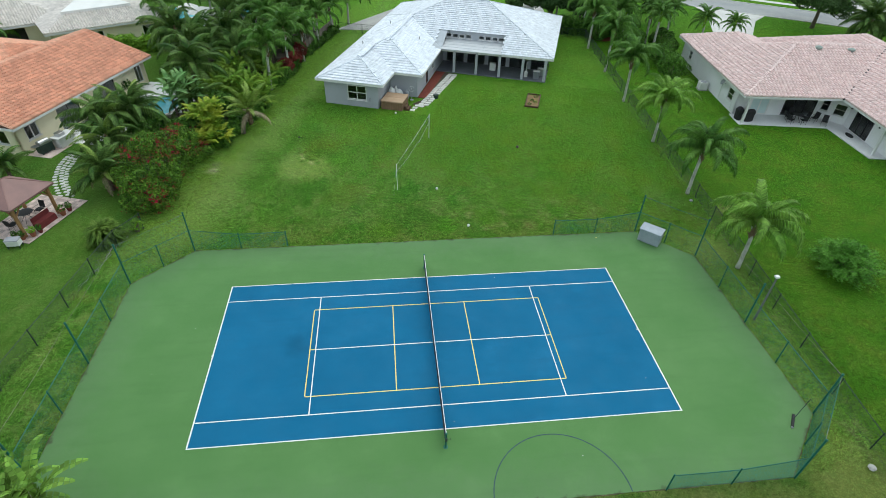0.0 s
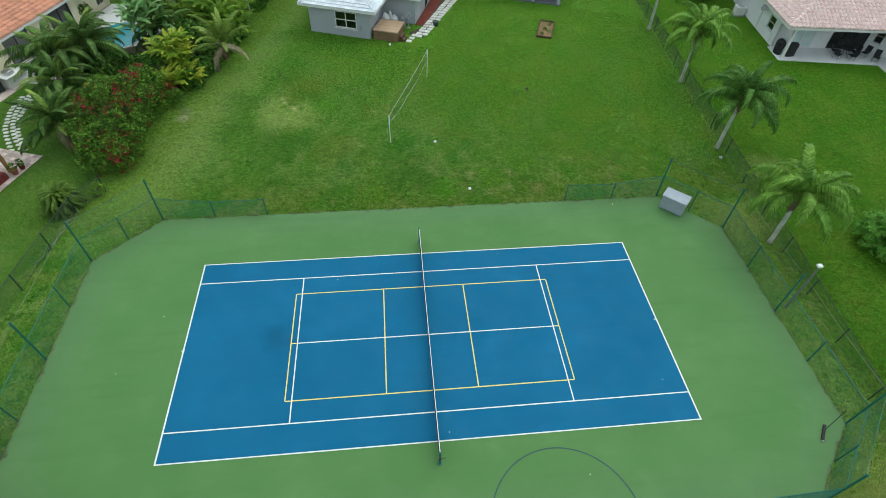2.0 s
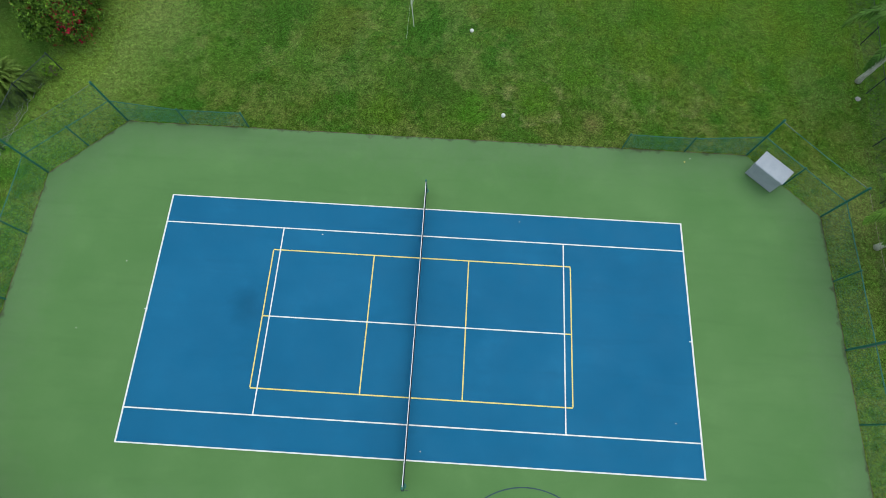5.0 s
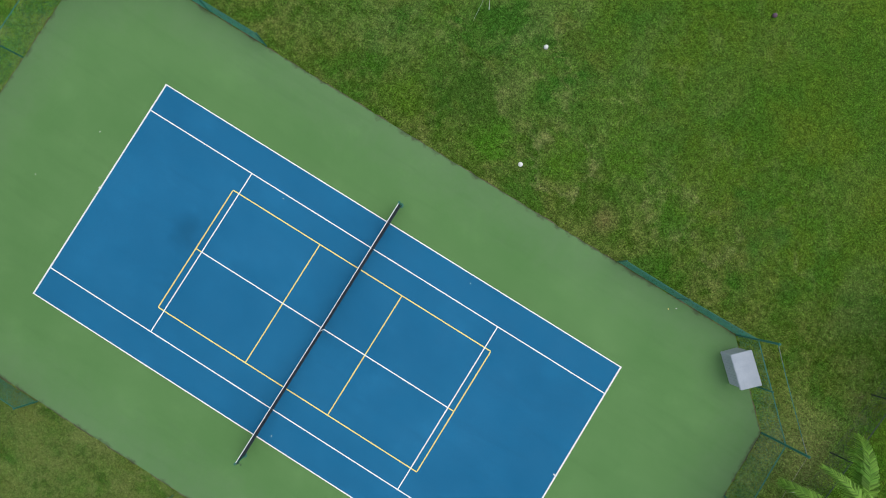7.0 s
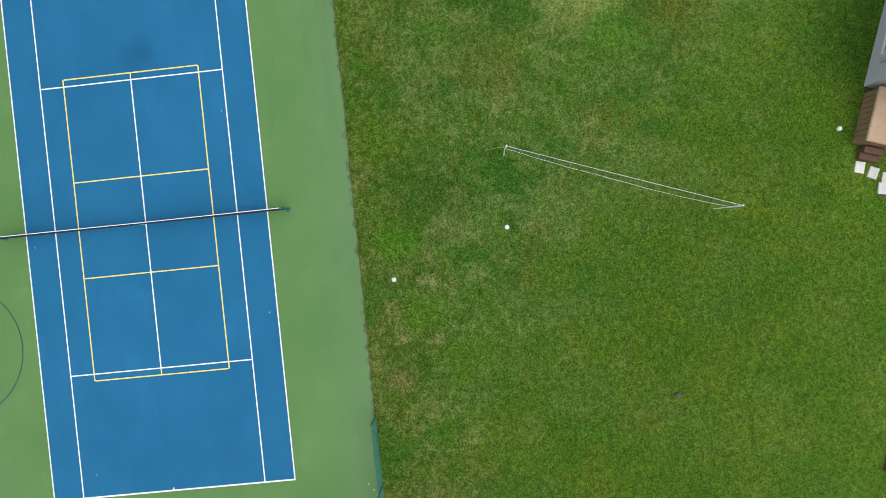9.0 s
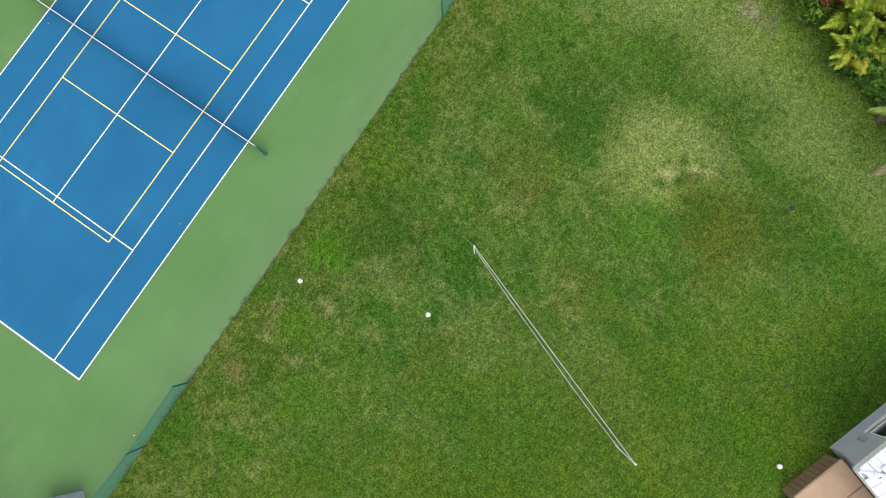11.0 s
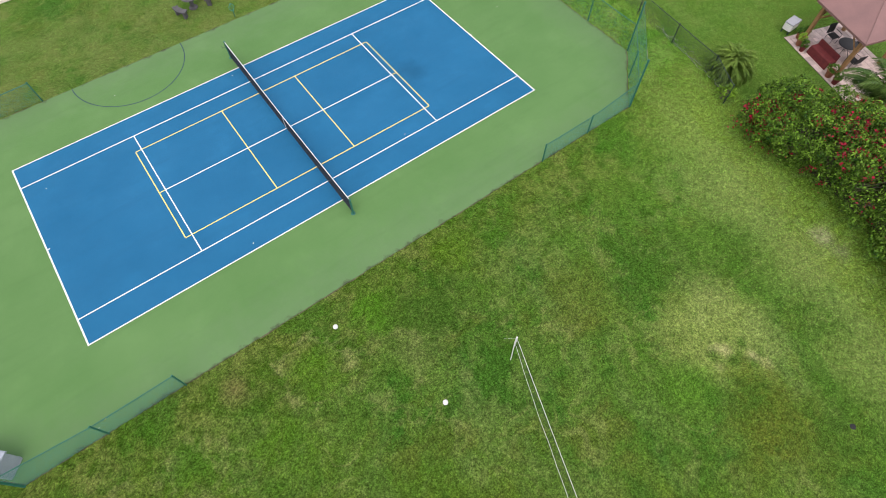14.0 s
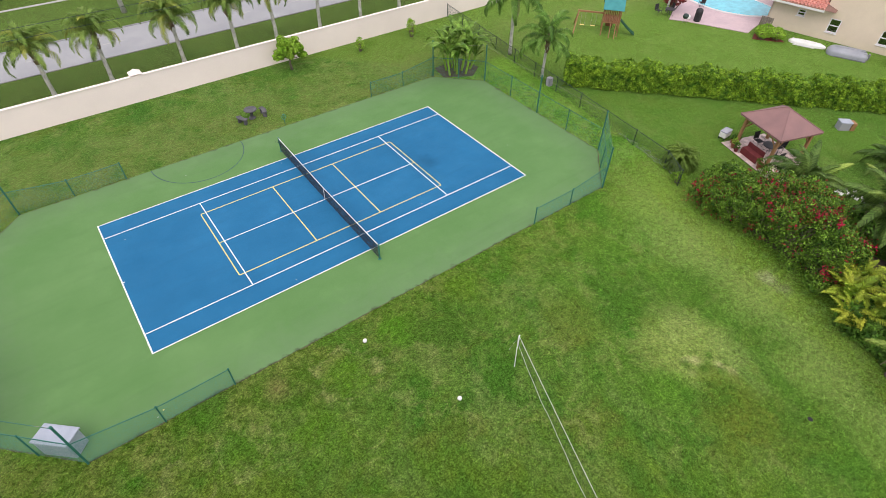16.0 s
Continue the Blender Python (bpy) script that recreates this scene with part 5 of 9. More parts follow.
# ---- the grey house ----
def grey_house():
    h = thing("house", pose(-8.0, 33.05, 0, 0, 0, -19), "single-storey grey stucco house with a pale grey tiled hip roof", "house", "houses")
    Z = 2.62
    S = lambda u0, u1, v, op=(): part("wall", wall_shape(u1 - u0, Z - 0.03, 0.2, op), GREY_WALL, h, m=pose(u0, v, 0))
    E = lambda v0, v1, u, op=(): part("wall", wall_shape(v1 - v0, Z - 0.03, 0.2, op), GREY_WALL, h, m=pose(u, v0, 0, 0, 0, 90))
    S(0, 5.6, 0.1, [(2.4, 4.4, 0.7, 2.15)])
    window(h, pose(2.4, 0.1, 0.7), 2.0, 1.45, WHITE_TRIM, PANE, 2, 2, 0.08)
    E(0.3, 4.0, 5.6)
    S(5.4, 8.6, 4.0)
    E(4.2, 15.8, 8.6, [(3.4, 4.4, 0.02, 2.1), (6.0, 6.9, 0.9, 2.0)])
    window(h, pose(8.6, 7.6, 0.02, 0, 0, 90), 1.0, 2.08, DARK_FRAME, PANE, 1, 1, 0.08, False, "door")
    window(h, pose(8.6, 10.2, 0.9, 0, 0, 90), 0.9, 1.1, WHITE_TRIM, PANE, 1, 2, 0.06)
    part("wall", wall_shape(29.0, Z - 0.03, 0.2), GREY_WALL, h, m=pose(0, 29.3, 0, 0, 0, -90))
    part("wall", wall_shape(21.2, Z - 0.03, 0.2), GREY_WALL, h, m=pose(21.2, 29.5, 0, 0, 0, 180))
    E(15.8, 29.3, 21.2, [(5.0, 6.4, 0.9, 2.1)])
    window(h, pose(21.2, 20.8, 0.9, 0, 0, 90), 1.4, 1.2, WHITE_TRIM, PANE, 2, 1)
    ops = [(0.5 + 2.55 * k, 2.6 + 2.55 * k, 0.06, 2.15) for k in range(5)]
    part("wall", wall_shape(12.4, Z - 0.05, 0.2, ops), GREY_WALL, h, m=pose(8.6, 15.8, 0))
    for k, (a, b, c, d) in enumerate(ops):
        window(h, pose(8.6 + a, 15.8, c), b - a, d - c, DARK_FRAME, PANE, 2 if k < 4 else 3, 1 if k < 4 else 3, 0.06, False, "sliding_door" if k < 4 else "french_window")
    part("house_floor", Shape().box(0.2, 0.3, -0.1, 5.4, 4.1, 0.05).box(0.2, 4.2, -0.1, 8.4, 29.2, 0.05).box(8.42, 16.0, -0.1, 21.0, 29.2, 0.05), CONCRETE, h)
    part("porch_floor", Shape().box(8.65, 12.1, -0.1, 21.35, 15.78, 0.06), surface("dark_porch_paint", (0.17, 0.18, 0.20), (0.13, 0.14, 0.16), 0.8, 0.6), h)
    for u in (10.74, 13.33, 15.98, 18.62, 21.12):
        c = part("column", Shape().box(-0.14, -0.14, 0.06, 0.14, 0.14, Z - 0.05, bevel=0.012), GREY_WALL, h, m=pose(u, 12.32, 0))
    part("beam", Shape().box(8.7, 12.2, Z - 0.27, 21.3, 12.44, Z - 0.03), WHITE_TRIM, h)
    A, B, C = (-0.7, -0.35, 6.3, 12.5), (-0.7, 3.4, 9.25, 23.0), (-0.7, 12.15, 21.9, 30.0)
    pitch = 0.37
    notch = lambda p: 8.35 < p.x < 16.1 and 11.5 < p.y < 15.35 and p.z < 4.2
    k = math.sqrt(1 + pitch * pitch)
    tiled_roof(h, [A, B, C], Z, pitch, 0.33, 0.37, "flat", GREY_TILE, GREY_DECK, WHITE_TRIM, 5, skip=notch, singles={(0, 2), (0, 0)}, cap_r=0.065, cut=((2, 0), (9.95, 16.8, 3.2 * k)))
    # the low porch roof under the clerestory
    pr = part("porch_roof", Shape().add([(9.1, 11.95, Z - 0.05), (16.15, 11.95, Z - 0.05), (16.15, 15.4, Z + 0.16), (9.1, 15.4, Z + 0.16), (9.1, 11.95, Z + 0.05), (16.15, 11.95, Z + 0.05), (16.15, 15.4, Z + 0.26), (9.1, 15.4, Z + 0.26)],
                                        [(3, 2, 1, 0), (4, 5, 6, 7), (0, 1, 5, 4), (1, 2, 6, 5), (2, 3, 7, 6), (3, 0, 4, 7)]), METAL_ROOF, h, "flat pale metal porch roof")
    seams = Shape()
    for v in (12.7, 13.5, 14.3):
        seams.box(9.2, v - 0.015, Z + 0.06 + 0.06 * (v - 11.95) - 0.01, 16.1, v + 0.015, Z + 0.075 + 0.06 * (v - 11.95))
    for u, v0, v1 in ((11.5, 13.5, 15.3), (13.9, 12.7, 14.3), (14.6, 14.3, 15.3), (12.4, 12.0, 12.7)):
        seams.box(u - 0.02, v0, Z + 0.17, u + 0.02, v1, Z + 0.2)
    part("roof_seam", seams, GREY_DECK, pr)
    cl = [(0.7 + 0.78 * i, 1.35 + 0.78 * i, Z + 0.38, Z + 0.82) for i in range(4)] + [(4.6 + 0.78 * i, 5.25 + 0.78 * i, Z + 0.38, Z + 0.82) for i in range(4)]
    part("clerestory_wall", wall_shape(7.75, 1.05, 0.15, cl, Z + 0.15), GREY_WALL, h, m=pose(8.35, 15.36, 0))
    for a, b, c, d in cl:
        window(h, pose(8.35 + a, 15.36, c), b - a, d - c, WHITE_TRIM, PANE, 1, 1, 0.05, False, "clerestory_window")
    part("clerestory_trim", Shape().box(8.9, 15.33, Z + 0.3, 12.2, 15.355, Z + 0.36).box(12.8, 15.33, Z + 0.3, 16.1, 15.355, Z + 0.36), WHITE_TRIM, h)
    for u in (8.35, 16.1):
        v0 = 12.15
        z1 = Z + pitch * (15.45 - v0)
        part("cheek_wall", Shape().add([(u - 0.05, v0, Z - 0.05), (u - 0.05, 15.45, Z - 0.05), (u - 0.05, 15.45, z1), (u + 0.05, v0, Z - 0.05), (u + 0.05, 15.45, Z - 0.05), (u + 0.05, 15.45, z1)],
                                       [(0, 1, 2), (5, 4, 3), (0, 3, 4, 1), (1, 4, 5, 2), (2, 5, 3, 0)]), GREY_WALL, h)
    part("meter_box", Shape().box(4.65, 0.0, 0.7, 4.85, 0.1, 1.05, bevel=0.01), PLASTIC_GREY, h)
    for u, v, z in ((1.0, 9.0, 3.25), (2.0, 16.0, 3.65), (6.8, 11.5, 3.55)):
        part("vent_pipe", Shape().lathe([(0.05, 0), (0.05, 0.35), (0.03, 0.36)], 8), PLASTIC_DARK, h, m=pose(u, v, z))
    return h


grey_house()
HM = pose(-8.0, 33.05, 0, 0, 0, -19)


def hot_tub():
    t = thing("hot_tub", HM @ pose(5.85, 0.2, 0), "brown hot tub closed by a tan vinyl cover", "hot tub")
    cab_ = part("cabinet", Shape().box(0.04, 0.04, -0.02, 2.16, 2.16, 0.74), TUB_SIDE, t)
    plank = mesh_of("board", Shape().box(0.0, 0.0, 0.0, 0.22, 0.04, 0.76, bevel=0.008), TUB_SIDE)
    for k in range(9):
        for x, y, r in ((0.03 + 0.24 * k, 0.0, 0), (0.03 + 0.24 * k, 2.16, 0), (0.04, 0.03 + 0.24 * k, 90), (2.2, 0.03 + 0.24 * k, 90)):
            part("board", plank, None, cab_, m=pose(x, y, 0, 0, 0, r))
    part("cover", Shape().box(-0.04, -0.04, 0.77, 2.24, 1.09, 0.90, bevel=0.035), TUB_VINYL, t)
    part("cover", Shape().box(-0.04, 1.11, 0.77, 2.24, 2.24, 0.90, bevel=0.035), TUB_VINYL, t)
    part("steps", Shape().box(2.3, 0.3, -0.02, 2.55, 1.1, 0.4).box(2.55, 0.3, -0.02, 2.8, 1.1, 0.2), WOOD_DARK, t)
    return t


hot_tub()


def stored_goods():
    for x, y, w, hgt, mt, lb in ((6.1, 3.0, 0.75, 1.25, PLASTIC_WHITE, "white plastic sack against the house wall"), (6.85, 3.3, 0.85, 1.0, PLASTIC_WHITE, "white plastic sack against the house wall"),
                                 (7.6, 3.4, 0.5, 1.0, PLASTIC_GREY, "grey plastic sack against the house wall"), (6.4, 3.55, 0.4, 1.2, PLASTIC_WHITE, "white plastic sack against the house wall")):
        rnd = random.Random(x * 10)
        s = Shape().lathe([(w * 0.35, 0.0), (w * 0.5, 0.1), (w * 0.52, hgt * 0.4), (w * 0.42, hgt * 0.75), (w * 0.2, hgt * 0.9), (w * 0.12, hgt)], 9)
        s.v = [(a + rnd.uniform(-0.05, 0.05), b + rnd.uniform(-0.05, 0.05), c) for a, b, c in s.v]
        tagged(part("storage_bag", s, mt, None, "", False, HM @ pose(x, y, -0.02)), lb, "bag", "bags by the tub")
    f = thing("pedestal_fan", HM @ pose(8.2, 3.2, 0), "white pedestal fan standing by the house wall", "fan")
    part("stand", Shape().lathe([(0.2, 0), (0.2, 0.03), (0.03, 0.06), (0.025, 1.0)], 12), PLASTIC_GREY, f)
    part("fan_cage", Shape().tube([(0.28 * math.cos(a), -0.06, 1.2 + 0.28 * math.sin(a)) for a in [k * math.pi / 10 for k in range(21)]], 0.015, 5, False).lathe([(0.05, -0.05), (0.05, 0.05)], 8, pose(0, -0.06, 1.2, 90)), PLASTIC_WHITE, f)
    for k in range(4):
        part("blade", Shape().box(0.04, -0.005, -0.06, 0.24, 0.005, 0.06), PLASTIC_GREY, f, m=pose(0, -0.06, 1.2, 0, 90 * k, 0) @ pose(0, 0, 0, 20))


stored_goods()

# ---- mulch bed and stepping stones beside the house ----
tagged(part("mulch_bed", Shape().prism([(8.65, 4.0), (9.55, 4.0), (9.75, 12.0), (8.65, 12.0)], -0.05, 0.03), MULCH, None, "", False, HM), "red wood mulch bed along the house wall", "mulch bed", "", "structure")
path_ = thing("stepping_stone_path", HM, "path of square white stepping stones on dark gravel", "path", "", "structure")
part("gravel", Shape().prism([(8.5, 2.2), (9.9, 1.7), (11.0, 11.9), (9.75, 12.0), (9.5, 4.0)], -0.05, 0.0), SOIL, path_)
stone = mesh_of("paving_slab", Shape().box(-0.24, -0.2, -0.04, 0.24, 0.2, 0.05, bevel=0.012), STONE_WHITE)
srn = random.Random(4)
for j in range(18):
    for i in range(2):
        part("paving_slab", stone, None, path_, m=pose(9.45 + 0.062 * j + 0.56 * i + srn.uniform(-0.03, 0.03), 2.4 + 0.53 * j + srn.uniform(-0.03, 0.03), 0, 0, 0, srn.uniform(-6, 6)))
for u, v, r in ((8.95, 0.75, 4), (9.05, 1.35, -6), (9.15, 1.95, 3), (9.6, 1.9, 8)):
    part("paving_slab", stone, None, path_, m=pose(u, v, -0.01, 0, 0, r))


def fire_pit_frame():
    b = thing("garden_bed_frame", pose(13.5, 32.5, 0, 0, 0, -19), "low timber frame filled with soil on the lawn", "planter")
    part("soil", Shape().box(-0.62, -1.62, -0.05, 0.62, 1.62, 0.06), surface("bare_brown_soil", (0.26, 0.17, 0.08), (0.16, 0.12, 0.05), 2.5, 0.95, 0.4, 15, 0.6), b)
    rng = np.random.default_rng(61)
    for x, y in ((-0.25, -1.2), (0.3, -0.5), (-0.1, -0.1), (0.2, 0.9), (-0.35, 1.35), (0.4, 1.4)):
        q, nn = lobes_surface([(0, 0, 0.1, 0.2, 0.2, 0.14)], 60, rng, floor=0.0)
        part("seedling", leaf_quads(q, nn, 0.13, rng, 0.4), DARK_LEAF, b, m=pose(x, y, 0.04))
    for x0, y0, x1, y1 in ((-0.7, -1.7, 0.7, -1.6), (-0.7, 1.6, 0.7, 1.7), (-0.7, -1.6, -0.6, 1.6), (0.6, -1.6, 0.7, 1.6)):
        part("board", Shape().box(x0, y0, -0.02, x1, y1, 0.16, bevel=0.01), WOOD_DARK, b)


fire_pit_frame()


def right_house():
    h = thing("house", pose(33.1, 26.0, 0, 0, 0, -7), "single-storey white stucco house with a pink clay tile roof", "house", "houses")
    Z = 2.85
    S = lambda u0, u1, v, op=(): part("wall", wall_shape(u1 - u0, Z - 0.03, 0.2, op), WHITE_WALL, h, m=pose(u0, v, 0))
    ops = [(1.55, 3.45, 0.08, 2.15), (4.9, 8.2, 0.08, 2.2)]
    S(0, 8.4, 2.3, ops)
    window(h, pose(1.55, 2.3, 0.08), 1.9, 2.07, WHITE_TRIM, FROSTED, 2, 1, 0.12, False, "french_door")
    # white panel added behind the doors to brighten their panes
    part("door_blind", Shape().box(1.6, 2.44, 0.1, 3.4, 2.46, 2.1), WHITE_TRIM, h)
    window(h, pose(4.9, 2.3, 0.08), 3.3, 2.12, DARK_FRAME, PANE, 3, 1, 0.06, False, "sliding_door")
    ang = math.degrees(math.atan2(-2.0, 1.9))
    part("wall", wall_shape(2.76, Z - 0.03, 0.2, [(0.25, 0.95, 0.9, 2.1), (1.45, 2.45, 0.8, 1.9)]), WHITE_WALL, h, m=pose(8.4, 2.3, 0, 0, 0, ang))
    window(h, pose(8.4, 2.3, 0, 0, 0, ang) @ pose(0.25, 0, 0.9), 0.7, 1.2, WHITE_TRIM, PANE, 1, 2)
    window(h, pose(8.4, 2.3, 0, 0, 0, ang) @ pose(1.45, 0, 0.8), 1.0, 1.1, WHITE_TRIM, PANE, 1, 2)
    W_ = lambda v0, v1, u, op=(): part("wall", wall_shape(v1 - v0, Z - 0.03, 0.2, op), WHITE_WALL, h, m=pose(u, v1, 0, 0, 0, -90))
    W_(-11.5, 0.3, 10.3, [(0.9, 3.6, 0.08, 2.2)])
    window(h, pose(10.3, -0.6, 0.08, 0, 0, -90), 2.7, 2.12, DARK_FRAME, PANE, 3, 1, 0.07, False, "sliding_door")
    W_(2.3, 18.2, 0.0, [(13.7, 14.9, 0.95, 2.05), (2.0, 2.8, 1.1, 2.0)])
    window(h, pose(0.0, 18.2 - 13.7, 0.95, 0, 0, -90), 1.2, 1.1, WHITE_TRIM, PANE, 1, 2)
    window(h, pose(0.0, 18.2 - 2.0, 1.1, 0, 0, -90), 0.8, 0.9, WHITE_TRIM, PANE, 1, 2)
    part("wall", wall_shape(25, Z - 0.03, 0.2), WHITE_WALL, h, m=pose(25.0, 18.4, 0, 0, 0, 180))
    part("wall", wall_shape(29.5, Z - 0.03, 0.2), WHITE_WALL, h, m=pose(25.0, -11.5, 0, 0, 0, 90))
    S(10.3, 24.8, -11.5)
    part("house_floor", Shape().box(0.2, 2.5, -0.1, 24.8, 18.2, 0.04).box(10.5, -11.3, -0.1, 24.8, 2.48, 0.04), CONCRETE, h)
    part("patio_slab", Shape().prism([(-0.3, -0.15), (8.3, -0.45), (8.75, -6.6), (10.28, -6.6), (10.28, 0.25), (8.35, 2.28), (-0.3, 2.28)], -0.1, 0.06), PATIO_WHITE, h)
    for u, v in ((0.1, 0.15), (9.3, -6.0)):
        part("porch_post", Shape().box(-0.1, -0.1, 0.06, 0.1, 0.1, Z - 0.05, bevel=0.01), WHITE_TRIM, h, m=pose(u, v, 0))
    part("porch_beam", Shape().box(0.0, 0.05, Z - 0.16, 9.6, 0.25, Z - 0.03), WHITE_TRIM, h)
    part("porch_beam", Shape().box(9.2, -6.2, Z - 0.16, 9.4, 0.0, Z - 0.03), WHITE_TRIM, h)
    tiled_roof(h, [(-0.6, 0.0, 22.0, 14.8), (8.9, -12.2, 23.7, 18.5), (-0.6, 6.5, 8.6, 19.0)], Z, 0.385, 0.34, 0.42, "barrel", PINK_TILE, PINK_DECK, WHITE_TRIM, 8, cap_r=0.16)
    part("valley_flashing", Shape().tube([(8.75, -0.15, Z + 0.02), (16.3, 7.4, Z + 0.385 * 7.4 + 0.1)], 0.09, 6), DARK_FRAME, h, "dark metal valley of the roof")
    for u, v in ((8.7, 6.6), (12.0, 6.4)):
        part("roof_vent", Shape().lathe([(0.3, 0), (0.36, 0.12), (0.34, 0.2), (0.15, 0.3)], 14), surface("faded_green_metal", (0.28, 0.34, 0.31), (0.24, 0.29, 0.27), 2, 0.6), h, m=pose(u, v, Z + 0.385 * (v + 0.3)))
    for u, v, r in ((1.25, 2.26, 0), (3.75, 2.26, 0), (10.26, 0.05, -90), (10.26, -4.2, -90)):
        lamp = part("wall_lantern", Shape().box(-0.07, -0.14, 1.85, 0.07, -0.02, 2.1, bevel=0.02).box(-0.04, -0.02, 1.9, 0.04, 0.03, 2.0), DARK_FRAME, h, m=pose(u, v, 0, 0, 0, r))
    part("gutter_pipe", Shape().tube([(-0.06, 6.0, 0.05), (-0.06, 6.0, 2.6)], 0.04, 6), WHITE_TRIM, h)
    part("gutter_pipe", Shape().tube([(-0.06, 3.0, 0.05), (-0.06, 3.0, 2.6)], 0.03, 6), WHITE_TRIM, h)
    return h


right_house()
RM = pose(33.1, 26.0, 0, 0, 0, -7)


def patio_chair(m, lb="black metal patio chair with a mesh seat"):
    c = thing("patio_chair", m, lb, "chair", "patio chairs")
    part("seat", Shape().box(-0.24, -0.24, 0.40, 0.24, 0.24, 0.43, bevel=0.01), BLACK_CLOTH, c)
    part("backrest", Shape().box(-0.24, 0.22, 0.45, 0.24, 0.25, 1.0, pose(0, 0, 0, -10), 0.01), BLACK_CLOTH, c)
    for x in (-0.23, 0.23):
        for y in (-0.22, 0.22):
            part("leg", Shape().tube([(x, y, 0), (x, y, 0.4)], 0.014, 5), DARK_FRAME, c)
        part("armrest", Shape().tube([(x, -0.22, 0.4), (x, -0.22, 0.62), (x, 0.24, 0.64)], 0.015, 5), DARK_FRAME, c)
    return c


def patio_table(m, r=0.55, lb="round black metal patio table"):
    t = thing("patio_table", m, lb, "table")
    part("tabletop", Shape().lathe([(r - 0.02, 0.70), (r, 0.71), (r, 0.73), (r - 0.02, 0.74)], 20), DARK_FRAME, t)
    for k in range(4):
        a = k * math.pi / 2 + 0.4
        part("leg", Shape().tube([(0.9 * r * math.cos(a), 0.9 * r * math.sin(a), 0), (0.3 * r * math.cos(a), 0.3 * r * math.sin(a), 0.4), (0.7 * r * math.cos(a), 0.7 * r * math.sin(a), 0.7)], 0.016, 5), DARK_FRAME, t)
    return t


patio_table(RM @ pose(5.9, 1.0, 0.06))
first = patio_chair(RM @ pose(5.1, 1.1, 0.06, 0, 0, 75))
for u, v, r in ((6.7, 1.0, -80), (5.8, 1.7, 0), (6.2, 0.3, 175), (7.6, 0.9, -60), (8.2, 0.1, -30), (5.0, 0.4, 120)):
    copy_thing(first, RM @ pose(u, v, 0.06, 0, 0, r))


def covered_grill(m, lb="black fabric cover over a barbecue grill"):
    rnd = random.Random(3)
    s = Shape().lathe([(0.34, 0), (0.33, 0.5), (0.36, 0.85), (0.33, 1.0), (0.2, 1.12), (0.03, 1.15)], 12)
    s.v = [(a * 1.7 + rnd.uniform(-0.02, 0.02), b + rnd.uniform(-0.02, 0.02), c) for a, b, c in s.v]
    tagged(part("grill_cover", s, BLACK_CLOTH, None, "", False, m), lb, "grill")


covered_grill(RM @ pose(0.95, 0.75, 0.06, 0, 0, 20))
covered_grill(RM @ pose(0.1, 1.2, 0.06, 0, 0, 80))
tagged(part("doormat", Shape().lathe([(0.6, 0.062), (0.6, 0.08)], 18, Matrix.Diagonal((1.0, 0.5, 1, 1))), BLACK_CLOTH, None, "", False, RM @ pose(9.6, -2.0, 0, 0, 0, 80)), "dark half-round doormat on the patio", "doormat")


def air_conditioner(m):
    a = thing("air_conditioner", m, "white outdoor air-conditioner unit beside the house wall", "air conditioner")
    part("case", Shape().box(-0.45, -0.4, 0.08, 0.45, 0.4, 0.85, bevel=0.03), PLASTIC_WHITE, a)
    part("fan_grille", Shape().lathe([(0.33, 0.85), (0.33, 0.88), (0.08, 0.9)], 16), PLASTIC_GREY, a)
    part("base", Shape().box(-0.5, -0.45, -0.02, 0.5, 0.45, 0.08), CONCRETE, a)


air_conditioner(RM @ pose(-0.7, 8.9, 0))
tagged(part("satellite_dish", Shape().lathe([(0.02, 0), (0.2, 0.03), (0.33, 0.1), (0.34, 0.11), (0.2, 0.05), (0.02, 0.02)], 16, pose(0, 0, 0, 0, -60, 0)).tube([(0.02, 0, -0.1), (0.35, 0, -0.25)], 0.02, 5), PLASTIC_GREY, None, "", True, RM @ pose(-0.33, 5.4, 2.2)), "grey satellite dish fixed to the house wall", "satellite dish")


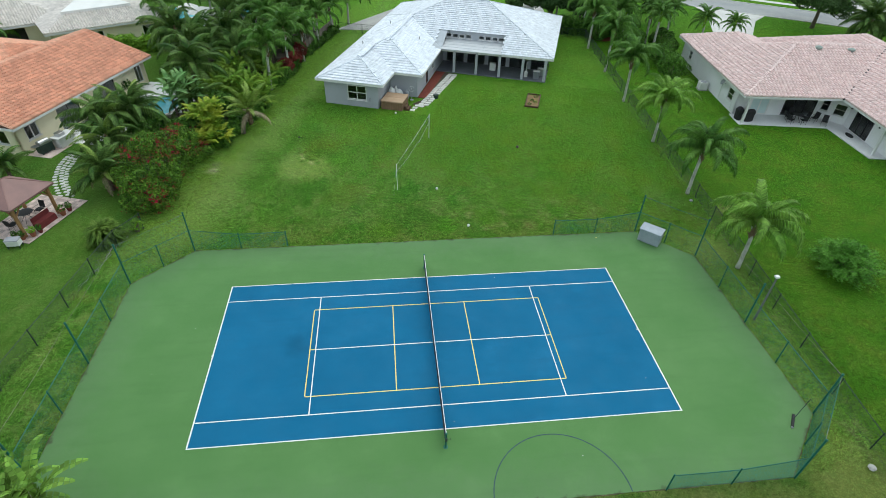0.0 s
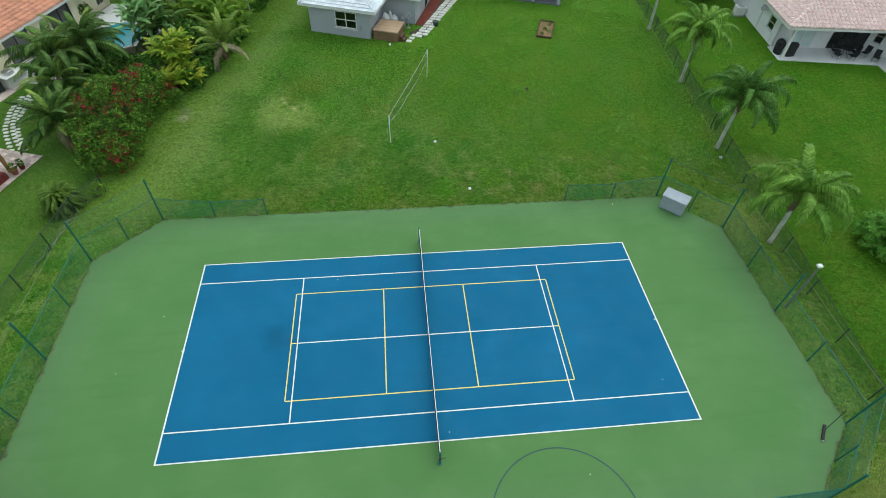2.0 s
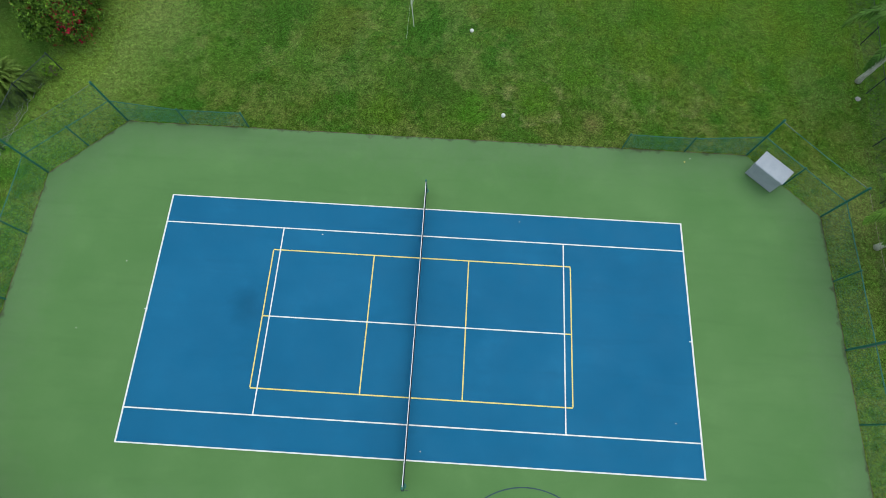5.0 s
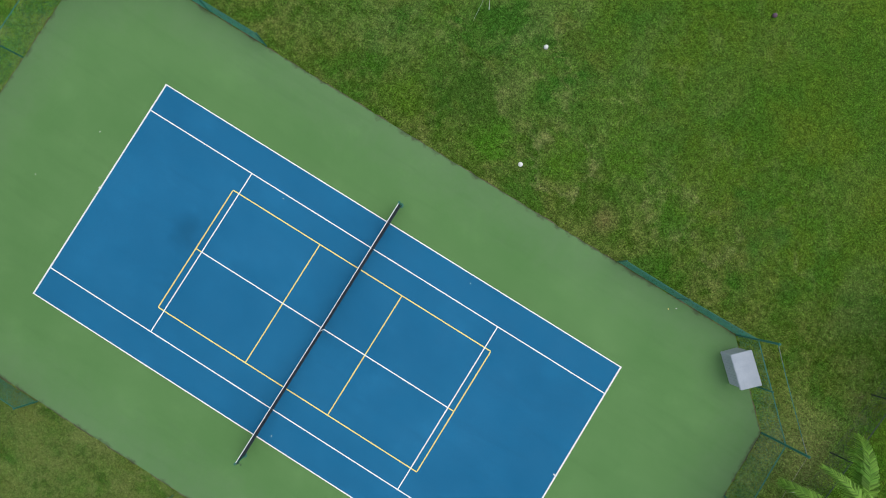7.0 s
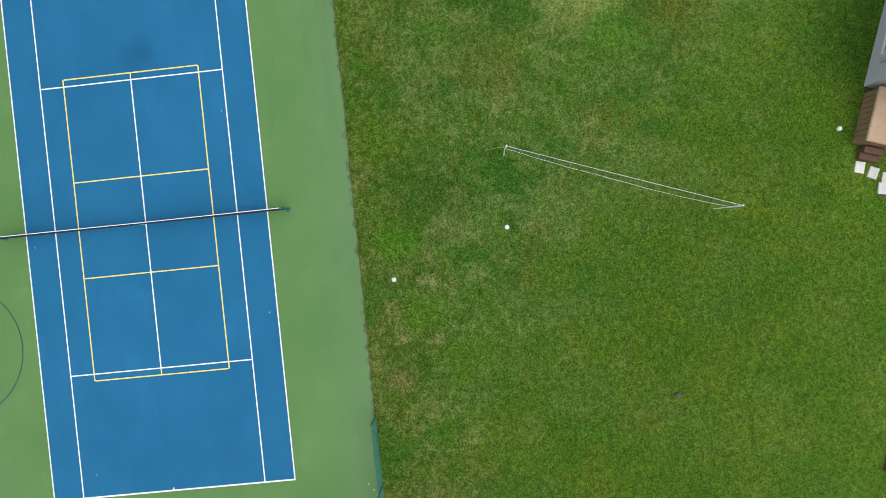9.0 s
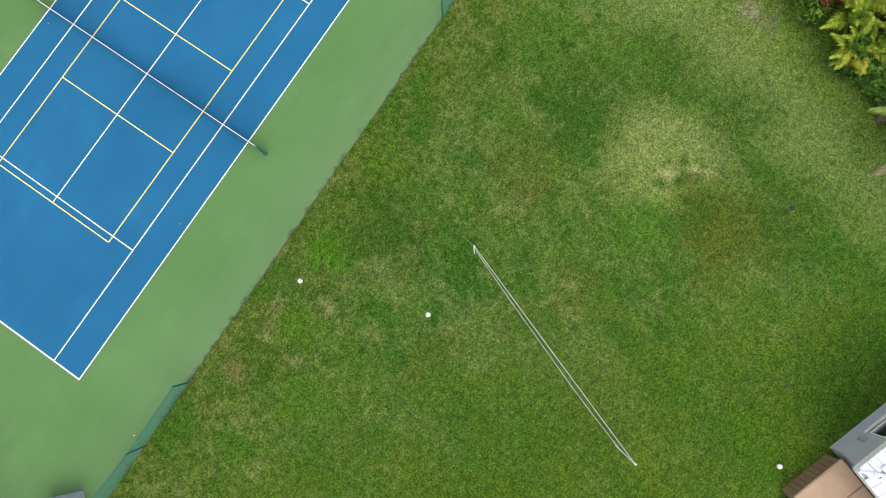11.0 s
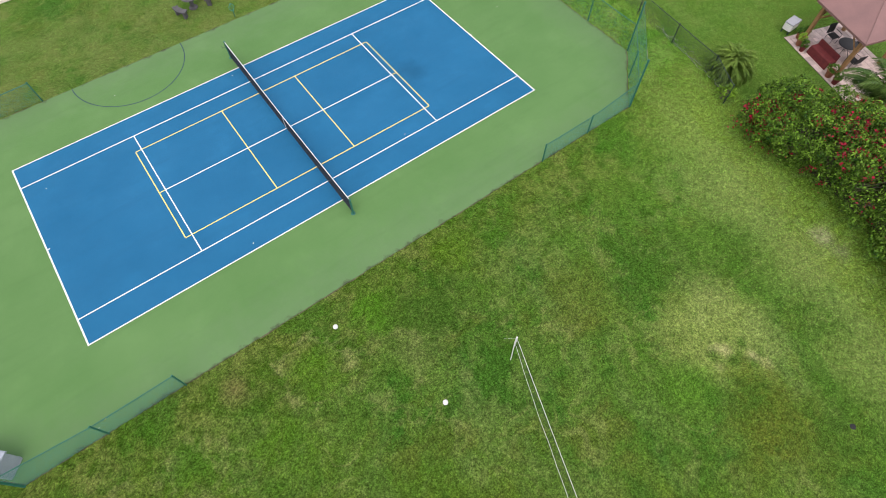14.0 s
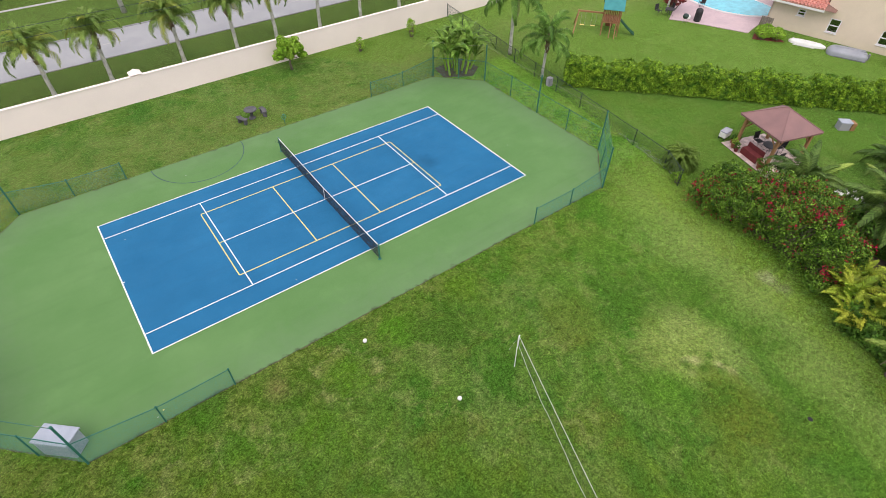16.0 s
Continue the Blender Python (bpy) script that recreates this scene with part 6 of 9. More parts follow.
def orange_house():
    h = thing("house", pose(-31.54, 22.58, 0, 0, 0, -16.6), "cream stucco house with an orange clay tile gable roof", "house", "houses")
    Z, p = 2.7, 0.325
    ops = [(1.0, 2.3, 0.9, 2.1), (4.6, 7.2, 0.1, 2.2), (9.6, 12.2, 0.1, 2.2), (15.4, 16.4, 0.4, 2.15)]
    part("wall", wall_shape(17.0, Z, 0.2, ops), CREAM_WALL, h, m=pose(-0.75, 0.5, 0, 0, 0, 90))
    for k, (a, b, c, d) in enumerate(ops):
        window(h, pose(-0.75, 0.5 + a, c, 0, 0, 90), b - a, d - c, WHITE_TRIM if k in (0, 3) else DARK_FRAME, PANE, 2, 1, 0.07, k == 0, "window" if k in (0, 3) else "sliding_door")
    part("wall", wall_shape(11.5, Z, 0.2, [(8.8, 10.6, 0.9, 2.1)]), CREAM_WALL, h, m=pose(-12.25, 0.5, 0))
    window(h, pose(-3.45, 0.5, 0.9), 1.8, 1.2, WHITE_TRIM, PANE, 2, 1)
    part("wall", wall_shape(11.5, Z, 0.2), CREAM_WALL, h, m=pose(-0.75, 17.5, 0, 0, 0, 180))
    part("wall", wall_shape(17.0, Z, 0.2), CREAM_WALL, h, m=pose(-12.25, 17.5, 0, 0, 0, -90))
    for v in (0.5, 17.3):
        part("gable_wall", Shape().prism([(-12.2, 0), (-0.8, 0), (-6.5, p * 5.7)], 0, 0.2, pose(0, v + 0.2, Z, 90)), CREAM_WALL, h)
    tiled_roof(h, [(-13.0, 0.0, 0.0, 18.0), (-27.0, 6.0, -5.0, 18.6)], Z, p, 0.30, 0.38, "barrel", ORANGE_TILE, CLAY_DECK, WHITE_TRIM, 11, ends=[("gable", "gable"), ("hip", "hip")])
    part("wall", wall_shape(13.5, Z, 0.2), CREAM_WALL, h, m=pose(-26.4, 6.6, 0))
    part("house_floor", Shape().box(-12.0, 0.7, -0.1, -1.0, 17.2, 0.05), CONCRETE, h)
    part("pool_deck", Shape().prism([(-0.6, 3.2), (4.0, 3.5), (4.4, 9.0), (7.8, 12.0), (7.0, 17.5), (-0.6, 17.5)], -0.06, 0.04), PATIO_WHITE, h)
    part("grill_pad", Shape().prism([(-0.6, 0.6), (1.6, 0.6), (1.6, 3.1), (-0.6, 3.1)], -0.06, 0.02), PAVER, h)
    # a kidney-shaped pool
    pts = []
    for k in range(40):
        a = 2 * math.pi * k / 40
        r = 2.1 + 0.45 * math.cos(2 * a + 0.6)
        pts.append((3.9 + 0.8 * r * math.cos(a), 11.9 + 1.25 * r * math.sin(a)))
    part("pool_coping", Shape().prism([((x - 3.9) * 1.1 + 3.9, (y - 11.9) * 1.08 + 11.9) for x, y in pts], -0.05, 0.07), PALE_CONCRETE, h)
    part("pool_water", Shape().prism(pts, -0.05, 0.076), POOL, h, "turquoise swimming pool water")
    return h


orange_house()
OM = pose(-31.54, 22.58, 0, 0, 0, -16.6)
gr = thing("barbecue_grill", OM @ pose(0.5, 1.5, 0.02, 0, 0, 80), "stainless steel barbecue grill on the patio", "grill")
part("cart", Shape().box(-0.6, -0.28, 0.08, 0.6, 0.28, 0.8, bevel=0.02), BLACK_STEEL, gr)
part("hood", Shape().tube([(-0.45, 0, 0.86), (0.45, 0, 0.86)], 0.28, 12), STAINLESS, gr)
part("side_shelf", Shape().box(-0.95, -0.25, 0.8, -0.5, 0.25, 0.84).box(0.5, -0.25, 0.8, 0.95, 0.25, 0.84), STAINLESS, gr)
for x in (-0.5, 0.5):
    part("wheel", Shape().tube([(x, -0.25, 0.06), (x, -0.2, 0.06)], 0.08, 10), BLACK_STEEL, gr)
oc = thing("outdoor_counter", OM @ pose(1.0, 3.1, 0.02, 0, 0, -5), "white outdoor kitchen counter with appliances", "counter")
part("body", Shape().box(-0.4, -0.8, 0, 0.4, 0.8, 0.85, bevel=0.01), PLASTIC_WHITE, oc)
part("worktop", Shape().box(-0.48, -0.9, 0.85, 0.48, 0.9, 0.91, bevel=0.01), PLASTIC_WHITE, oc)
part("appliance", Shape().box(-0.3, -0.5, 0.91, 0.25, 0.1, 1.2, bevel=0.02), STAINLESS, oc)
tagged(part("planter_box", Shape().box(-0.25, -0.25, 0, 0.25, 0.25, 0.55, bevel=0.02), PLASTIC_DARK, None, "", False, OM @ pose(1.9, 4.6, 0.04)), "dark square planter box on the deck", "planter")


def far_house():
    h = thing("house", pose(-40.2, 47.2, 0, 0, 0, 33), "cream house with a taupe tile hip roof", "house", "houses")
    Z = 2.7
    part("wall", wall_shape(11.7, Z, 0.2, [(0.8, 2.2, 0.9, 2.1), (4.2, 5.4, 1.4, 2.1), (9.8, 11.2, 0.5, 2.0)]), CREAM_WALL, h, m=pose(0.6, 0.6, 0))
    for a, b, c, d in ((0.8, 2.2, 0.9, 2.1), (4.2, 5.4, 1.4, 2.1), (9.8, 11.2, 0.5, 2.0)):
        window(h, pose(0.6 + a, 0.6, c), b - a, d - c, WHITE_TRIM, PANE, 2, 1)
    part("wall", wall_shape(13.0, Z, 0.2, [(0.3, 5.0, 0.1, 2.2)]), CREAM_WALL, h, m=pose(0.6, 13.6, 0, 0, 0, -90))
    part("wall", wall_shape(13.0, Z, 0.2), CREAM_WALL, h, m=pose(12.3, 0.6, 0, 0, 0, 90))
    part("wall", wall_shape(8.4, Z, 0.2, [(2.0, 6.5, 0.05, 2.3)]), CREAM_WALL, h, m=pose(-7.8, 6.0, 0))
    # a dark panel whose colour stands in for the garage's shaded depth
    part("garage_recess", Shape().box(-6.0, 8.0, 0, -0.5, 8.2, 2.4), DARK_ROOM, h)
    tiled_roof(h, [(0, 0, 12.9, 14.2), (-8.4, 5.4, 4.0, 20.0)], Z, 0.36, 0.30, 0.38, "barrel", BROWN_TILE, GREY_DECK, WHITE_TRIM, 13, cap_r=0.14)
    part("gable_panel", Shape().add([(2.6, 2.9, 3.85), (10.3, 2.9, 3.85), (6.45, 6.3, 5.12), (2.6, 2.9, 4.16), (10.3, 2.9, 4.16), (6.45, 6.3, 5.46)], [(2, 1, 0), (3, 4, 5), (0, 1, 4, 3), (1, 2, 5, 4), (2, 0, 3, 5)]), WHITE_TRIM, h)
    return h


far_house()
pool2 = thing("swimming_pool", pose(-31.0, 66.5, 0), "blue kidney-shaped swimming pool behind the house", "pool", kind="structure")
pts = [(4.2 * math.cos(2 * math.pi * k / 32), 3.0 * math.sin(2 * math.pi * k / 32) + 0.6 * math.cos(4 * math.pi * k / 32)) for k in range(32)]
part("pool_deck", Shape().prism([(x * 1.6, y * 1.5) for x, y in pts], -0.05, 0.03), CONCRETE, pool2)
part("pool_coping", Shape().prism([(x * 1.1, y * 1.1) for x, y in pts], -0.05, 0.2), BROWN_TILE, pool2)
part("pool_water", Shape().prism(pts, -0.05, 0.21), POOL_BRIGHT, pool2)


def parasol(m, lb, mat, r=1.6, n=8):
    p = thing("parasol", m, lb, "parasol")
    part("pole", Shape().lathe([(0.25, 0), (0.25, 0.06), (0.03, 0.08), (0.025, 2.4)], 8), STEEL, p)
    part("canopy", Shape().lathe([(r, 1.85), (r, 1.88), (r * 0.5, 2.25), (0.03, 2.5)], n), mat, p)


parasol(pose(-26.2, 60.2, 0), "white patio parasol beside the pool", PLASTIC_WHITE, 2.0)
parasol(pose(-28.6, 62.2, 0), "white patio parasol beside the pool", PLASTIC_WHITE, 1.5)
cab = thing("play_tent", pose(-19.4, 57.5, 0, 0, 0, 20), "small shed with a light blue canvas roof", "shed")
part("canopy", Shape().prism([(-1.0, 0), (1.0, 0), (0.6, 0.5), (-0.6, 0.5)], -0.8, 0.8, pose(0, 0, 2.2, 90)), BLUE_CLOTH, cab)
for x in (-0.9, 0.9):
    for y in (-0.7, 0.7):
        part("pole", Shape().tube([(x, y, 0), (x, y, 2.2)], 0.04, 6), STEEL, cab)


def beige_house():
    ang = math.degrees(math.atan2(10.42, -2.38))
    h = thing("house", pose(-48.8, 0.9, 0, 0, 0, ang), "beige stucco house with a red tiled porch roof", "house", "houses")
    ops = [(2.4, 3.1, 1.55, 2.15), (5.3, 6.25, 0.75, 2.0), (9.6, 10.55, 0.75, 2.0), (13.5, 14.4, 0.75, 2.0)]
    part("wall", wall_shape(4.6, 2.7, 0.2, ops[:1]), BEIGE_WALL, h, m=pose(0, 0, 0))
    part("wall", wall_shape(14.0, 5.2, 0.2, [(a - 4.6, b - 4.6, c, d) for a, b, c, d in ops[1:]]), BEIGE_WALL, h, m=pose(4.6, 0, 0))
    for a, b, c, d in ops:
        window(h, pose(a, 0, c), b - a, d - c, WHITE_TRIM, PANE, 1, 2, 0.09)
    part("wall", wall_shape(12.0, 2.7, 0.2), BEIGE_WALL, h, m=pose(0, 12.0, 0, 0, 0, -90))
    part("wall", wall_shape(11.8, 5.2, 0.2), BEIGE_WALL, h, m=pose(4.62, 12.0, 0, 0, 0, -90))
    part("wall", wall_shape(18.6, 2.7, 0.2), BEIGE_WALL, h, m=pose(18.6, 12.2, 0, 0, 0, 180))
    tiled_roof(h, [(-0.9, -0.9, 5.5, 13.0)], 2.75, 0.33, 0.32, 0.4, "barrel", RED_TILE, CLAY_DECK, WHITE_TRIM, 17, skip=lambda p: p.x > 4.55)
    part("upper_roof", Shape().box(4.4, -0.3, 5.2, 18.8, 12.3, 5.4), CLAY_DECK, h)
    return h


beige_house()
pd = thing("pool_terrace", pose(0, 0, 0), "pink paved terrace round a bright blue swimming pool", "terrace", kind="structure")
part("paving", Shape().prism([(-41.9, -5.4), (-42.9, -4.0), (-45.4, 1.2), (-48.4, 0.6), (-60.0, -2.0), (-60.0, -11.5), (-47.2, -8.2)], -0.05, 0.03), PINK_PAVER, pd)
pts = [(-51.6 + 3.0 * math.cos(a) + 0.5 * math.cos(2 * a), -5.2 + 5.4 * math.sin(a)) for a in [2 * math.pi * k / 36 for k in range(36)]]
part("pool_coping", Shape().prism([((x + 51.6) * 1.1 - 51.6, (y + 5.2) * 1.07 - 5.2) for x, y in pts], -0.05, 0.06), PALE_CONCRETE, pd)
part("pool_water", Shape().prism(pts, -0.05, 0.066), POOL_BRIGHT, pd)
# ---- yard wall, roads and drives ----
YW = thing("wall_south", pose(0, -19.05, 0), "long pale pink plastered garden wall", "garden wall", kind="structure")
for k in range(16):
    part("panel", Shape().box(-58 + 6.0 * k, -0.1, -0.05, -52 + 6.0 * k, 0.1, 1.92), YARD_WALL, YW)
    part("coping", Shape().box(-58 + 6.0 * k, -0.13, 1.92, -52 + 6.0 * k, 0.13, 2.0), YARD_WALL, YW)
pier = part("pier", Shape().box(5.2, -0.35, -0.05, 5.9, -0.13, 2.12, bevel=0.01).add([(5.1, -0.55, 2.12), (6.0, -0.55, 2.12), (6.0, 0.2, 2.12), (5.1, 0.2, 2.12), (5.55, -0.17, 2.45)], [(3, 2, 1, 0), (0, 1, 4), (1, 2, 4), (2, 3, 4), (3, 0, 4)]), YARD_WALL, YW, "square pier with a pyramid cap")
setting("road_south", Shape().box(-160, -34.4, -0.06, 120, -28.4, 0.0), ROAD, "worn grey asphalt street behind the wall", "road")
dash = thing("road_marking", pose(0, -31.4, 0), "faded white dashes along the street", "road marking", kind="structure")
for k in range(24):
    part("dash", Shape().box(-80 + 6 * k, -0.06, 0.0, -78 + 6 * k, 0.06, 0.006), CONCRETE, dash)
for y in (-28.35, -34.55):
    setting("kerb", Shape().box(-160, y - 0.08, -0.06, 120, y + 0.08, 0.04), ASPHALT, "pale concrete kerb of the street", "kerb")
setting("pavement_south", Shape().box(-160, -45.5, -0.06, 120, -45.05, 0.01), CONCRETE, "pale concrete footpath beyond the street", "footpath")
RD = pose(63.0, 66.0, 0, 0, 0, -33.5)
setting("road_north", Shape().box(-120, -3.6, -0.06, 90, 3.6, 0.0), ROAD, "grey asphalt street in front of the houses", "road", RD)
setting("pavement_north", Shape().box(-120, 6.2, -0.06, 90, 7.6, 0.01), PALE_CONCRETE, "pale concrete footpath along the street", "footpath", RD)
for y in (-3.75, 3.75):
    setting("kerb", Shape().box(-120, y - 0.1, -0.06, 90, y + 0.1, 0.06), PALE_CONCRETE, "pale concrete kerb of the street", "kerb", RD)
setting("driveway_1", Shape().prism([(-8.6, -18), (-3.4, -18), (-3.4, -8.0), (-2.2, -3.7), (-13, -3.7), (-10.5, -8)], -0.05, 0.012), PALE_CONCRETE, "pale concrete driveway in front of the house", "driveway", RD)
setting("driveway_2", Shape().prism([(8, 3.7), (20, 3.7), (17, 9), (16, 40), (11, 40), (11, 9)], -0.05, 0.012), PALE_CONCRETE, "pale concrete driveway across the street", "driveway", RD)
setting("driveway_3", Shape().prism([(-8.2, 58.2), (3.6, 57.0), (4.5, 75.0), (0.6, 69.5), (-4.0, 63.6)], -0.05, 0.012), CONCRETE, "light grey concrete drive beside the house", "driveway")
setting("driveway_4", Shape().prism([(19.6, 63.5), (23.2, 62.5), (26.0, 90.0), (21.0, 92.0)], -0.05, 0.012), PALE_CONCRETE, "pale concrete front drive", "driveway")

# ---- things in the yard ----
def volleyball_net():
    a, b = Vector((-1.38, 15.9, 0)), Vector((1.85, 24.7, 0))
    n = thing("volleyball_net", pose(0, 0, 0), "loose white-edged volleyball net between two thin poles", "volleyball net")
    for p, lean in ((a, (-0.1, -0.25)), (b, (0.05, 0.2))):
        po = part("pole", Shape().tube([p + Vector((lean[0] * -0.3, lean[1] * -0.3, -0.02)), p + Vector((0, 0, 1.3))], 0.02, 8).tube([p + Vector((0, 0, 1.3)), p + Vector((0, 0, 2.25))], 0.024, 8), PLASTIC_WHITE, n)
        part("sleeve", Shape().tube([p + Vector((0, 0, 1.62)), p + Vector((0, 0, 2.3))], 0.035, 8), PLASTIC_WHITE, po)
        part("guy_rope", Shape().tube([p + Vector((0, 0, 2.2)), p + Vector((lean[0] * 3, lean[1] * 3, 0.0))], 0.003, 4), NET_BAND, n)
    top, low, mesh = [], [], Shape()
    rnd = random.Random(9)
    K = 28
    for i in range(K + 1):
        t = i / K
        p = a.lerp(b, t)
        sag = 4 * t * (1 - t)
        top.append(p + Vector((0, 0, 2.22 - 0.05 * sag)))
        w = Vector((0.939, -0.344, 0)) * (0.04 + 0.13 * t) * math.sqrt(sag)
        low.append(p + w + Vector((0, 0, 1.62 - 0.16 * sag + 0.05 * math.sin(15 * t + 1) + 0.03 * math.sin(37 * t))))
    part("top_tape", Shape().tube(top, 0.009, 6), NET_BAND, n, "white top tape")
    part("bottom_tape", Shape().tube(low, 0.0065, 5), NET_BAND, n, "slack white bottom tape")
    for i in range(K):
        for q in range(5):
            t = q / 5
            p0, p1 = top[i].lerp(top[i + 1], t), low[i].lerp(low[i + 1], t)
            mesh.tube([p0, p1], 0.0012, 3, False)
        for q in range(1, 6):
            mesh.tube([top[i].lerp(low[i], q / 6), top[i + 1].lerp(low[i + 1], q / 6)], 0.0012, 3, False)
    part("netting", mesh, NET_BLACK, n)


volleyball_net()


def storage_box(m):
    b = thing("storage_box", m, "grey resin deck box standing on the court", "storage box")
    body = part("body", Shape().box(-0.72, -0.38, 0, 0.72, 0.38, 0.96, bevel=0.03), RESIN_BLUE, b)
    for k in range(11):
        part("rib", Shape().box(-0.68 + 0.125 * k, -0.395, 0.06, -0.59 + 0.125 * k, -0.375, 0.90, bevel=0.006), RESIN_BLUE, body)
    lid = part("lid", Shape().box(-0.76, -0.44, 0.0, 0.76, 0.43, 0.06, pose(0, 0, 1.01, 5), 0.025), RESIN_BLUE, b)
    part("lid_lip", Shape().box(-0.74, -0.455, -0.06, 0.74, -0.43, 0.04, pose(0, 0, 1.01, 5), 0.01), RESIN_BLUE, lid)
    part("hinge_side", Shape().box(-0.70, -0.36, 0.94, 0.70, 0.36, 0.985), PLASTIC_DARK, b)


storage_box(pose(15.93, 8.08, 0.0, 0, 0, -43))

# a grey-green pole with a lamp between the fences
lp = thing("lamp_post", pose(19.12, 0.2, -0.02), "slim grey pole with a small white floodlight", "lamp post")
part("pole", Shape().lathe([(0.07, 0), (0.06, 1.7), (0.05, 3.3), (0.02, 3.33)], 10), surface("weathered_pole", (0.16, 0.18, 0.16), (0.12, 0.14, 0.13), 2, 0.7), lp)
part("floodlight", Shape().box(-0.12, -0.08, 3.3, 0.12, 0.14, 3.42, bevel=0.02).tube([(0, 0, 3.2), (0, 0.05, 3.34)], 0.02, 6), PLASTIC_WHITE, lp)
# a broom leaning on the fence
br = thing("court_squeegee", pose(17.1, -6.55, 0.0, 0, 0, 52), "black court squeegee leaning on the fence", "squeegee")
part("handle", Shape().tube([(0.1, 0.0, 0.08), (0.95, -0.35, 0.95)], 0.018, 6), BLACK_STEEL, br)
part("head", Shape().box(-0.42, -0.06, 0.0, 0.42, 0.06, 0.10, bevel=0.018), BLACK_CLOTH, br)
part("end_cap", Shape().box(-0.47, -0.05, 0.01, -0.42, 0.05, 0.09, bevel=0.01), PLASTIC_GREY, br)
hl = thing("hose_stand", pose(-1.72, -9.5, -0.02), "small green hose stand on the grass", "hose stand")
part("stake", Shape().tube([(0, 0, 0), (0, 0, 0.8)], 0.02, 6), GREEN_STEEL, hl)
part("hose", Shape().tube([(0.16 * math.cos(a), 0.05 * math.sin(3 * a), 0.62 + 0.2 * math.sin(a)) for a in [k * 0.35 for k in range(37)]], 0.022, 5), GREEN_WIRE, hl)
tagged(part("drain_cover", Shape().lathe([(0.11, -0.02), (0.11, 0.0), (0.07, 0.004)], 14), BLACK_CLOTH, None, "", False, pose(-9.9, 25.5, -0.005)), "small dark drain hole in the lawn", "drain")
for k, (x, y, r) in enumerate(((19.2, -9.2, 0.16), (21.38, 12.85, 0.12))):
    rnd = random.Random(k)
    s = ball_mesh(r)
    s.v = [(a * rnd.uniform(0.8, 1.3), b * rnd.uniform(0.8, 1.2), c * 0.6) for a, b, c in s.v]
    tagged(part("rock", s, CONCRETE, None, "", False, pose(x, y, -0.03)), "small grey stone lying in the grass", "stone", "stones")
for k, (x, y) in enumerate(((-4.6, 3.9), (-13.2, 2.1), (0.55, -5.1), (10.9, -3.4), (12.6, 8.9), (4.4, 5.1), (-14.6, -1.0), (6.2, -7.4))):
    tagged(part("leaf_litter", Shape().add([(-0.04, 0, 0.012), (0, -0.02, 0.02), (0.05, 0, 0.014), (0, 0.025, 0.022)], [(0, 1, 2, 3)]), PALE_CONCRETE, None, "", False, pose(x, y, 0, 0, 0, 50 * k)), "small pale dry leaf on the court", "leaf", "litter")
tagged(part("tennis_ball", ball_mesh(0.034), LINE_YELLOW, None, "", True, pose(12.3, 8.7, 0)), "yellow tennis ball on the court edge", "ball")


def stone_table_set():
    t = thing("garden_table", pose(-0.10, -11.72, -0.02), "round dark cast-stone garden table", "table")
    part("tabletop", Shape().lathe([(0.43, 0.66), (0.47, 0.68), (0.47, 0.73), (0.44, 0.75)], 24), DARK_STONE, t)
    part("pedestal", Shape().lathe([(0.26, 0), (0.26, 0.06), (0.13, 0.12), (0.11, 0.4), (0.2, 0.66)], 12), DARK_STONE, t)
    for a in (176, 22):
        b = thing("garden_bench", pose(-0.10, -11.72, -0.02, 0, 0, a), "curved dark cast-stone garden bench", "bench", "stone benches")
        outer = [(1.12 * math.cos(q), 1.12 * math.sin(q)) for q in [-0.5 + 0.125 * k for k in range(9)]]
        inner = [(0.78 * math.cos(q), 0.78 * math.sin(q)) for q in [0.5 - 0.125 * k for k in range(9)]]
        part("seat", Shape().prism(outer + inner, 0.38, 0.45), DARK_STONE, b)
        for q in (-0.33, 0.33):
            part("leg", Shape().box(-0.13, -0.07, 0, 0.13, 0.07, 0.38, pose(0.95 * math.cos(q), 0.95 * math.sin(q), 0, 0, 0, math.degrees(q)), 0.01), DARK_STONE, b)


stone_table_set()

# ---- black boundary fences ----
def line_pts(x0, y0, x1, y1, step=3.05):
    n = max(1, round(math.hypot(x1 - x0, y1 - y0) / step))
    return [(x0 + (x1 - x0) * k / n, y0 + (y1 - y0) * k / n) for k in range(n + 1)]


def boundary(pts, h, label="black chain-link boundary fence"):
    return chain_fence(label, pts, [h] * len(pts), [h - 0.03] * len(pts), BLACK_STEEL, BLACK_WIRE, 0.030, 0.07, 0.0028, "boundary fences")


boundary(line_pts(19.0, -17.5, 25.7, 53.2), 1.25)
boundary(line_pts(25.7, 53.2, 21.3, 54.6), 1.25, "black chain-link fence with a gate beside the house")
boundary(line_pts(-23.7, -18.8, -20.15, 10.2), 1.25)
boundary(line_pts(-20.15, 10.2, -19.1, 12.05), 1.25)
boundary(line_pts(-8.2, 57.2, -1.0, 55.0), 1.25)


def loose_cords():
    """Pale cords lying in a tangle along the fence."""
    rnd = random.Random(41)
    ob = thing("loose_cord", pose(0, 0, -0.02), "tangle of pale cords lying in the grass along the fence", "cord")
    for k in range(3):
        pts, x, y = [], -20.95 + 0.16 * k, 5.6 + 0.6 * k
        for j in range(16):
            pts.append((x + rnd.uniform(-0.22, 0.22), y, 0.02 + 0.12 * abs(math.sin(j * 1.1 + k))))
            x, y = x + rnd.uniform(-0.02, 0.10), y + rnd.uniform(0.2, 0.4)
        part("cord", Shape().tube(pts, 0.006, 5), PLASTIC_GREY, ob)


loose_cords()


